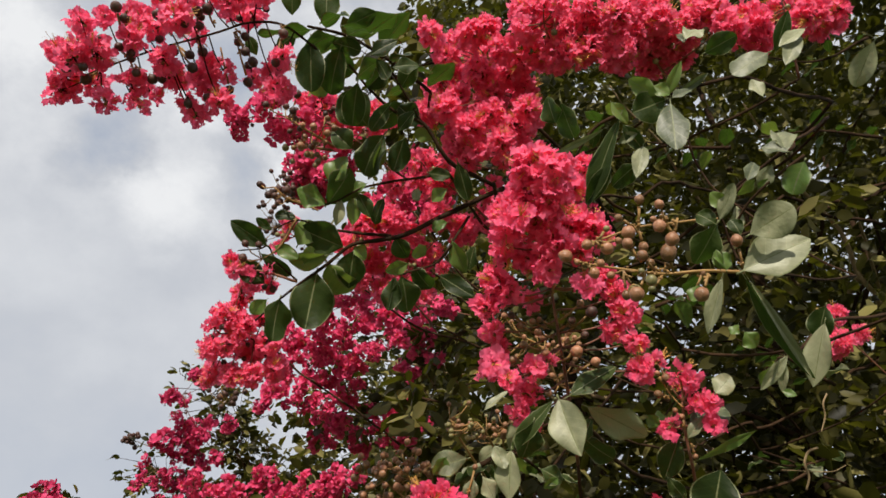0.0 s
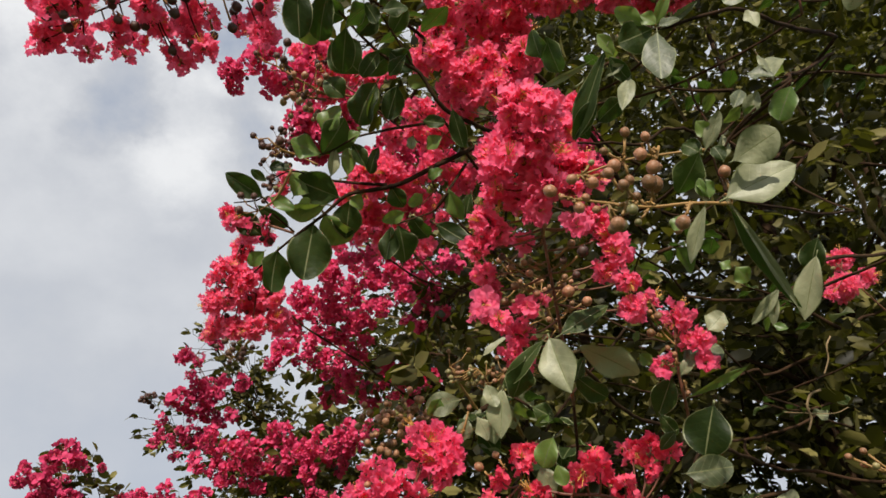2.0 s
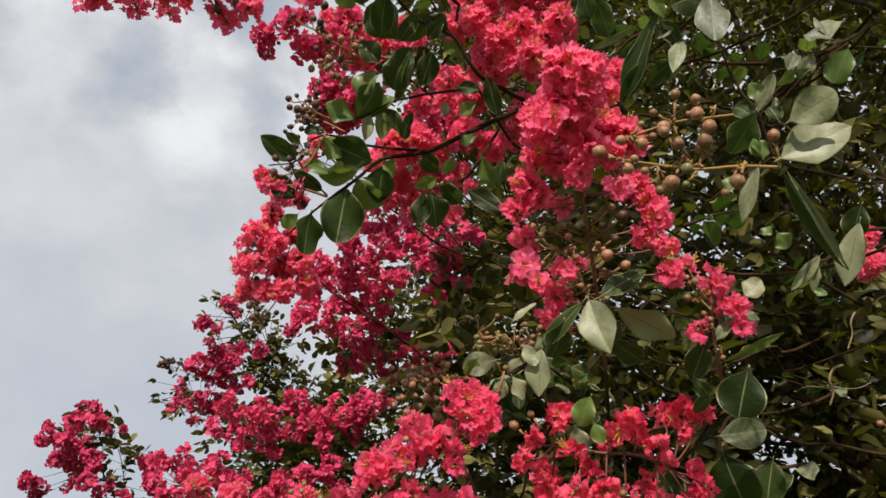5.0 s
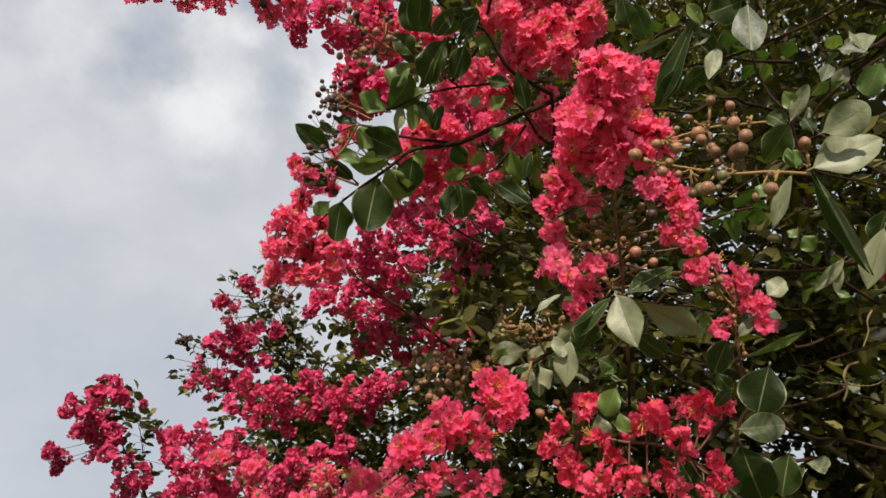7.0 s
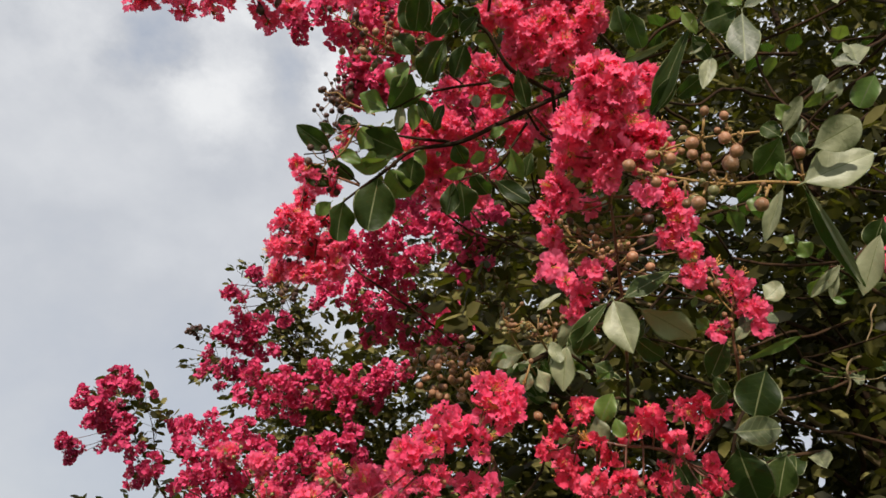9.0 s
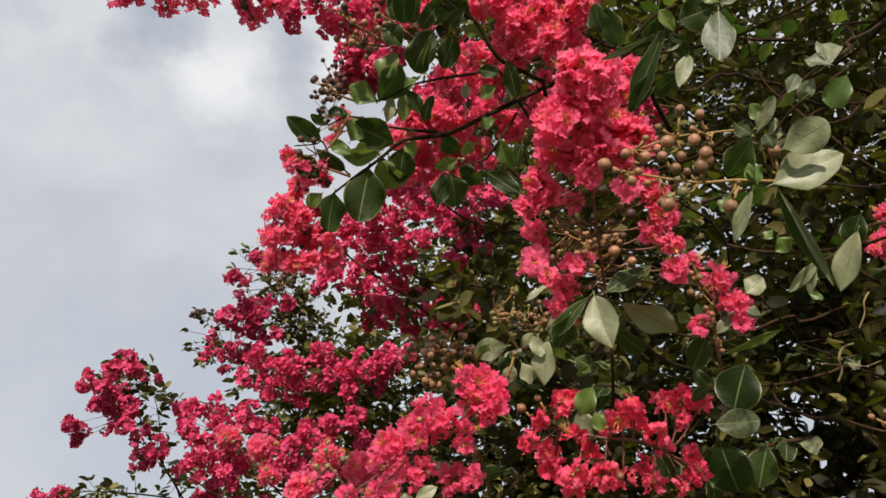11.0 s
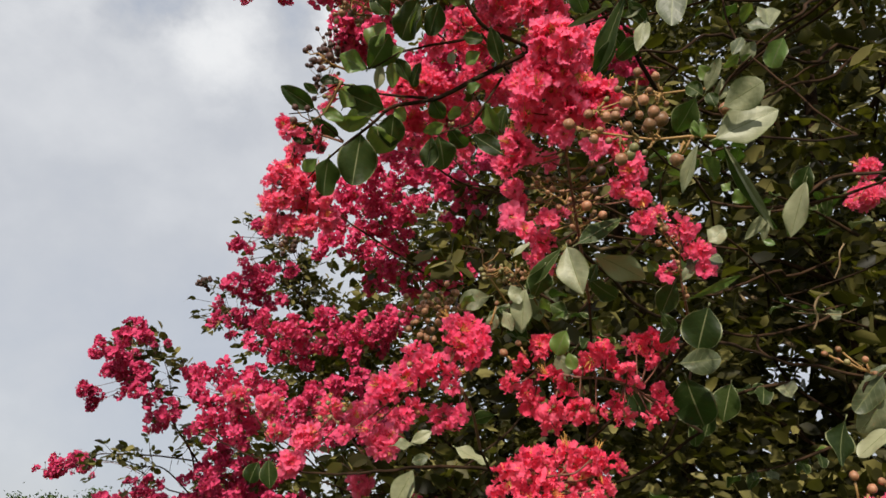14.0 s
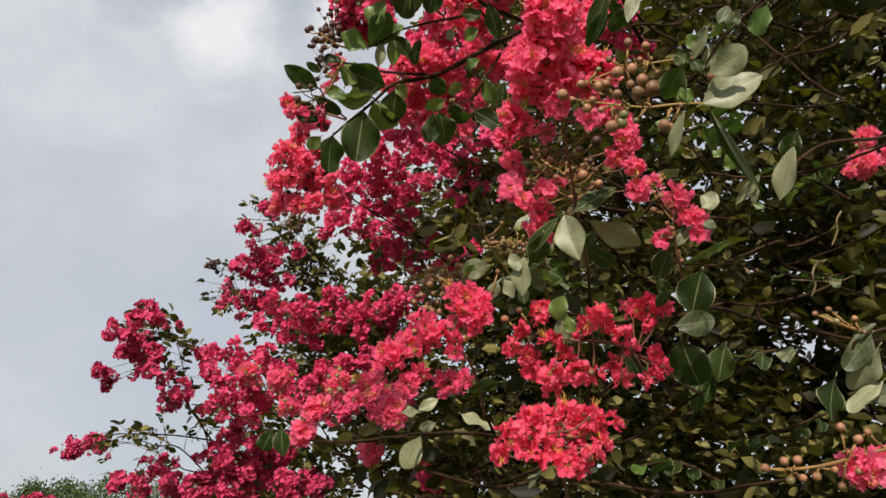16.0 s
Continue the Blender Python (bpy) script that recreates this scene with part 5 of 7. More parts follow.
side_7 = limb(tree, 'branch', [(0.325, 0.964, 1.642), (0.263, 0.946, 1.668), (0.204, 0.945, 1.661)], 0.003, 0.001)
leafy(side_7, [(0.325, 0.964, 1.642), (0.263, 0.946, 1.668), (0.204, 0.945, 1.661)], 9, 0.044, lr2, 0.12, 0.14)
side_8 = limb(tree, 'branch', [(0.746, 0.877, 2.466), (0.628, 0.865, 2.470), (0.526, 0.858, 2.449)], 0.003, 0.001)
leafy(side_8, [(0.746, 0.877, 2.466), (0.628, 0.865, 2.470), (0.526, 0.858, 2.449)], 9, 0.044, lr2, 0.12, 0.14)
side_9 = limb(tree, 'branch', [(0.421, 0.764, 2.333), (0.363, 0.761, 2.331), (0.298, 0.754, 2.335)], 0.003, 0.001)
leafy(side_9, [(0.421, 0.764, 2.333), (0.363, 0.761, 2.331), (0.298, 0.754, 2.335)], 8, 0.044, lr2, 0.12, 0.14)
side_10 = limb(tree, 'branch', [(0.245, 0.693, 2.327), (0.207, 0.707, 2.309), (0.176, 0.739, 2.266)], 0.003, 0.001)
leafy(side_10, [(0.245, 0.693, 2.327), (0.207, 0.707, 2.309), (0.176, 0.739, 2.266)], 8, 0.044, lr2, 0.12, 0.14)
side_11 = limb(tree, 'branch', [(0.823, 0.885, 2.743), (0.702, 0.896, 2.691), (0.577, 0.877, 2.684)], 0.003, 0.001)
leafy(side_11, [(0.823, 0.885, 2.743), (0.702, 0.896, 2.691), (0.577, 0.877, 2.684)], 9, 0.044, lr2, 0.12, 0.14)
side_12 = limb(tree, 'branch', [(0.370, 0.908, 2.046), (0.338, 0.912, 2.030), (0.299, 0.930, 1.985)], 0.003, 0.001)
leafy(side_12, [(0.370, 0.908, 2.046), (0.338, 0.912, 2.030), (0.299, 0.930, 1.985)], 7, 0.044, lr2, 0.12, 0.14)
side_13 = limb(tree, 'branch', [(0.092, 0.836, 1.914), (0.049, 0.843, 1.892), (0.035, 0.857, 1.858)], 0.003, 0.001)
leafy(side_13, [(0.092, 0.836, 1.914), (0.049, 0.843, 1.892), (0.035, 0.857, 1.858)], 8, 0.044, lr2, 0.12, 0.14)
side_14 = limb(tree, 'branch', [(0.187, 0.915, 1.878), (0.149, 0.916, 1.870), (0.127, 0.929, 1.842)], 0.003, 0.001)
leafy(side_14, [(0.187, 0.915, 1.878), (0.149, 0.916, 1.870), (0.127, 0.929, 1.842)], 7, 0.044, lr2, 0.12, 0.14)
side_15 = limb(tree, 'branch', [(0.655, 1.077, 2.184), (0.593, 1.070, 2.172), (0.533, 1.080, 2.136)], 0.003, 0.001)
leafy(side_15, [(0.655, 1.077, 2.184), (0.593, 1.070, 2.172), (0.533, 1.080, 2.136)], 8, 0.044, lr2, 0.12, 0.14)
side_16 = limb(tree, 'branch', [(0.045, 0.752, 1.865), (0.079, 0.750, 1.878), (0.120, 0.764, 1.853)], 0.003, 0.001)
leafy(side_16, [(0.045, 0.752, 1.865), (0.079, 0.750, 1.878), (0.120, 0.764, 1.853)], 8, 0.044, lr2, 0.12, 0.14)



# ---- flower heads further off ----
flower_head(back_tree, [(-0.678, 2.423, 2.336), (-0.728, 2.250, 2.418), (-0.780, 2.116, 2.484), (-0.808, 2.078, 2.547)],
            [(-0.767, 2.061, 2.605, 0.025), (-0.748, 2.072, 2.570, 0.027), (-0.828, 2.030, 2.524, 0.027), (-0.814, 2.122, 2.557, 0.024), (-0.808, 2.042, 2.474, 0.024), (-0.805, 2.110, 2.476, 0.033), (-0.786, 2.171, 2.476, 0.030), (-0.699, 2.096, 2.461, 0.032), (-0.673, 2.160, 2.481, 0.025), (-0.893, 2.122, 2.400, 0.023), (-0.832, 2.069, 2.396, 0.032), (-0.804, 2.123, 2.403, 0.035), (-0.774, 2.181, 2.394, 0.035), (-0.754, 2.140, 2.431, 0.029)], fine=False, sort='dark', caps=10)
flower_head(back_tree, [(-0.673, 2.441, 2.280), (-0.750, 2.260, 2.302), (-0.836, 2.156, 2.322)],
            [(-0.745, 2.207, 2.358, 0.031), (-0.686, 2.144, 2.375, 0.027), (-0.877, 2.110, 2.308, 0.029), (-0.832, 2.117, 2.289, 0.034), (-0.915, 2.136, 2.290, 0.027), (-0.825, 2.216, 2.327, 0.035), (-0.864, 2.177, 2.263, 0.027), (-0.778, 2.216, 2.315, 0.033), (-0.818, 2.137, 2.353, 0.031), (-0.907, 2.147, 2.364, 0.021)], fine=False, sort='dark', caps=10)
flower_head(back_tree, [(-0.466, 2.501, 2.144), (-0.510, 2.269, 2.198), (-0.562, 2.141, 2.233), (-0.662, 2.111, 2.238)],
            [(-0.702, 2.043, 2.247, 0.043), (-0.640, 2.089, 2.243, 0.051), (-0.584, 2.153, 2.247, 0.048), (-0.524, 2.155, 2.308, 0.045), (-0.455, 2.148, 2.257, 0.051), (-0.380, 2.116, 2.267, 0.048), (-0.311, 2.142, 2.292, 0.047), (-0.262, 2.134, 2.313, 0.036), (-0.667, 2.098, 2.177, 0.043), (-0.600, 2.183, 2.186, 0.045), (-0.430, 2.142, 2.198, 0.043), (-0.358, 2.226, 2.251, 0.045), (-0.521, 2.195, 2.247, 0.049), (-0.732, 2.041, 2.197, 0.029)], fine=False, sort='dark', caps=16, tone=" budded")
flower_head(back_tree, [(-0.691, 2.352, 1.924), (-0.734, 2.149, 1.988), (-0.789, 2.035, 2.026)],
            [(-0.843, 1.996, 2.031, 0.046), (-0.795, 2.019, 2.080, 0.042), (-0.724, 1.998, 2.020, 0.048), (-0.700, 2.045, 2.081, 0.046), (-0.667, 2.121, 2.064, 0.043), (-0.795, 1.993, 1.967, 0.049), (-0.737, 2.079, 1.958, 0.050), (-0.649, 2.043, 1.983, 0.042), (-0.863, 2.002, 2.084, 0.032), (-0.914, 2.024, 2.076, 0.025), (-0.819, 2.005, 1.911, 0.045), (-0.739, 2.014, 1.893, 0.045)], fine=False, sort='dark', caps=14, tone=" budded")
flower_head(back_tree, [(-0.344, 2.359, 1.888), (-0.414, 2.197, 1.944), (-0.473, 2.112, 2.006)],
            [(-0.570, 2.040, 1.985, 0.041), (-0.526, 2.096, 2.047, 0.042), (-0.451, 2.045, 2.057, 0.041), (-0.387, 2.061, 2.079, 0.038), (-0.359, 2.126, 2.043, 0.042), (-0.499, 2.161, 1.996, 0.050), (-0.418, 2.119, 1.975, 0.049), (-0.543, 2.095, 1.934, 0.045), (-0.321, 2.160, 1.986, 0.035), (-0.268, 2.107, 1.947, 0.034), (-0.357, 2.154, 1.945, 0.046), (-0.613, 2.047, 1.941, 0.038), (-0.484, 2.137, 1.923, 0.046)], fine=False, sort='dark', caps=14, tone=" budded")
flower_head(back_tree, [(-0.913, 2.141, 1.883), (-0.941, 1.961, 1.958), (-0.979, 1.857, 2.039), (-0.997, 1.822, 2.136)],
            [(-1.026, 1.855, 2.187, 0.031), (-0.942, 1.790, 2.128, 0.023), (-1.019, 1.817, 2.137, 0.027), (-1.068, 1.804, 2.112, 0.024), (-1.050, 1.759, 2.075, 0.022), (-1.022, 1.789, 2.085, 0.025), (-1.023, 1.886, 2.104, 0.028), (-0.978, 1.900, 2.142, 0.021), (-0.888, 1.830, 2.117, 0.018), (-1.055, 1.843, 2.045, 0.024), (-1.029, 1.890, 2.052, 0.030), (-0.952, 1.833, 2.046, 0.024), (-1.020, 1.862, 1.991, 0.024), (-0.949, 1.822, 1.987, 0.023), (-1.081, 1.794, 1.981, 0.022), (-1.074, 1.844, 1.973, 0.019), (-1.079, 1.834, 1.947, 0.017), (-0.928, 1.929, 1.997, 0.024), (-0.920, 1.847, 1.962, 0.023), (-0.887, 1.901, 1.945, 0.030), (-0.942, 1.949, 1.923, 0.035), (-0.978, 1.870, 2.035, 0.027), (-1.010, 1.827, 2.068, 0.024)], fine=False, sort='dark', caps=20)
flower_head(tree, [(-0.174, 1.966, 2.451), (-0.224, 1.739, 2.451), (-0.301, 1.620, 2.440)],
            [(-0.325, 1.601, 2.442, 0.044), (-0.266, 1.655, 2.510, 0.046), (-0.217, 1.589, 2.539, 0.041), (-0.290, 1.536, 2.476, 0.037), (-0.390, 1.647, 2.432, 0.042), (-0.322, 1.625, 2.376, 0.044), (-0.256, 1.632, 2.414, 0.047), (-0.193, 1.601, 2.432, 0.038), (-0.155, 1.607, 2.486, 0.035), (-0.348, 1.640, 2.332, 0.035), (-0.290, 1.628, 2.312, 0.037), (-0.240, 1.682, 2.370, 0.042), (-0.400, 1.593, 2.343, 0.032), (-0.377, 1.619, 2.487, 0.033), (-0.426, 1.594, 2.304, 0.023), (-0.182, 1.626, 2.530, 0.033)], fine=False, sort='green', caps=8)
flower_head(tree, [(0.042, 1.418, 2.267), (-0.009, 1.303, 2.276), (-0.043, 1.248, 2.272)],
            [(-0.054, 1.263, 2.319, 0.023), (-0.021, 1.243, 2.280, 0.020), (-0.041, 1.277, 2.272, 0.021), (-0.007, 1.232, 2.239, 0.018), (-0.075, 1.289, 2.254, 0.018), (-0.051, 1.266, 2.217, 0.018), (-0.076, 1.214, 2.265, 0.018), (-0.022, 1.268, 2.350, 0.019), (0.012, 1.207, 2.320, 0.016)], fine=False, sort='green', caps=6)
flower_head(tree, [(-0.033, 2.046, 2.256), (-0.113, 1.881, 2.298), (-0.219, 1.801, 2.314)],
            [(-0.278, 1.782, 2.301, 0.034), (-0.223, 1.848, 2.312, 0.035), (-0.153, 1.792, 2.309, 0.034), (-0.093, 1.834, 2.311, 0.031), (-0.246, 1.750, 2.325, 0.030), (-0.190, 1.824, 2.374, 0.032), (-0.123, 1.770, 2.333, 0.031), (-0.046, 1.754, 2.316, 0.024), (-0.331, 1.849, 2.309, 0.029), (-0.078, 1.749, 2.362, 0.021), (-0.207, 1.872, 2.283, 0.026)], fine=False, sort='green', caps=6)

bud_spray(tree, [(-0.005, 0.988, 1.849), (-0.036, 0.908, 1.872), (-0.072, 0.870, 1.889), (-0.094, 0.866, 1.894)], (-0.083, 0.868, 1.892), 0.02, 16, 0.0044, 'ripe')
bud_spray(tree, [(-0.005, 0.988, 1.849), (-0.029, 0.906, 1.879), (-0.040, 0.866, 1.904), (-0.044, 0.861, 1.917)], (-0.040, 0.866, 1.904), 0.022, 18, 0.0042, 'ripe')
bud_spray(tree, [(-0.005, 0.990, 1.842), (-0.043, 0.912, 1.858), (-0.064, 0.879, 1.862), (-0.071, 0.878, 1.865)], (-0.068, 0.879, 1.862), 0.018, 12, 0.0046, 'ripe')
bud_spray(tree, [(0.002, 0.984, 1.864), (-0.007, 0.904, 1.887), (-0.008, 0.866, 1.905)], (-0.011, 0.866, 1.905), 0.018, 10, 0.004, 'ripe')
bud_spray(tree, [(-0.005, 0.992, 1.835), (-0.028, 0.901, 1.863), (-0.043, 0.878, 1.870)], (-0.041, 0.878, 1.870), 0.012, 7, 0.005, 'ripe')
bud_spray(tree, [(0.099, 0.870, 1.872), (0.065, 0.792, 1.894), (0.052, 0.758, 1.902), (0.042, 0.754, 1.913)], (0.043, 0.757, 1.905), 0.022, 22, 0.003, 'green')
bud_spray(tree, [(0.099, 0.870, 1.872), (0.074, 0.791, 1.894), (0.071, 0.754, 1.907)], (0.071, 0.754, 1.907), 0.018, 16, 0.003, 'ripe')
bud_spray(tree, [(0.064, 0.872, 1.879), (0.025, 0.790, 1.907), (0.013, 0.754, 1.916)], (0.020, 0.755, 1.913), 0.016, 12, 0.003, 'ripe')
flower_head(tree, [(0.039, 0.888, 2.275), (0.001, 0.788, 2.258), (-0.015, 0.740, 2.267)],
            [(-0.022, 0.747, 2.291, 0.018), (0.001, 0.763, 2.288, 0.018), (-0.007, 0.766, 2.249, 0.016), (0.019, 0.729, 2.287, 0.014), (-0.030, 0.745, 2.255, 0.013), (-0.064, 0.788, 2.286, 0.015)], caps=8, shown=0.9)
flower_head(tree, [(-0.012, 0.908, 2.216), (-0.053, 0.806, 2.203), (-0.083, 0.767, 2.201)],
            [(-0.082, 0.749, 2.201, 0.018), (-0.059, 0.747, 2.186, 0.017), (-0.083, 0.764, 2.178, 0.015), (-0.103, 0.755, 2.186, 0.014), (-0.039, 0.770, 2.183, 0.014), (-0.015, 0.757, 2.192, 0.012), (-0.118, 0.759, 2.155, 0.014), (-0.135, 0.767, 2.174, 0.012)], caps=8, shown=0.9)
flower_head(tree, [(-0.011, 0.968, 2.158), (-0.053, 0.864, 2.154), (-0.084, 0.820, 2.162)],
            [(-0.091, 0.806, 2.161, 0.020), (-0.067, 0.836, 2.161, 0.018), (-0.105, 0.811, 2.134, 0.014), (-0.057, 0.786, 2.155, 0.015), (-0.144, 0.813, 2.122, 0.012), (-0.003, 0.816, 2.188, 0.011), (0.006, 0.818, 2.160, 0.011), (-0.045, 0.857, 2.158, 0.013), (-0.020, 0.871, 2.149, 0.013), (-0.079, 0.836, 2.135, 0.014)], caps=8, shown=0.9)
flower_head(tree, [(-0.070, 0.870, 2.375), (-0.115, 0.768, 2.347), (-0.152, 0.727, 2.339)],
            [(-0.172, 0.698, 2.320, 0.016), (-0.162, 0.750, 2.351, 0.019), (-0.154, 0.735, 2.370, 0.017), (-0.178, 0.703, 2.351, 0.013), (-0.090, 0.729, 2.373, 0.017), (-0.086, 0.722, 2.335, 0.017), (-0.158, 0.774, 2.351, 0.014), (-0.164, 0.721, 2.391, 0.016), (-0.124, 0.746, 2.370, 0.016), (-0.067, 0.759, 2.384, 0.012), (-0.187, 0.683, 2.347, 0.012)], caps=8, shown=0.9)
flower_head(tree, [(-0.153, 0.855, 2.188), (-0.174, 0.777, 2.170), (-0.191, 0.737, 2.168)],
            [(-0.193, 0.739, 2.179, 0.012), (-0.204, 0.762, 2.173, 0.009), (-0.182, 0.766, 2.186, 0.009), (-0.205, 0.746, 2.142, 0.008)], caps=5, shown=0.9)

# ---- leaves, buds and heads nearest to the eye ----
central_head = flower_head(tree, [(0.119, 0.608, 1.816), (0.106, 0.546, 1.840), (0.092, 0.490, 1.886), (0.086, 0.468, 1.914), (0.081, 0.439, 1.947)],
            [(0.070, 0.407, 1.968, 0.015), (0.086, 0.402, 1.960, 0.014), (0.120, 0.447, 2.003, 0.012), (0.108, 0.444, 1.980, 0.012), (0.068, 0.423, 1.960, 0.015), (0.084, 0.417, 1.948, 0.015), (0.055, 0.427, 1.936, 0.016), (0.077, 0.438, 1.940, 0.015), (0.102, 0.451, 1.952, 0.014), (0.120, 0.456, 1.945, 0.013), (0.055, 0.465, 1.938, 0.013), (0.073, 0.467, 1.928, 0.012), (0.089, 0.440, 1.921, 0.013), (0.109, 0.451, 1.923, 0.011), (0.130, 0.458, 1.939, 0.008), (0.081, 0.454, 1.909, 0.011), (0.044, 0.459, 1.902, 0.012), (0.037, 0.468, 1.885, 0.011), (0.054, 0.465, 1.894, 0.010), (0.075, 0.491, 1.904, 0.009), (0.044, 0.503, 1.883, 0.010), (0.050, 0.508, 1.871, 0.009), (0.041, 0.516, 1.858, 0.010), (0.054, 0.496, 1.838, 0.009), (0.073, 0.494, 1.847, 0.009), (0.084, 0.502, 1.857, 0.007), (0.070, 0.518, 1.839, 0.010), (0.063, 0.531, 1.827, 0.008), (0.073, 0.534, 1.818, 0.005), (0.115, 0.480, 1.913, 0.009), (0.128, 0.476, 1.915, 0.012), (0.139, 0.480, 1.903, 0.012), (0.145, 0.487, 1.889, 0.011), (0.133, 0.496, 1.879, 0.009), (0.148, 0.487, 1.865, 0.009), (0.151, 0.496, 1.847, 0.010)], label="upright coral-pink flower head with crinkled petals", caps=0, sort='ripe', single=True, shown=1.0)
part('flower', FLOWERS[PETAL][0], central_head, Matrix.Translation((0.060, 0.412, 1.924)) @ turned((0.04, -0.99, -0.27), 0.4) @ Matrix.Scale(1.1, 4))
part('flower', FLOWERS[PETAL][6], central_head, Matrix.Translation((0.105, 0.434, 1.879)) @ turned((0.04, -0.99, -0.27), 0.4) @ Matrix.Scale(1.1, 4))
part('flower', FLOWERS[PETAL][3], central_head, Matrix.Translation((0.041, 0.470, 1.839)) @ turned((0.04, -0.99, -0.27), 0.4) @ Matrix.Scale(1.1, 4))
berry(central_head, (0.057, 0.484, 1.887), 0.0041, (0.074, 0.496, 1.884), 'dark')
berry(central_head, (0.066, 0.494, 1.867), 0.0046, (0.083, 0.503, 1.867))
berry(central_head, (0.077, 0.489, 1.875), 0.0041, (0.090, 0.498, 1.875))
berry(central_head, (0.082, 0.495, 1.861), 0.0041, (0.094, 0.503, 1.863))
berry(central_head, (0.102, 0.480, 1.880), 0.0041, (0.094, 0.494, 1.880), 'dark')
berry(central_head, (0.105, 0.491, 1.860), 0.0065, (0.096, 0.505, 1.859))
berry(central_head, (0.116, 0.474, 1.884), 0.0060, (0.100, 0.494, 1.878), 'dark')
berry(central_head, (0.118, 0.492, 1.852), 0.0051, (0.101, 0.508, 1.850))
berry(central_head, (0.058, 0.501, 1.858), 0.0046, (0.079, 0.508, 1.860))
berry(central_head, (0.073, 0.485, 1.882), 0.0037, (0.087, 0.495, 1.881))
berry(central_head, (0.111, 0.484, 1.870), 0.0041, (0.098, 0.498, 1.870), 'dark')
berry(central_head, (0.064, 0.488, 1.880), 0.0037, (0.081, 0.498, 1.877))
berry(central_head, (0.089, 0.468, 1.904), 0.0032, (0.088, 0.484, 1.898))
berry(central_head, (0.108, 0.472, 1.890), 0.0041, (0.095, 0.490, 1.886))
berry(central_head, (0.078, 0.484, 1.883), 0.0032, (0.091, 0.493, 1.883))
flower_head(tree, [(0.014, 0.684, 1.686), (0.007, 0.609, 1.711), (-0.008, 0.574, 1.730), (-0.035, 0.563, 1.735)],
            [(-0.000, 0.552, 1.770, 0.016), (0.012, 0.552, 1.757, 0.015), (-0.008, 0.561, 1.755, 0.011), (0.011, 0.556, 1.744, 0.010), (-0.035, 0.545, 1.743, 0.015), (-0.021, 0.554, 1.734, 0.012), (-0.053, 0.575, 1.732, 0.013), (-0.067, 0.544, 1.716, 0.014), (-0.057, 0.546, 1.712, 0.011), (-0.078, 0.570, 1.707, 0.009), (-0.038, 0.554, 1.724, 0.010), (-0.010, 0.564, 1.734, 0.009), (-0.013, 0.564, 1.723, 0.007), (-0.042, 0.562, 1.701, 0.010), (-0.018, 0.591, 1.699, 0.014), (-0.049, 0.557, 1.690, 0.011), (-0.002, 0.566, 1.697, 0.008), (-0.075, 0.556, 1.683, 0.009), (-0.099, 0.572, 1.681, 0.008)], label="loose coral-pink flower head with yellow stamens", caps=6, shown=0.5, sort='ripe')
low_head = flower_head(tree, [(0.231, 0.679, 1.708), (0.138, 0.556, 1.724), (0.094, 0.544, 1.727), (0.066, 0.557, 1.737)],
            [(0.065, 0.542, 1.751, 0.010), (0.072, 0.543, 1.758, 0.007), (0.050, 0.567, 1.744, 0.010), (0.041, 0.555, 1.723, 0.011), (0.058, 0.564, 1.720, 0.009), (0.062, 0.580, 1.711, 0.012), (0.076, 0.540, 1.726, 0.010), (0.108, 0.528, 1.740, 0.011), (0.120, 0.531, 1.745, 0.011), (0.129, 0.555, 1.736, 0.009), (0.139, 0.547, 1.733, 0.009), (0.151, 0.563, 1.763, 0.011), (0.165, 0.558, 1.765, 0.011), (0.177, 0.556, 1.759, 0.010), (0.160, 0.564, 1.750, 0.010), (0.102, 0.539, 1.735, 0.006), (0.089, 0.550, 1.715, 0.009), (0.096, 0.545, 1.701, 0.012), (0.112, 0.554, 1.699, 0.010), (0.075, 0.543, 1.700, 0.008), (0.079, 0.572, 1.692, 0.011), (0.131, 0.566, 1.712, 0.009), (0.146, 0.562, 1.725, 0.008), (0.168, 0.559, 1.720, 0.008), (0.171, 0.560, 1.708, 0.009), (0.163, 0.564, 1.699, 0.007), (0.136, 0.561, 1.698, 0.007)], petals=PETAL_RED, label="open branching coral-pink flower head with buds", caps=4, single=True, shown=0.5, sort='ripe')
berry(low_head, (0.036, 0.566, 1.753), 0.0051, (0.048, 0.568, 1.744), 'ripe')
berry(low_head, (0.049, 0.563, 1.761), 0.0040, (0.057, 0.565, 1.750), 'ripe')
berry(low_head, (0.105, 0.565, 1.719), 0.0022, (0.101, 0.563, 1.729), 'ripe')
berry(low_head, (0.030, 0.554, 1.795), 0.0029, (0.023, 0.561, 1.773), 'ripe')
flower_head(tree, [(0.088, 0.556, 1.576), (0.082, 0.526, 1.600), (0.076, 0.504, 1.627), (0.075, 0.492, 1.642)],
            [(0.038, 0.521, 1.644, 0.012), (0.052, 0.481, 1.646, 0.012), (0.048, 0.495, 1.630, 0.008), (0.068, 0.519, 1.656, 0.012), (0.084, 0.510, 1.658, 0.012), (0.099, 0.493, 1.654, 0.012), (0.116, 0.514, 1.652, 0.010), (0.108, 0.503, 1.637, 0.009), (0.088, 0.514, 1.641, 0.012), (0.066, 0.494, 1.632, 0.012), (0.081, 0.490, 1.621, 0.011), (0.101, 0.498, 1.627, 0.008), (0.056, 0.489, 1.623, 0.007), (0.092, 0.498, 1.615, 0.007), (0.032, 0.523, 1.629, 0.005)], petals=PETAL_RED, label="low coral-pink flower head with yellow stamens", caps=6, single=True, shown=0.5, sort='ripe')
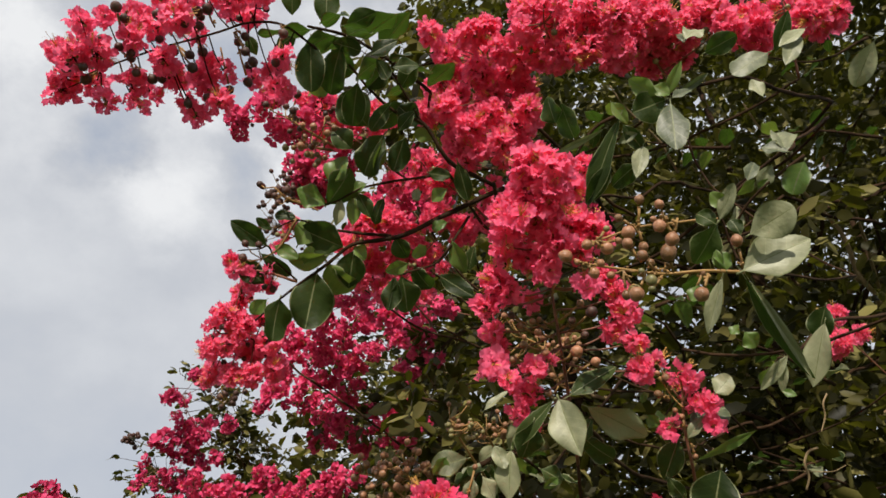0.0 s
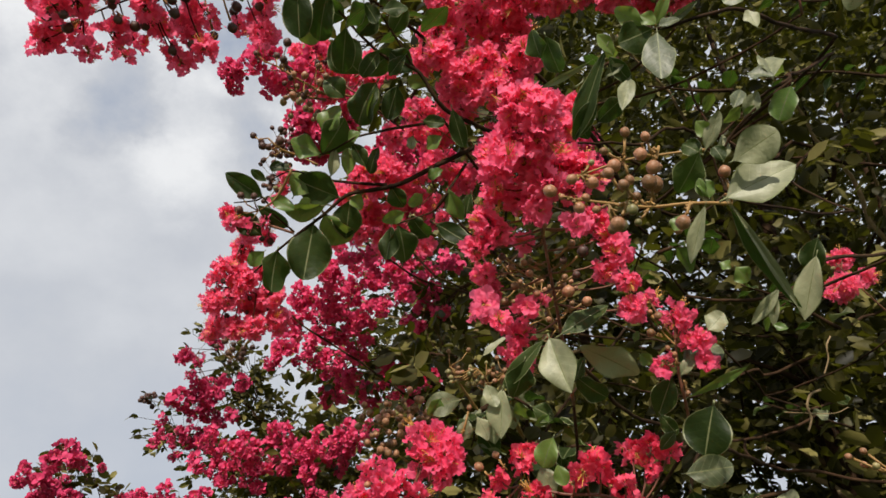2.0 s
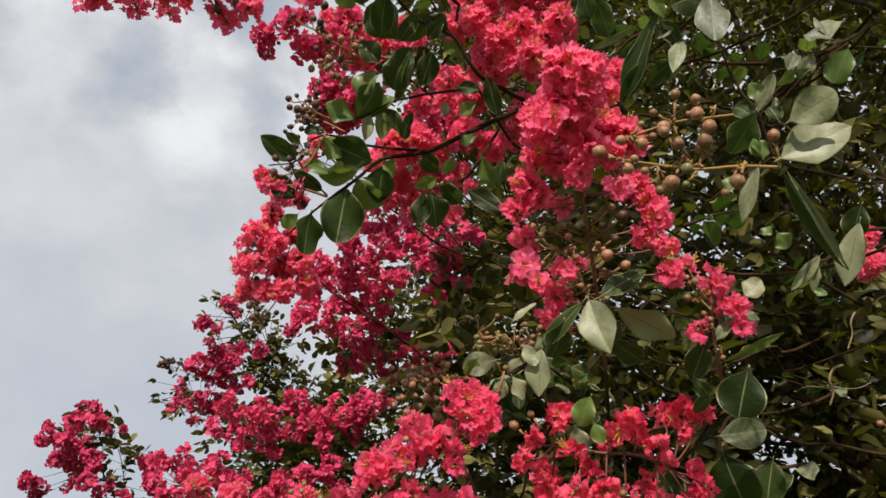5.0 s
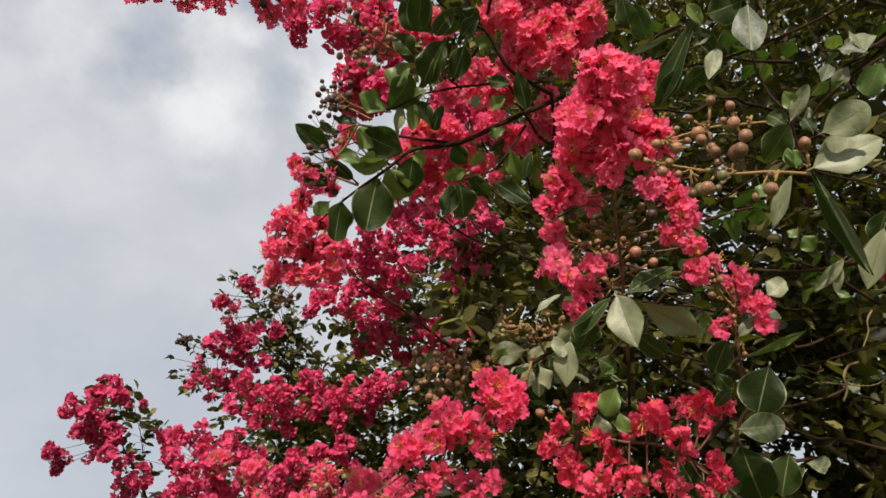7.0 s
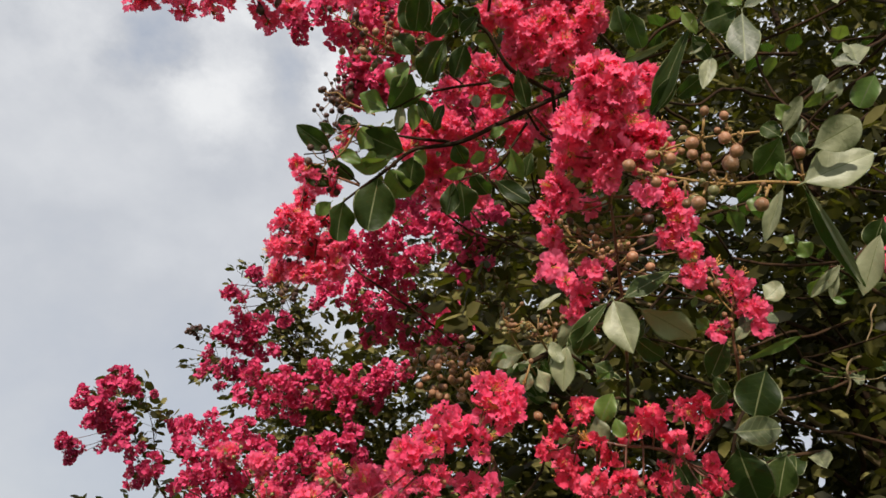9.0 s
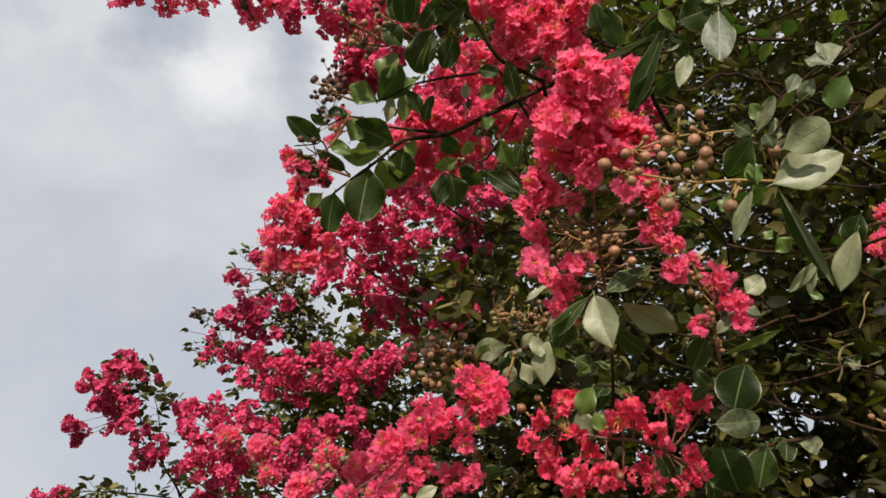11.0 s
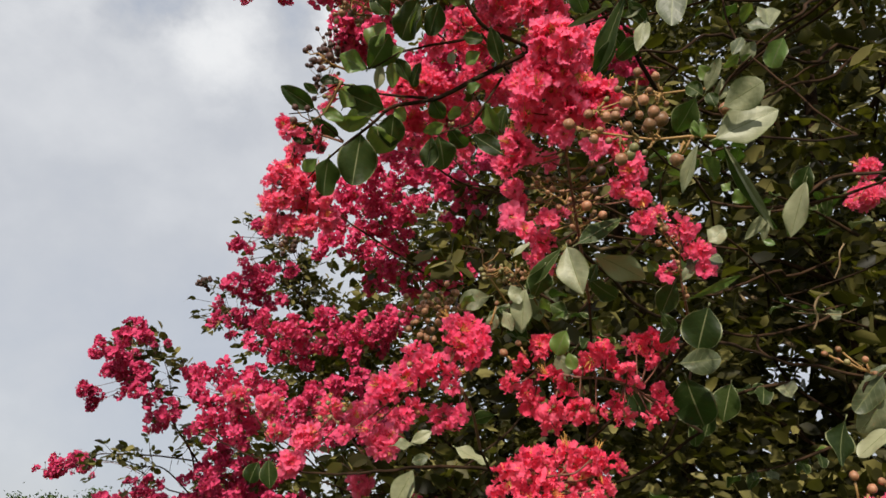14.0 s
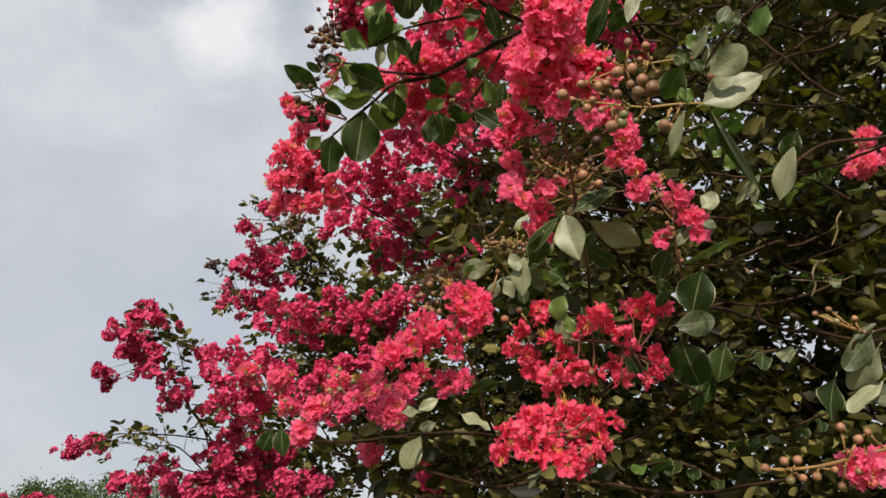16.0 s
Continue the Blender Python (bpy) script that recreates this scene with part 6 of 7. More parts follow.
flower_head(tree, [(0.208, 0.594, 1.779), (0.194, 0.550, 1.793), (0.188, 0.534, 1.811), (0.184, 0.515, 1.831)],
            [(0.184, 0.507, 1.850, 0.007), (0.186, 0.510, 1.841, 0.007), (0.190, 0.507, 1.844, 0.006), (0.200, 0.510, 1.828, 0.009), (0.193, 0.514, 1.827, 0.006), (0.175, 0.525, 1.816, 0.006), (0.204, 0.516, 1.812, 0.004), (0.168, 0.507, 1.860, 0.003)], label="small opening flower head with buds", caps=0, single=True)
small_buds = limb(tree, 'fruit_stalk', [(0.184, 0.517, 1.827), (0.177, 0.516, 1.836), (0.172, 0.514, 1.845), (0.168, 0.513, 1.849)], 0.0007, 0.0005, STEM)
berry(small_buds, (0.174, 0.511, 1.848), 0.0053, (0.177, 0.515, 1.838))
berry(small_buds, (0.168, 0.518, 1.838), 0.0044, (0.176, 0.517, 1.834))
berry(small_buds, (0.168, 0.511, 1.852), 0.0029, (0.172, 0.514, 1.845))
berry(small_buds, (0.183, 0.520, 1.821), 0.0029, (0.185, 0.523, 1.813))
berry(small_buds, (0.190, 0.529, 1.794), 0.0029, (0.188, 0.526, 1.803))
berry(small_buds, (0.179, 0.520, 1.826), 0.0029, (0.184, 0.521, 1.819))
twig_left = limb(tree, 'branch', [(0.091, 0.689, 2.196), (0.015, 0.644, 2.118), (-0.038, 0.636, 2.079), (-0.089, 0.638, 2.071), (-0.120, 0.647, 2.053), (-0.151, 0.656, 2.032), (-0.172, 0.662, 2.014), (-0.193, 0.671, 1.991)], 0.0032, 0.001, label='dark twig with broad leaves')
joined(tree, (0.091, 0.689, 2.196), 0.0032)
limb(tree, 'branch', [(-0.051, 0.637, 2.078), (-0.089, 0.632, 2.079), (-0.120, 0.627, 2.080), (-0.151, 0.618, 2.084), (-0.175, 0.620, 2.074)], 0.0018, 0.0007)
limb(tree, 'branch', [(-0.151, 0.656, 2.032), (-0.172, 0.641, 2.046), (-0.181, 0.630, 2.058), (-0.190, 0.630, 2.055), (-0.211, 0.627, 2.051)], 0.0012, 0.0007)
limb(tree, 'branch', [(0.011, 0.630, 2.165), (-0.015, 0.596, 2.128), (-0.052, 0.599, 2.124), (-0.083, 0.602, 2.117), (-0.114, 0.610, 2.103), (-0.138, 0.609, 2.098)], 0.0018, 0.0007)
joined(tree, (0.011, 0.630, 2.165), 0.0018)
limb(tree, 'branch', [(0.065, 0.645, 2.158), (0.013, 0.585, 2.140), (-0.016, 0.558, 2.168), (-0.046, 0.547, 2.177), (-0.070, 0.530, 2.192), (-0.100, 0.502, 2.211), (-0.122, 0.484, 2.222)], 0.0026, 0.001)
joined(tree, (0.065, 0.645, 2.158), 0.0026)
limb(tree, 'branch', [(-0.016, 0.558, 2.168), (-0.052, 0.513, 2.207), (-0.070, 0.496, 2.220)], 0.0013, 0.0007)
limb(tree, 'branch', [(0.015, 0.643, 2.070), (-0.000, 0.655, 2.055), (-0.031, 0.660, 2.046), (-0.041, 0.662, 2.043)], 0.0013, 0.0008)
limb(tree, 'branch', [(0.035, 0.655, 2.119), (0.015, 0.643, 2.070), (-0.000, 0.655, 2.054)], 0.0018, 0.0012)
leaf_on(twig_left, (-0.181, 0.629, 2.059), (-0.220, 0.606, 2.075), (0.132, -0.687, -0.714), 2, wide=0.85)
leaf_on(twig_left, (-0.177, 0.620, 2.073), (-0.193, 0.609, 2.081), (0.273, -0.800, -0.535), 3, wide=0.81)
leaf_on(twig_left, (-0.119, 0.611, 2.101), (-0.153, 0.598, 2.107), (0.333, -0.941, -0.064), 3, "young", wide=1.29)
leaf_on(twig_left, (-0.120, 0.611, 2.100), (-0.090, 0.589, 2.131), (0.510, -0.391, -0.766), 0, wide=1.48)
leaf_on(twig_left, (-0.118, 0.596, 2.117), (-0.100, 0.577, 2.142), (-0.369, -0.845, -0.387), 0, "young", wide=1.40)
leaf_on(twig_left, (-0.111, 0.627, 2.082), (-0.104, 0.607, 2.108), (0.412, -0.661, -0.627), 4, "pale", wide=0.68)
leaf_on(twig_left, (-0.093, 0.628, 2.084), (-0.090, 0.608, 2.109), (0.326, -0.722, -0.610), 1, "young", wide=0.92)
leaf_on(twig_left, (-0.073, 0.624, 2.092), (-0.086, 0.605, 2.113), (0.209, -0.792, -0.573), 4, wide=0.96)
leaf_on(twig_left, (-0.151, 0.634, 2.062), (-0.134, 0.619, 2.087), (0.152, -0.789, -0.596), 1, "young", wide=1.39)
leaf_on(twig_left, (-0.101, 0.641, 2.065), (-0.151, 0.623, 2.077), (0.050, -0.648, -0.760), 0, wide=1.21)
leaf_on(twig_left, (-0.116, 0.644, 2.058), (-0.162, 0.645, 2.044), (0.261, -0.423, -0.868), 4, "young", wide=0.80)
leaf_on(twig_left, (-0.175, 0.630, 2.060), (-0.150, 0.643, 2.050), (0.319, -0.880, -0.351), 3, "young", wide=0.94)
leaf_on(twig_left, (-0.189, 0.632, 2.052), (-0.156, 0.653, 2.034), (0.073, -0.719, -0.692), 1, wide=0.66)
leaf_on(twig_left, (-0.183, 0.653, 2.025), (-0.212, 0.633, 2.041), (0.213, -0.794, -0.569), 1, wide=1.08)
leaf_on(twig_left, (-0.130, 0.653, 2.042), (-0.143, 0.685, 1.987), (0.233, -0.815, -0.531), 3, wide=1.25)
leaf_on(twig_left, (-0.168, 0.663, 2.015), (-0.180, 0.684, 1.974), (0.712, -0.518, -0.475), 3, wide=1.31)
leaf_on(twig_left, (-0.181, 0.661, 2.012), (-0.198, 0.666, 1.997), (0.270, -0.788, -0.553), 5, "young", wide=1.20)
leaf_on(twig_left, (-0.120, 0.649, 2.050), (-0.099, 0.671, 2.021), (-0.321, -0.625, -0.711), 1, "young", wide=1.58)
leaf_on(twig_left, (-0.091, 0.643, 2.064), (-0.097, 0.667, 2.028), (0.104, -0.819, -0.564), 0, wide=1.28)
leaf_on(twig_left, (-0.091, 0.641, 2.067), (-0.077, 0.650, 2.056), (0.491, -0.860, -0.135), 2, "young", wide=1.60)
leaf_on(twig_left, (-0.040, 0.662, 2.044), (-0.029, 0.685, 2.008), (0.351, -0.830, -0.433), 1, wide=1.32)
leaf_on(twig_left, (-0.047, 0.662, 2.042), (-0.052, 0.683, 2.009), (-0.306, -0.828, -0.471), 3, wide=0.97)
leaf_on(twig_left, (-0.026, 0.657, 2.052), (-0.011, 0.672, 2.028), (-0.404, -0.607, -0.684), 1, wide=1.42)
leaf_on(twig_left, (-0.032, 0.655, 2.054), (-0.058, 0.660, 2.045), (0.124, -0.675, -0.728), 2, "young", wide=1.00)
leaf_on(twig_left, (-0.047, 0.637, 2.077), (-0.033, 0.653, 2.057), (-0.041, -0.780, -0.625), 4, wide=1.26)
leaf_on(twig_left, (-0.073, 0.559, 2.164), (-0.104, 0.531, 2.186), (-0.003, -0.621, -0.784), 5, wide=1.46)
leaf_on(twig_left, (-0.078, 0.559, 2.164), (-0.035, 0.543, 2.181), (0.151, -0.542, -0.827), 5, wide=0.94)
leaf_on(twig_left, (-0.018, 0.558, 2.168), (-0.044, 0.544, 2.180), (0.208, -0.838, -0.505), 3, wide=1.49)
leaf_on(twig_left, (-0.036, 0.568, 2.158), (-0.049, 0.593, 2.131), (0.177, -0.679, -0.712), 3, wide=1.10)
leaf_on(twig_left, (-0.057, 0.567, 2.157), (-0.068, 0.593, 2.129), (0.417, -0.585, -0.695), 4, "young", wide=0.58)
leaf_on(twig_left, (-0.057, 0.564, 2.161), (-0.088, 0.592, 2.128), (-0.346, -0.848, -0.401), 1, wide=1.26)
leaf_on(twig_left, (-0.111, 0.517, 2.197), (-0.136, 0.527, 2.184), (0.252, -0.491, -0.834), 5, "young", wide=1.50)
leaf_on(twig_left, (-0.003, 0.569, 2.157), (-0.026, 0.564, 2.162), (-0.010, -0.682, -0.731), 5, "young", wide=1.12)
leaf_on(twig_left, (-0.011, 0.594, 2.131), (0.014, 0.597, 2.127), (0.028, -0.882, -0.471), 3, wide=1.04)
leaf_on(twig_left, (0.021, 0.584, 2.140), (0.033, 0.613, 2.107), (-0.085, -0.740, -0.668), 5, wide=0.71)
leaf_on(twig_left, (0.015, 0.640, 2.074), (0.030, 0.661, 2.043), (-0.400, -0.650, -0.646), 2, "young", wide=0.86)
leaf_on(twig_left, (0.000, 0.662, 2.044), (0.039, 0.675, 2.022), (0.080, -0.917, -0.391), 3, wide=0.80)
leaf_on(twig_left, (-0.077, 0.600, 2.121), (-0.092, 0.603, 2.115), (-0.136, -0.979, -0.152), 0, "young", wide=1.54)
leaf_on(twig_left, (0.010, 0.605, 2.118), (-0.008, 0.614, 2.108), (-0.288, -0.912, -0.293), 2, "young", wide=1.26)
leaf_on(twig_left, (-0.021, 0.604, 2.119), (-0.025, 0.614, 2.108), (-0.537, -0.742, -0.401), 5, "pale", wide=1.60)
leaf_on(twig_left, (-0.012, 0.644, 2.070), (-0.029, 0.650, 2.060), (0.233, -0.547, -0.804), 3, "young", wide=1.25)
leaf_on(twig_left, (-0.151, 0.616, 2.086), (-0.175, 0.609, 2.088), (0.277, -0.951, -0.134), 1, wide=0.97)
leaf_on(twig_left, (-0.076, 0.529, 2.191), (-0.052, 0.513, 2.207), (0.297, -0.409, -0.863), 2, wide=1.18)
leaf_on(twig_left, (-0.111, 0.502, 2.210), (-0.088, 0.516, 2.201), (-0.020, -0.491, -0.871), 0, wide=1.52)
leaf_on(twig_left, (-0.145, 0.647, 2.047), (-0.134, 0.637, 2.063), (0.540, -0.515, -0.666), 5, "young", wide=1.42)
leaf_on(twig_left, (-0.092, 0.574, 2.146), (-0.113, 0.556, 2.161), (0.242, -0.768, -0.592), 4, wide=1.37)
leaf_on(twig_left, (-0.040, 0.531, 2.193), (-0.023, 0.510, 2.211), (-0.007, -0.665, -0.747), 3, wide=1.10)
leaf_on(twig_left, (-0.058, 0.610, 2.110), (-0.073, 0.628, 2.087), (-0.418, -0.836, -0.356), 1, wide=0.92)
leaf_on(twig_left, (0.011, 0.628, 2.090), (-0.008, 0.632, 2.085), (-0.134, -0.951, -0.278), 1, "young", wide=1.21)
leaf_on(twig_left, (0.040, 0.642, 2.069), (0.032, 0.659, 2.047), (-0.559, -0.753, -0.347), 0, wide=1.11)
flower_head(tree, [(-0.151, 0.657, 2.031), (-0.175, 0.648, 2.035), (-0.190, 0.643, 2.036), (-0.211, 0.636, 2.038)],
            [(-0.221, 0.643, 2.049, 0.010), (-0.214, 0.637, 2.033, 0.008), (-0.198, 0.654, 2.026, 0.008), (-0.184, 0.671, 2.035, 0.010), (-0.183, 0.648, 2.039, 0.008), (-0.199, 0.640, 2.033, 0.005)], caps=4, sort='dark', join=False)
bud_spray(tree, [(-0.151, 0.616, 2.086), (-0.169, 0.632, 2.059), (-0.187, 0.637, 2.047)], (-0.199, 0.629, 2.052), 0.014, 4, 0.0040, 'dark')
bud_spray(tree, [(-0.116, 0.583, 2.162), (-0.143, 0.553, 2.158), (-0.160, 0.543, 2.164)], (-0.149, 0.550, 2.159), 0.030, 11, 0.0042, 'dark')
bud_spray(tree, [(-0.116, 0.587, 2.158), (-0.131, 0.569, 2.145), (-0.149, 0.561, 2.149)], (-0.134, 0.564, 2.149), 0.026, 11, 0.0040, 'ripe')
bud_spray(tree, [(-0.141, 0.625, 2.109), (-0.160, 0.602, 2.101), (-0.174, 0.592, 2.109)], (-0.171, 0.594, 2.107), 0.018, 6, 0.0042, 'dark')
flower_head(tree, [(-0.148, 1.298, 2.685), (-0.215, 1.200, 2.634), (-0.259, 1.104, 2.580)],
            [(-0.285, 1.086, 2.578, 0.031), (-0.264, 1.132, 2.590, 0.036), (-0.224, 1.104, 2.580, 0.033), (-0.272, 1.094, 2.608, 0.024), (-0.217, 1.141, 2.582, 0.026), (-0.250, 1.140, 2.559, 0.024), (-0.297, 1.126, 2.576, 0.022), (-0.308, 1.095, 2.617, 0.017)], fine=False, caps=6, sort='dark')
bud_spray(tree, [(-0.215, 1.216, 2.615), (-0.271, 1.132, 2.544), (-0.316, 1.119, 2.547)], (-0.321, 1.107, 2.559), 0.035, 24, 0.0050, 'dark')
bud_spray(tree, [(-0.240, 1.282, 2.525), (-0.295, 1.176, 2.483), (-0.329, 1.156, 2.497)], (-0.334, 1.152, 2.500), 0.045, 34, 0.0050, 'dark')
flower_head(tree, [(-0.192, 0.908, 2.047), (-0.214, 0.845, 2.049), (-0.239, 0.815, 2.049), (-0.265, 0.797, 2.047)],
            [(-0.250, 0.781, 2.094, 0.014), (-0.242, 0.757, 2.105, 0.011), (-0.259, 0.796, 2.086, 0.011), (-0.267, 0.779, 2.062, 0.017), (-0.282, 0.799, 2.056, 0.012), (-0.247, 0.796, 2.055, 0.020), (-0.227, 0.813, 2.079, 0.015), (-0.279, 0.793, 2.023, 0.014), (-0.259, 0.797, 2.030, 0.015), (-0.242, 0.835, 2.043, 0.020), (-0.285, 0.839, 2.013, 0.014), (-0.257, 0.823, 2.002, 0.015), (-0.216, 0.816, 2.042, 0.018), (-0.234, 0.820, 2.001, 0.015), (-0.296, 0.843, 2.003, 0.009), (-0.209, 0.836, 2.018, 0.018)], label="pink flower head with small dark buds", caps=22, sort='dark', shown=0.8)
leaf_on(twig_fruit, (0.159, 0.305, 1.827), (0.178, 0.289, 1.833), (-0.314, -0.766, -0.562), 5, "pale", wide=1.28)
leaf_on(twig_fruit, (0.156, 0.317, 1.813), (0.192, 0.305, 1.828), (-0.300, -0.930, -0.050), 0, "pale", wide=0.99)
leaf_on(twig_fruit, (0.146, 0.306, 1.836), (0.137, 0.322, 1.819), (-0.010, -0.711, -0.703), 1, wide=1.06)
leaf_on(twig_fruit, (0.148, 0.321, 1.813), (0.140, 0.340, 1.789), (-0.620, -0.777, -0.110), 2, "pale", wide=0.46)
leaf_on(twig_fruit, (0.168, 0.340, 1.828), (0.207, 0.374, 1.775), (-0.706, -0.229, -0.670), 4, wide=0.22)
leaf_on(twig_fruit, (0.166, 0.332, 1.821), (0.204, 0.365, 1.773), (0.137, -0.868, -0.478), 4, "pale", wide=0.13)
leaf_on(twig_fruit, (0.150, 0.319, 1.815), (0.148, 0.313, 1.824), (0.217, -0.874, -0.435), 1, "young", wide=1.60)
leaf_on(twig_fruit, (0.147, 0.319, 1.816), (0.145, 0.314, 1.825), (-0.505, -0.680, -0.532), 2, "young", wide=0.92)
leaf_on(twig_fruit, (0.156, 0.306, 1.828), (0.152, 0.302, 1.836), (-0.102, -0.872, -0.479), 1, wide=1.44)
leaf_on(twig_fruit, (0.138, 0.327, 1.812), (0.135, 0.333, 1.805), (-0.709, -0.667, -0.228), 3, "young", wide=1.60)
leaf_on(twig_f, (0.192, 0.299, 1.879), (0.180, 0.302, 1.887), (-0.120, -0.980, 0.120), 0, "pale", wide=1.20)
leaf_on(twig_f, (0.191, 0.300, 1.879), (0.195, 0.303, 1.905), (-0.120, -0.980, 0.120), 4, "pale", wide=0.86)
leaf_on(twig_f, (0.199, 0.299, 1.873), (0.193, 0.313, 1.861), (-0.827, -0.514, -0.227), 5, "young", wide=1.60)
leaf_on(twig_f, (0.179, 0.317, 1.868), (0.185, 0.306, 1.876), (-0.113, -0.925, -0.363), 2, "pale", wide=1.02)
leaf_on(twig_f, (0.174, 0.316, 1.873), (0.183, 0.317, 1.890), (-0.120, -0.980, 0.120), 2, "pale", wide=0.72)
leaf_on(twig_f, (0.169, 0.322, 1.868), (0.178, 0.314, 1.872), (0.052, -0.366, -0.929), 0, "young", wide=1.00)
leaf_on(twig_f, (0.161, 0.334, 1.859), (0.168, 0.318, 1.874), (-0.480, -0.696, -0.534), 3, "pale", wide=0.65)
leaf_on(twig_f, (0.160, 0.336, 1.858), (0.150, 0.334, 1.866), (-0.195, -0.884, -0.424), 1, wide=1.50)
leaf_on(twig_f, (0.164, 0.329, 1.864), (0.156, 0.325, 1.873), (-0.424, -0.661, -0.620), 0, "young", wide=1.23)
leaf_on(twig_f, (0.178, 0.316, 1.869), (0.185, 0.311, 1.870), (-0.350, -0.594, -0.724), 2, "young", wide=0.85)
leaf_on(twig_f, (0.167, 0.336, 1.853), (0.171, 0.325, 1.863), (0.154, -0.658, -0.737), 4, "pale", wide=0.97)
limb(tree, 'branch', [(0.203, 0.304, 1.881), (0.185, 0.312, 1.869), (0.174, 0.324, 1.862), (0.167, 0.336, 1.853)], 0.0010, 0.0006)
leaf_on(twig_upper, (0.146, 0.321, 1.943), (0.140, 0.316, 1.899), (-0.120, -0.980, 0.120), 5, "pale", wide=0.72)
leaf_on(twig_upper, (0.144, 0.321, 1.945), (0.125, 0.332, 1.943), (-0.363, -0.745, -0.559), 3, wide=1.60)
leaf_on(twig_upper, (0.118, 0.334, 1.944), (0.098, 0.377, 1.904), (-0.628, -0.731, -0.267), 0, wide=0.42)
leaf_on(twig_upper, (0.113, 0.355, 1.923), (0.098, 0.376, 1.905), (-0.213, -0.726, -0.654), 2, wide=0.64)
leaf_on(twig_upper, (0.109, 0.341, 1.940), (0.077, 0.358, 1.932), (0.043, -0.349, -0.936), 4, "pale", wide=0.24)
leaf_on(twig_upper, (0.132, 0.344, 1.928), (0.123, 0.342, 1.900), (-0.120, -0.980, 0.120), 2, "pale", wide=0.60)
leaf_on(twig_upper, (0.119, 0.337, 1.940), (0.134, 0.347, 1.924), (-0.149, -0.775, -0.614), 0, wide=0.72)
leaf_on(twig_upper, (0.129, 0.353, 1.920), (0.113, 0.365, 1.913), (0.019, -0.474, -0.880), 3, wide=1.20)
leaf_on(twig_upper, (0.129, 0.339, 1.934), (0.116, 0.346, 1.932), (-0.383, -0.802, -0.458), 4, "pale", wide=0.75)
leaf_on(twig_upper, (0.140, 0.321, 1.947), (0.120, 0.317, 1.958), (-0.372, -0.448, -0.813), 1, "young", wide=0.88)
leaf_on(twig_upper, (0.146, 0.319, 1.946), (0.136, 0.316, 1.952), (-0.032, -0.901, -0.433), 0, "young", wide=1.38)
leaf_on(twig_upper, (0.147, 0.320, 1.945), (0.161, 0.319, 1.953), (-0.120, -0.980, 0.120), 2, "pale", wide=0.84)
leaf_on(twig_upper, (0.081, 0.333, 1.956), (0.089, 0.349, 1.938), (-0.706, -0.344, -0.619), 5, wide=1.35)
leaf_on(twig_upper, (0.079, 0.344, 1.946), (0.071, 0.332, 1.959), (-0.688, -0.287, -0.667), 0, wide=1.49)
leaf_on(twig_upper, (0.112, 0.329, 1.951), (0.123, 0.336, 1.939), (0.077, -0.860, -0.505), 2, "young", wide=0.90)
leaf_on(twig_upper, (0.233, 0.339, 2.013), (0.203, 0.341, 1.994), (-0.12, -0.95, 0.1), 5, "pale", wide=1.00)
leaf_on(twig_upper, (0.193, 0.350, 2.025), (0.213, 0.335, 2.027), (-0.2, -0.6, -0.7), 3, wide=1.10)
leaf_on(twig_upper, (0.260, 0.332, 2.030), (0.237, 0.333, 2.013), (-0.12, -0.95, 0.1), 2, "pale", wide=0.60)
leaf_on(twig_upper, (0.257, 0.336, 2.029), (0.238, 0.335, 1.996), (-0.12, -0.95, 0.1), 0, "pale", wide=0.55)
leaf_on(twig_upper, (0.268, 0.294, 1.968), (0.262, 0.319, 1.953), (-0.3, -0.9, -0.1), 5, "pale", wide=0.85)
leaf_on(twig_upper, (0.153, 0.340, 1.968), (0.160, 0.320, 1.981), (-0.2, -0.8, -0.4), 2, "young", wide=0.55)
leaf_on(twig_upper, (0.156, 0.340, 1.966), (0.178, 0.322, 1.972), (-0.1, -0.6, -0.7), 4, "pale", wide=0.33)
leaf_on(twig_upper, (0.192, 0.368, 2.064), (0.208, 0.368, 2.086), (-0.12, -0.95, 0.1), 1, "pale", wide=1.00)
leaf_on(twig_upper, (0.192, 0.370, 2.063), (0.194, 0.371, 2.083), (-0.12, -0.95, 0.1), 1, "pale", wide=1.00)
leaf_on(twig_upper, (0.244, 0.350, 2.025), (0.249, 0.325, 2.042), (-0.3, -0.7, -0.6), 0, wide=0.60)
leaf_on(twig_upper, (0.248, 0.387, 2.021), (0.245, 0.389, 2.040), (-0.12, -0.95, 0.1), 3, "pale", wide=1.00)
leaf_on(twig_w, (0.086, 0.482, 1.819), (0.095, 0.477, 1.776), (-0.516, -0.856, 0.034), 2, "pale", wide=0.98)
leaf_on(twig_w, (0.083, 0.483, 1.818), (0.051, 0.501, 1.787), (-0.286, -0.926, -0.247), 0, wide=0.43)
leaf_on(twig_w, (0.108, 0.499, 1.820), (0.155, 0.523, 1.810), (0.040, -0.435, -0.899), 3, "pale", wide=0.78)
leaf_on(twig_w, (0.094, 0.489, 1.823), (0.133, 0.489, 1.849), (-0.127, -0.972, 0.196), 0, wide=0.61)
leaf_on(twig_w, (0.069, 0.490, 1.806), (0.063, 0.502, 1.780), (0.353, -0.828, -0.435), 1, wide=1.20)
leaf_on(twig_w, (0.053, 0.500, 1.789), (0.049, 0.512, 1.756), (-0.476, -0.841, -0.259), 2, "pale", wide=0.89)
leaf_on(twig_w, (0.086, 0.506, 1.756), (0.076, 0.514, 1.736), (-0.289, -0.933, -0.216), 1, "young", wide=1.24)
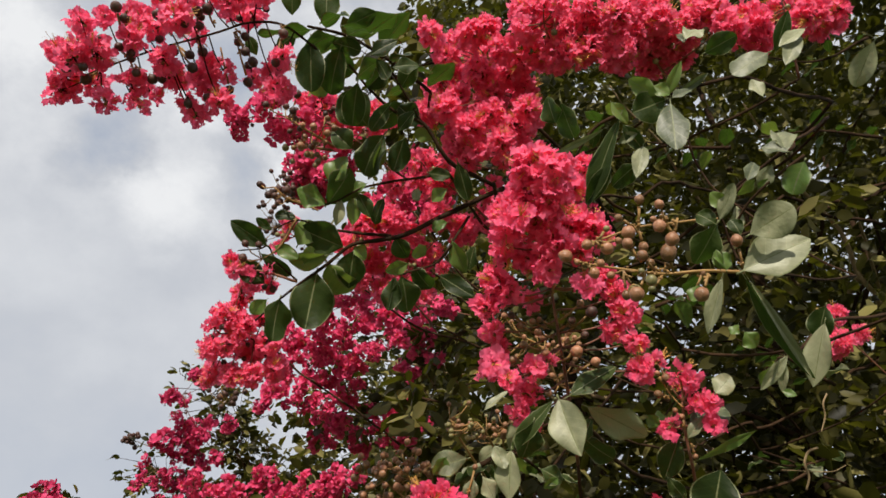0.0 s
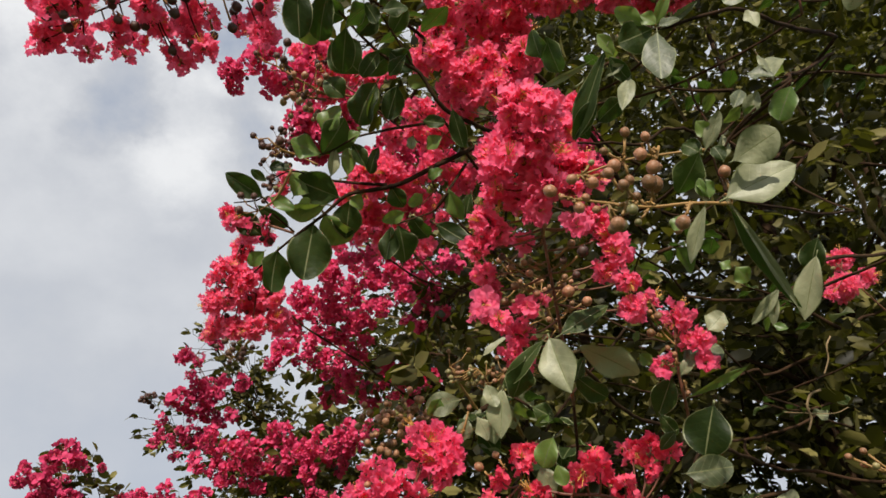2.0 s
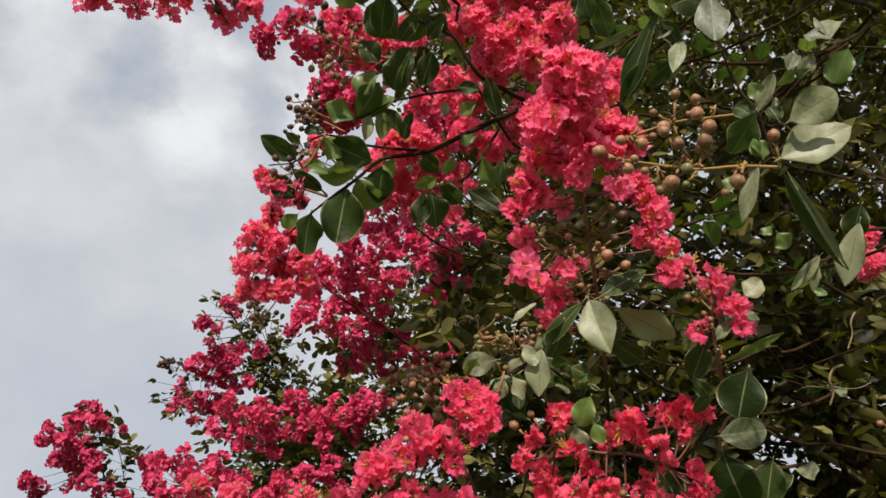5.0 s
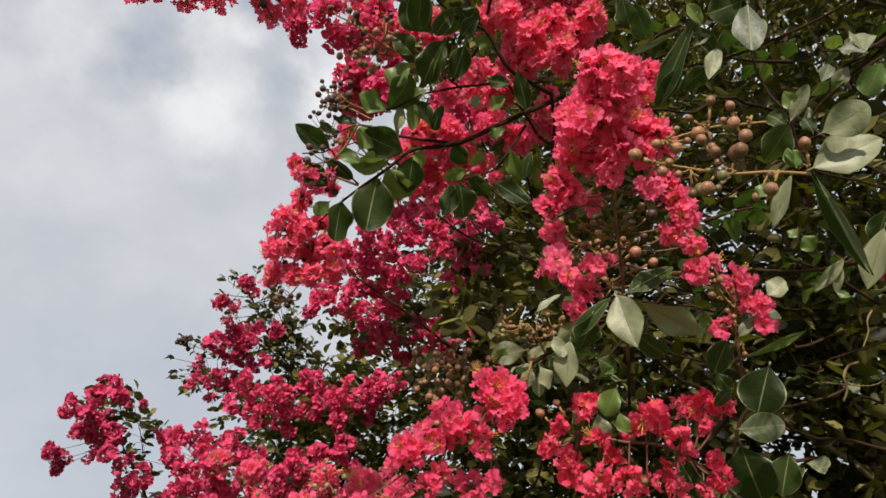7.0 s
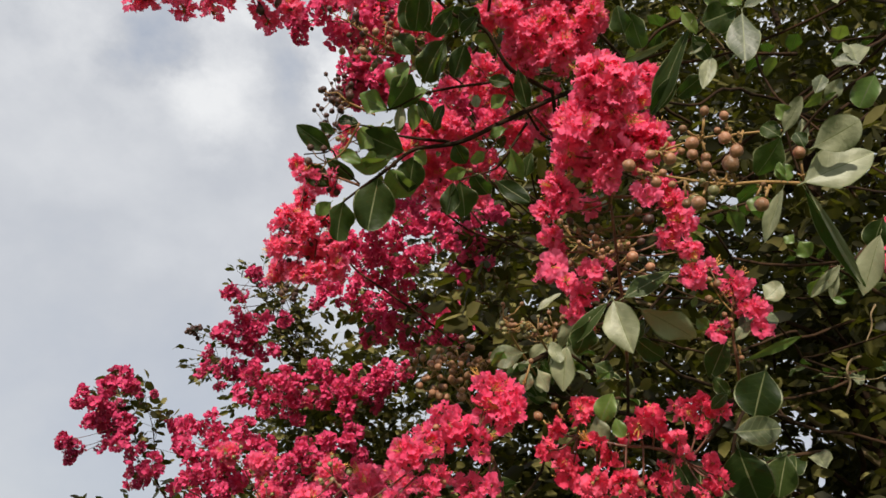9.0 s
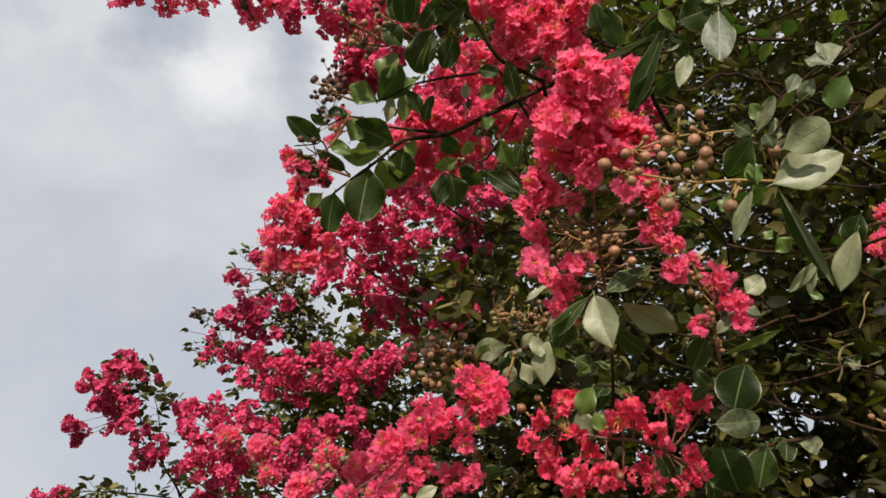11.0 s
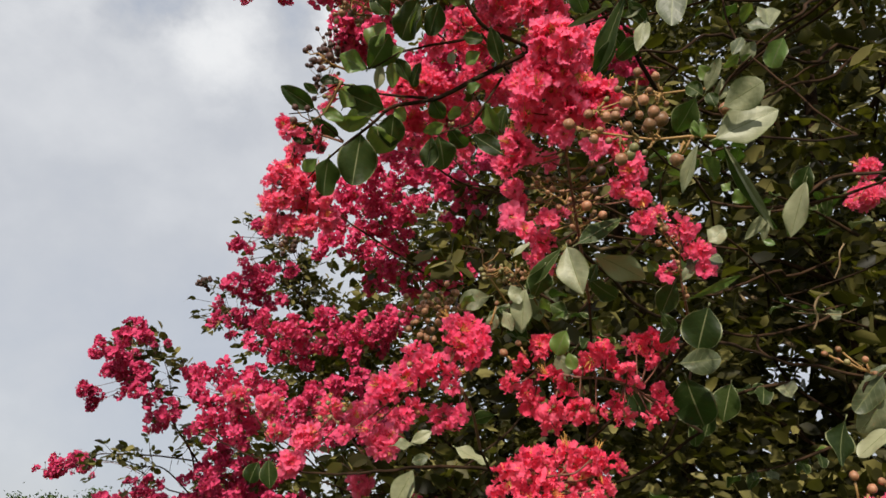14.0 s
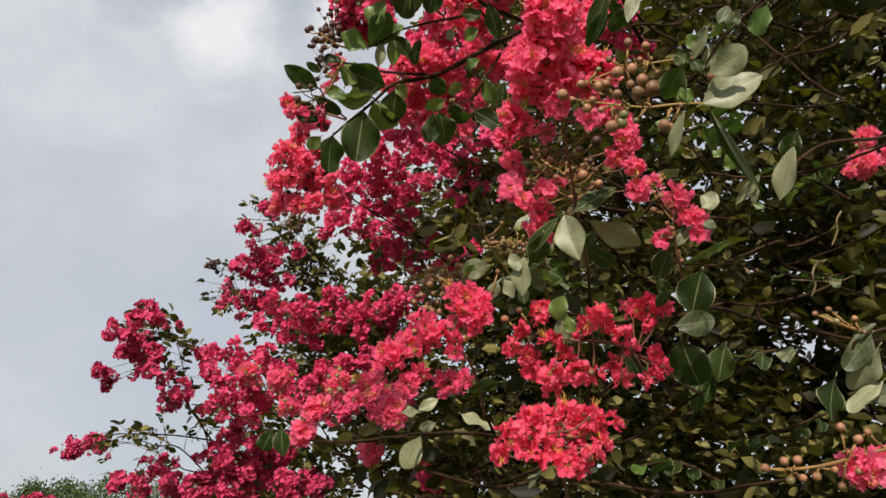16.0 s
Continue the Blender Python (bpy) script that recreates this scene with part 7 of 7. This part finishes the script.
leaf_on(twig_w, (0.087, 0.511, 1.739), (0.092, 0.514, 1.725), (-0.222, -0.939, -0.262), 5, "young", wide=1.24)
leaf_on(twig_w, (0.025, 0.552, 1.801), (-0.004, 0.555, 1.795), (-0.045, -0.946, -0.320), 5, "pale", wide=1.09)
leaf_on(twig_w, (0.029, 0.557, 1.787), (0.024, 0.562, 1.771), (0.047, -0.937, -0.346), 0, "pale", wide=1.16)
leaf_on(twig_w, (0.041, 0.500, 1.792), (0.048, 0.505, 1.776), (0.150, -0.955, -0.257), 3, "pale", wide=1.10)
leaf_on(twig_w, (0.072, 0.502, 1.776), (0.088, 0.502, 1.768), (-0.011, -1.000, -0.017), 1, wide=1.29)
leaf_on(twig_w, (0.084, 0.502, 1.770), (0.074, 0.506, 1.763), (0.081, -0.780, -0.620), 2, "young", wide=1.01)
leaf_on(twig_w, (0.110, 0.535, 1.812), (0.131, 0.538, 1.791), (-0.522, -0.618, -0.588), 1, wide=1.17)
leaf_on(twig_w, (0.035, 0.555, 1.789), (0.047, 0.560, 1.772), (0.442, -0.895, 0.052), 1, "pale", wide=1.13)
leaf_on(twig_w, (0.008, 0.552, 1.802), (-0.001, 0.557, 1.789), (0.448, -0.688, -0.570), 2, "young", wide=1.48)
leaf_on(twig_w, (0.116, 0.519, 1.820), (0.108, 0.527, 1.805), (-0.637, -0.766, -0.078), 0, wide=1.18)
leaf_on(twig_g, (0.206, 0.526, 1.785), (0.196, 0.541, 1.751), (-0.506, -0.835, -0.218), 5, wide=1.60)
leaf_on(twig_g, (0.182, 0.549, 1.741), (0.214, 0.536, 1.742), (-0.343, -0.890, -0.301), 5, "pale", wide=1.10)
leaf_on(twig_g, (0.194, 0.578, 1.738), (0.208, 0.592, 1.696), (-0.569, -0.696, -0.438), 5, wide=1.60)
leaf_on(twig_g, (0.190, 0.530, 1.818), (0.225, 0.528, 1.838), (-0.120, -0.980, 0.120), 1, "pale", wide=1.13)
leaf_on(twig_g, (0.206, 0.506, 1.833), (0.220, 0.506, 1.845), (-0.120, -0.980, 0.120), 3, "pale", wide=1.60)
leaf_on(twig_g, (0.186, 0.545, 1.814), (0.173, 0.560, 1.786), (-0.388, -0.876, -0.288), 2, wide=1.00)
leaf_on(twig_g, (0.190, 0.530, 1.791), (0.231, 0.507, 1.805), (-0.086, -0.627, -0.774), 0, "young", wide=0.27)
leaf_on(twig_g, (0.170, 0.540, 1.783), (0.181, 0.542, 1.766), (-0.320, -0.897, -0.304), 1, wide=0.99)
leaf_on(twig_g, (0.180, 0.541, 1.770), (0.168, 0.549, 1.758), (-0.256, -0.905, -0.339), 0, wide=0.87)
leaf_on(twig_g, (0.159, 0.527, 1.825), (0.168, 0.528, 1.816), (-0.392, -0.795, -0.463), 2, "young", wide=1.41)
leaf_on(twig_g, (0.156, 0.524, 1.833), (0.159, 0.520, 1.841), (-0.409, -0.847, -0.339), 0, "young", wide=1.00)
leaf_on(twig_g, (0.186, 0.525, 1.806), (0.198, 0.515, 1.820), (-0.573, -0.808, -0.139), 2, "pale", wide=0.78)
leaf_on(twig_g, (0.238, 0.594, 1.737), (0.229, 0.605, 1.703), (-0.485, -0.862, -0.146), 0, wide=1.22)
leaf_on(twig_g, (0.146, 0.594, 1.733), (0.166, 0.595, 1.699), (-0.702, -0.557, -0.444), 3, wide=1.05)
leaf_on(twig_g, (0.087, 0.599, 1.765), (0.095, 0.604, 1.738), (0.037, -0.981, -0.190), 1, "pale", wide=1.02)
leaf_on(twig_r, (0.235, 0.443, 1.832), (0.218, 0.461, 1.814), (-0.362, -0.807, -0.467), 2, "pale", wide=0.48)
leaf_on(twig_r, (0.233, 0.445, 1.831), (0.230, 0.457, 1.810), (-0.556, -0.753, -0.352), 4, "pale", wide=0.49)
leaf_on(twig_r, (0.255, 0.423, 1.846), (0.246, 0.448, 1.810), (-0.655, -0.690, -0.308), 0, "pale", wide=0.66)
leaf_on(twig_r, (0.256, 0.417, 1.855), (0.250, 0.431, 1.837), (-0.604, -0.708, -0.366), 1, wide=1.26)
leaf_on(twig_r, (0.211, 0.445, 1.851), (0.219, 0.447, 1.840), (-0.196, -0.930, -0.312), 1, "young", wide=1.60)
leaf_on(twig_r, (0.208, 0.444, 1.856), (0.204, 0.449, 1.850), (-0.762, -0.646, -0.050), 3, "young", wide=1.60)
leaf_on(twig_r, (0.230, 0.456, 1.812), (0.238, 0.453, 1.808), (-0.306, -0.951, -0.037), 0, "young", wide=1.10)


# ---- the mass of foliage ----
def lean(q):
    """How far the crowns lean to the left per metre ahead, by the rise per metre."""
    for (q0, x0), (q1, x1) in zip(LEAN, LEAN[1:]):
        if q < q1:
            return x0 + (x1 - x0) * max(0, (q - q0)) / (q1 - q0)
    return LEAN[-1][1]


LEAN = [(-0.3, -0.56), (0.066, -0.43), (0.294, -0.33), (0.44, -0.2), (0.64, -0.17), (1.6, -0.17)]


def foliage(name, owner, count, box, keep, seed, size, label, gaps=(-0.16, 0.24)):
    """Many single leaves in clumps, all as one mesh."""
    r = random.Random(seed)
    (x0, x1), (y0, y1), (z0, z1) = box
    verts, faces = [], []
    made = tries = 0
    while made < count and tries < count * 30:
        tries += 1
        c = Vector((r.uniform(x0, x1), r.uniform(y0, y1), r.uniform(z0, z1)))
        if not keep(c) or noise.noise(c * 2.6 + Vector((seed, 0, 0))) < r.uniform(*gaps):
            continue
        twig = Vector((r.uniform(-1, 1), r.uniform(-1, 0.6), r.uniform(-0.5, 0.9))).normalized()
        for i in range(6):
            p = c + twig * 0.022 * i
            side = twig.cross(Vector((r.uniform(-.5, .5), r.uniform(-.5, .5), 1))).normalized() * (1 if i % 2 else -1)
            way = (twig * r.uniform(0.1, 0.7) + side + Vector((0, 0, r.uniform(-0.7, 0.2)))).normalized() * size * r.uniform(0.6, 1.2)
            m = frame_of(p, p + way, (r.uniform(-1, 1), r.uniform(-1.3, .5), r.uniform(-0.3, 1)))
            v, f = small_leaf(r)
            o = len(verts)
            verts += [m @ q for q in v]
            faces += [tuple(j + o for j in g) for g in f]
            made += 1
        o = len(verts)
        e, w = c + twig * 0.13, Vector((0.0009, 0.0009, 0.0))
        verts += [c - w, c + w, e]
        faces.append((o, o + 1, o + 2))
    part(name, mesh_of(name, verts, faces, [FOLIAGE_SHADE]), owner, label=label, kind="stuff")


def in_front_crown(p):
    u, q = p.x / p.y, (p.z - 1.6) / p.y
    return max(lean(q) + 0.05, -0.15 - 0.06 * p.y) + 0.04 * math.sin(p.z * 9 + p.y * 6) < u and ((p.x - 1.0) / 2.1) ** 2 + ((p.y - 2.45) / 1.55) ** 2 + ((p.z - 2.7) / 2.6) ** 2 < 1 + 0.12 * math.sin(p.x * 7 + p.z * 5) and p.y > 1.15 + 5 * min(0.2, max(0, 0.16 - u))


def in_back_crown(p):
    u, q = p.x / p.y, (p.z - 1.6) / p.y
    return lean(q) + 0.03 + 0.05 * math.sin(p.z * 11 + p.y * 5) < u < 0.15 and q < 0.5 and ((p.x + 0.5) / 1.25) ** 2 + ((p.y - 2.95) / 0.95) ** 2 + ((p.z - 1.75) / 1.3) ** 2 < 1 and p.y > 2.5 + 0.3 * math.sin(p.x * 9 + p.z * 7)


def in_far_crown(p):
    u, q = p.x / p.y, (p.z - 1.6) / p.y
    return max(lean(q) + 0.12, -0.08) + 0.04 * math.sin(p.z * 6) < u and ((p.x - 1.3) / 2.6) ** 2 + ((p.z - 3.6) / 4.0) ** 2 < 1


# Region above the view for leaves added to throw dappled shade.
def in_shade_canopy(p):
    return (p.z - 1.6) / p.y > 1.65 and p.x > 0.15 + 0.1 * math.sin(p.z * 7)


# unseen leaves, added to shade the upper right of the crown
foliage("foliage", tree, 8500, ((0.1, 2.5), (0.7, 1.35), (2.8, 4.4)), in_shade_canopy, 17, 0.055, "unseen overhead leaves added to dapple the crown with shade", (0.0, 0.22))
foliage("foliage", tree, 59000, ((-0.8, 2.8), (1.0, 3.6), (0.9, 4.9)), in_front_crown, 3, 0.050, "dense oval leaves, dark green deepened by painted shade")
foliage("foliage", tree, 10000, ((0.2, 2.8), (1.3, 3.0), (0.7, 2.5)), in_front_crown, 9, 0.050, "dense leaves low in the crown, dark green deepened by painted shade")
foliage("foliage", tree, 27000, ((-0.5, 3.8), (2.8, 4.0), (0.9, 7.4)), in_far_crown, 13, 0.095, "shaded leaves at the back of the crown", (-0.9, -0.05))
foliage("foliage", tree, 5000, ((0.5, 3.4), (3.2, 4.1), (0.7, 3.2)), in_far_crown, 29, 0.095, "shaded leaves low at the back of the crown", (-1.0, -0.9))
foliage("foliage", back_tree, 14500, ((-1.8, 0.6), (2.0, 3.9), (0.6, 3.1)), in_back_crown, 5, 0.050, "oval leaves among the flowers, dark green deepened by painted shade")
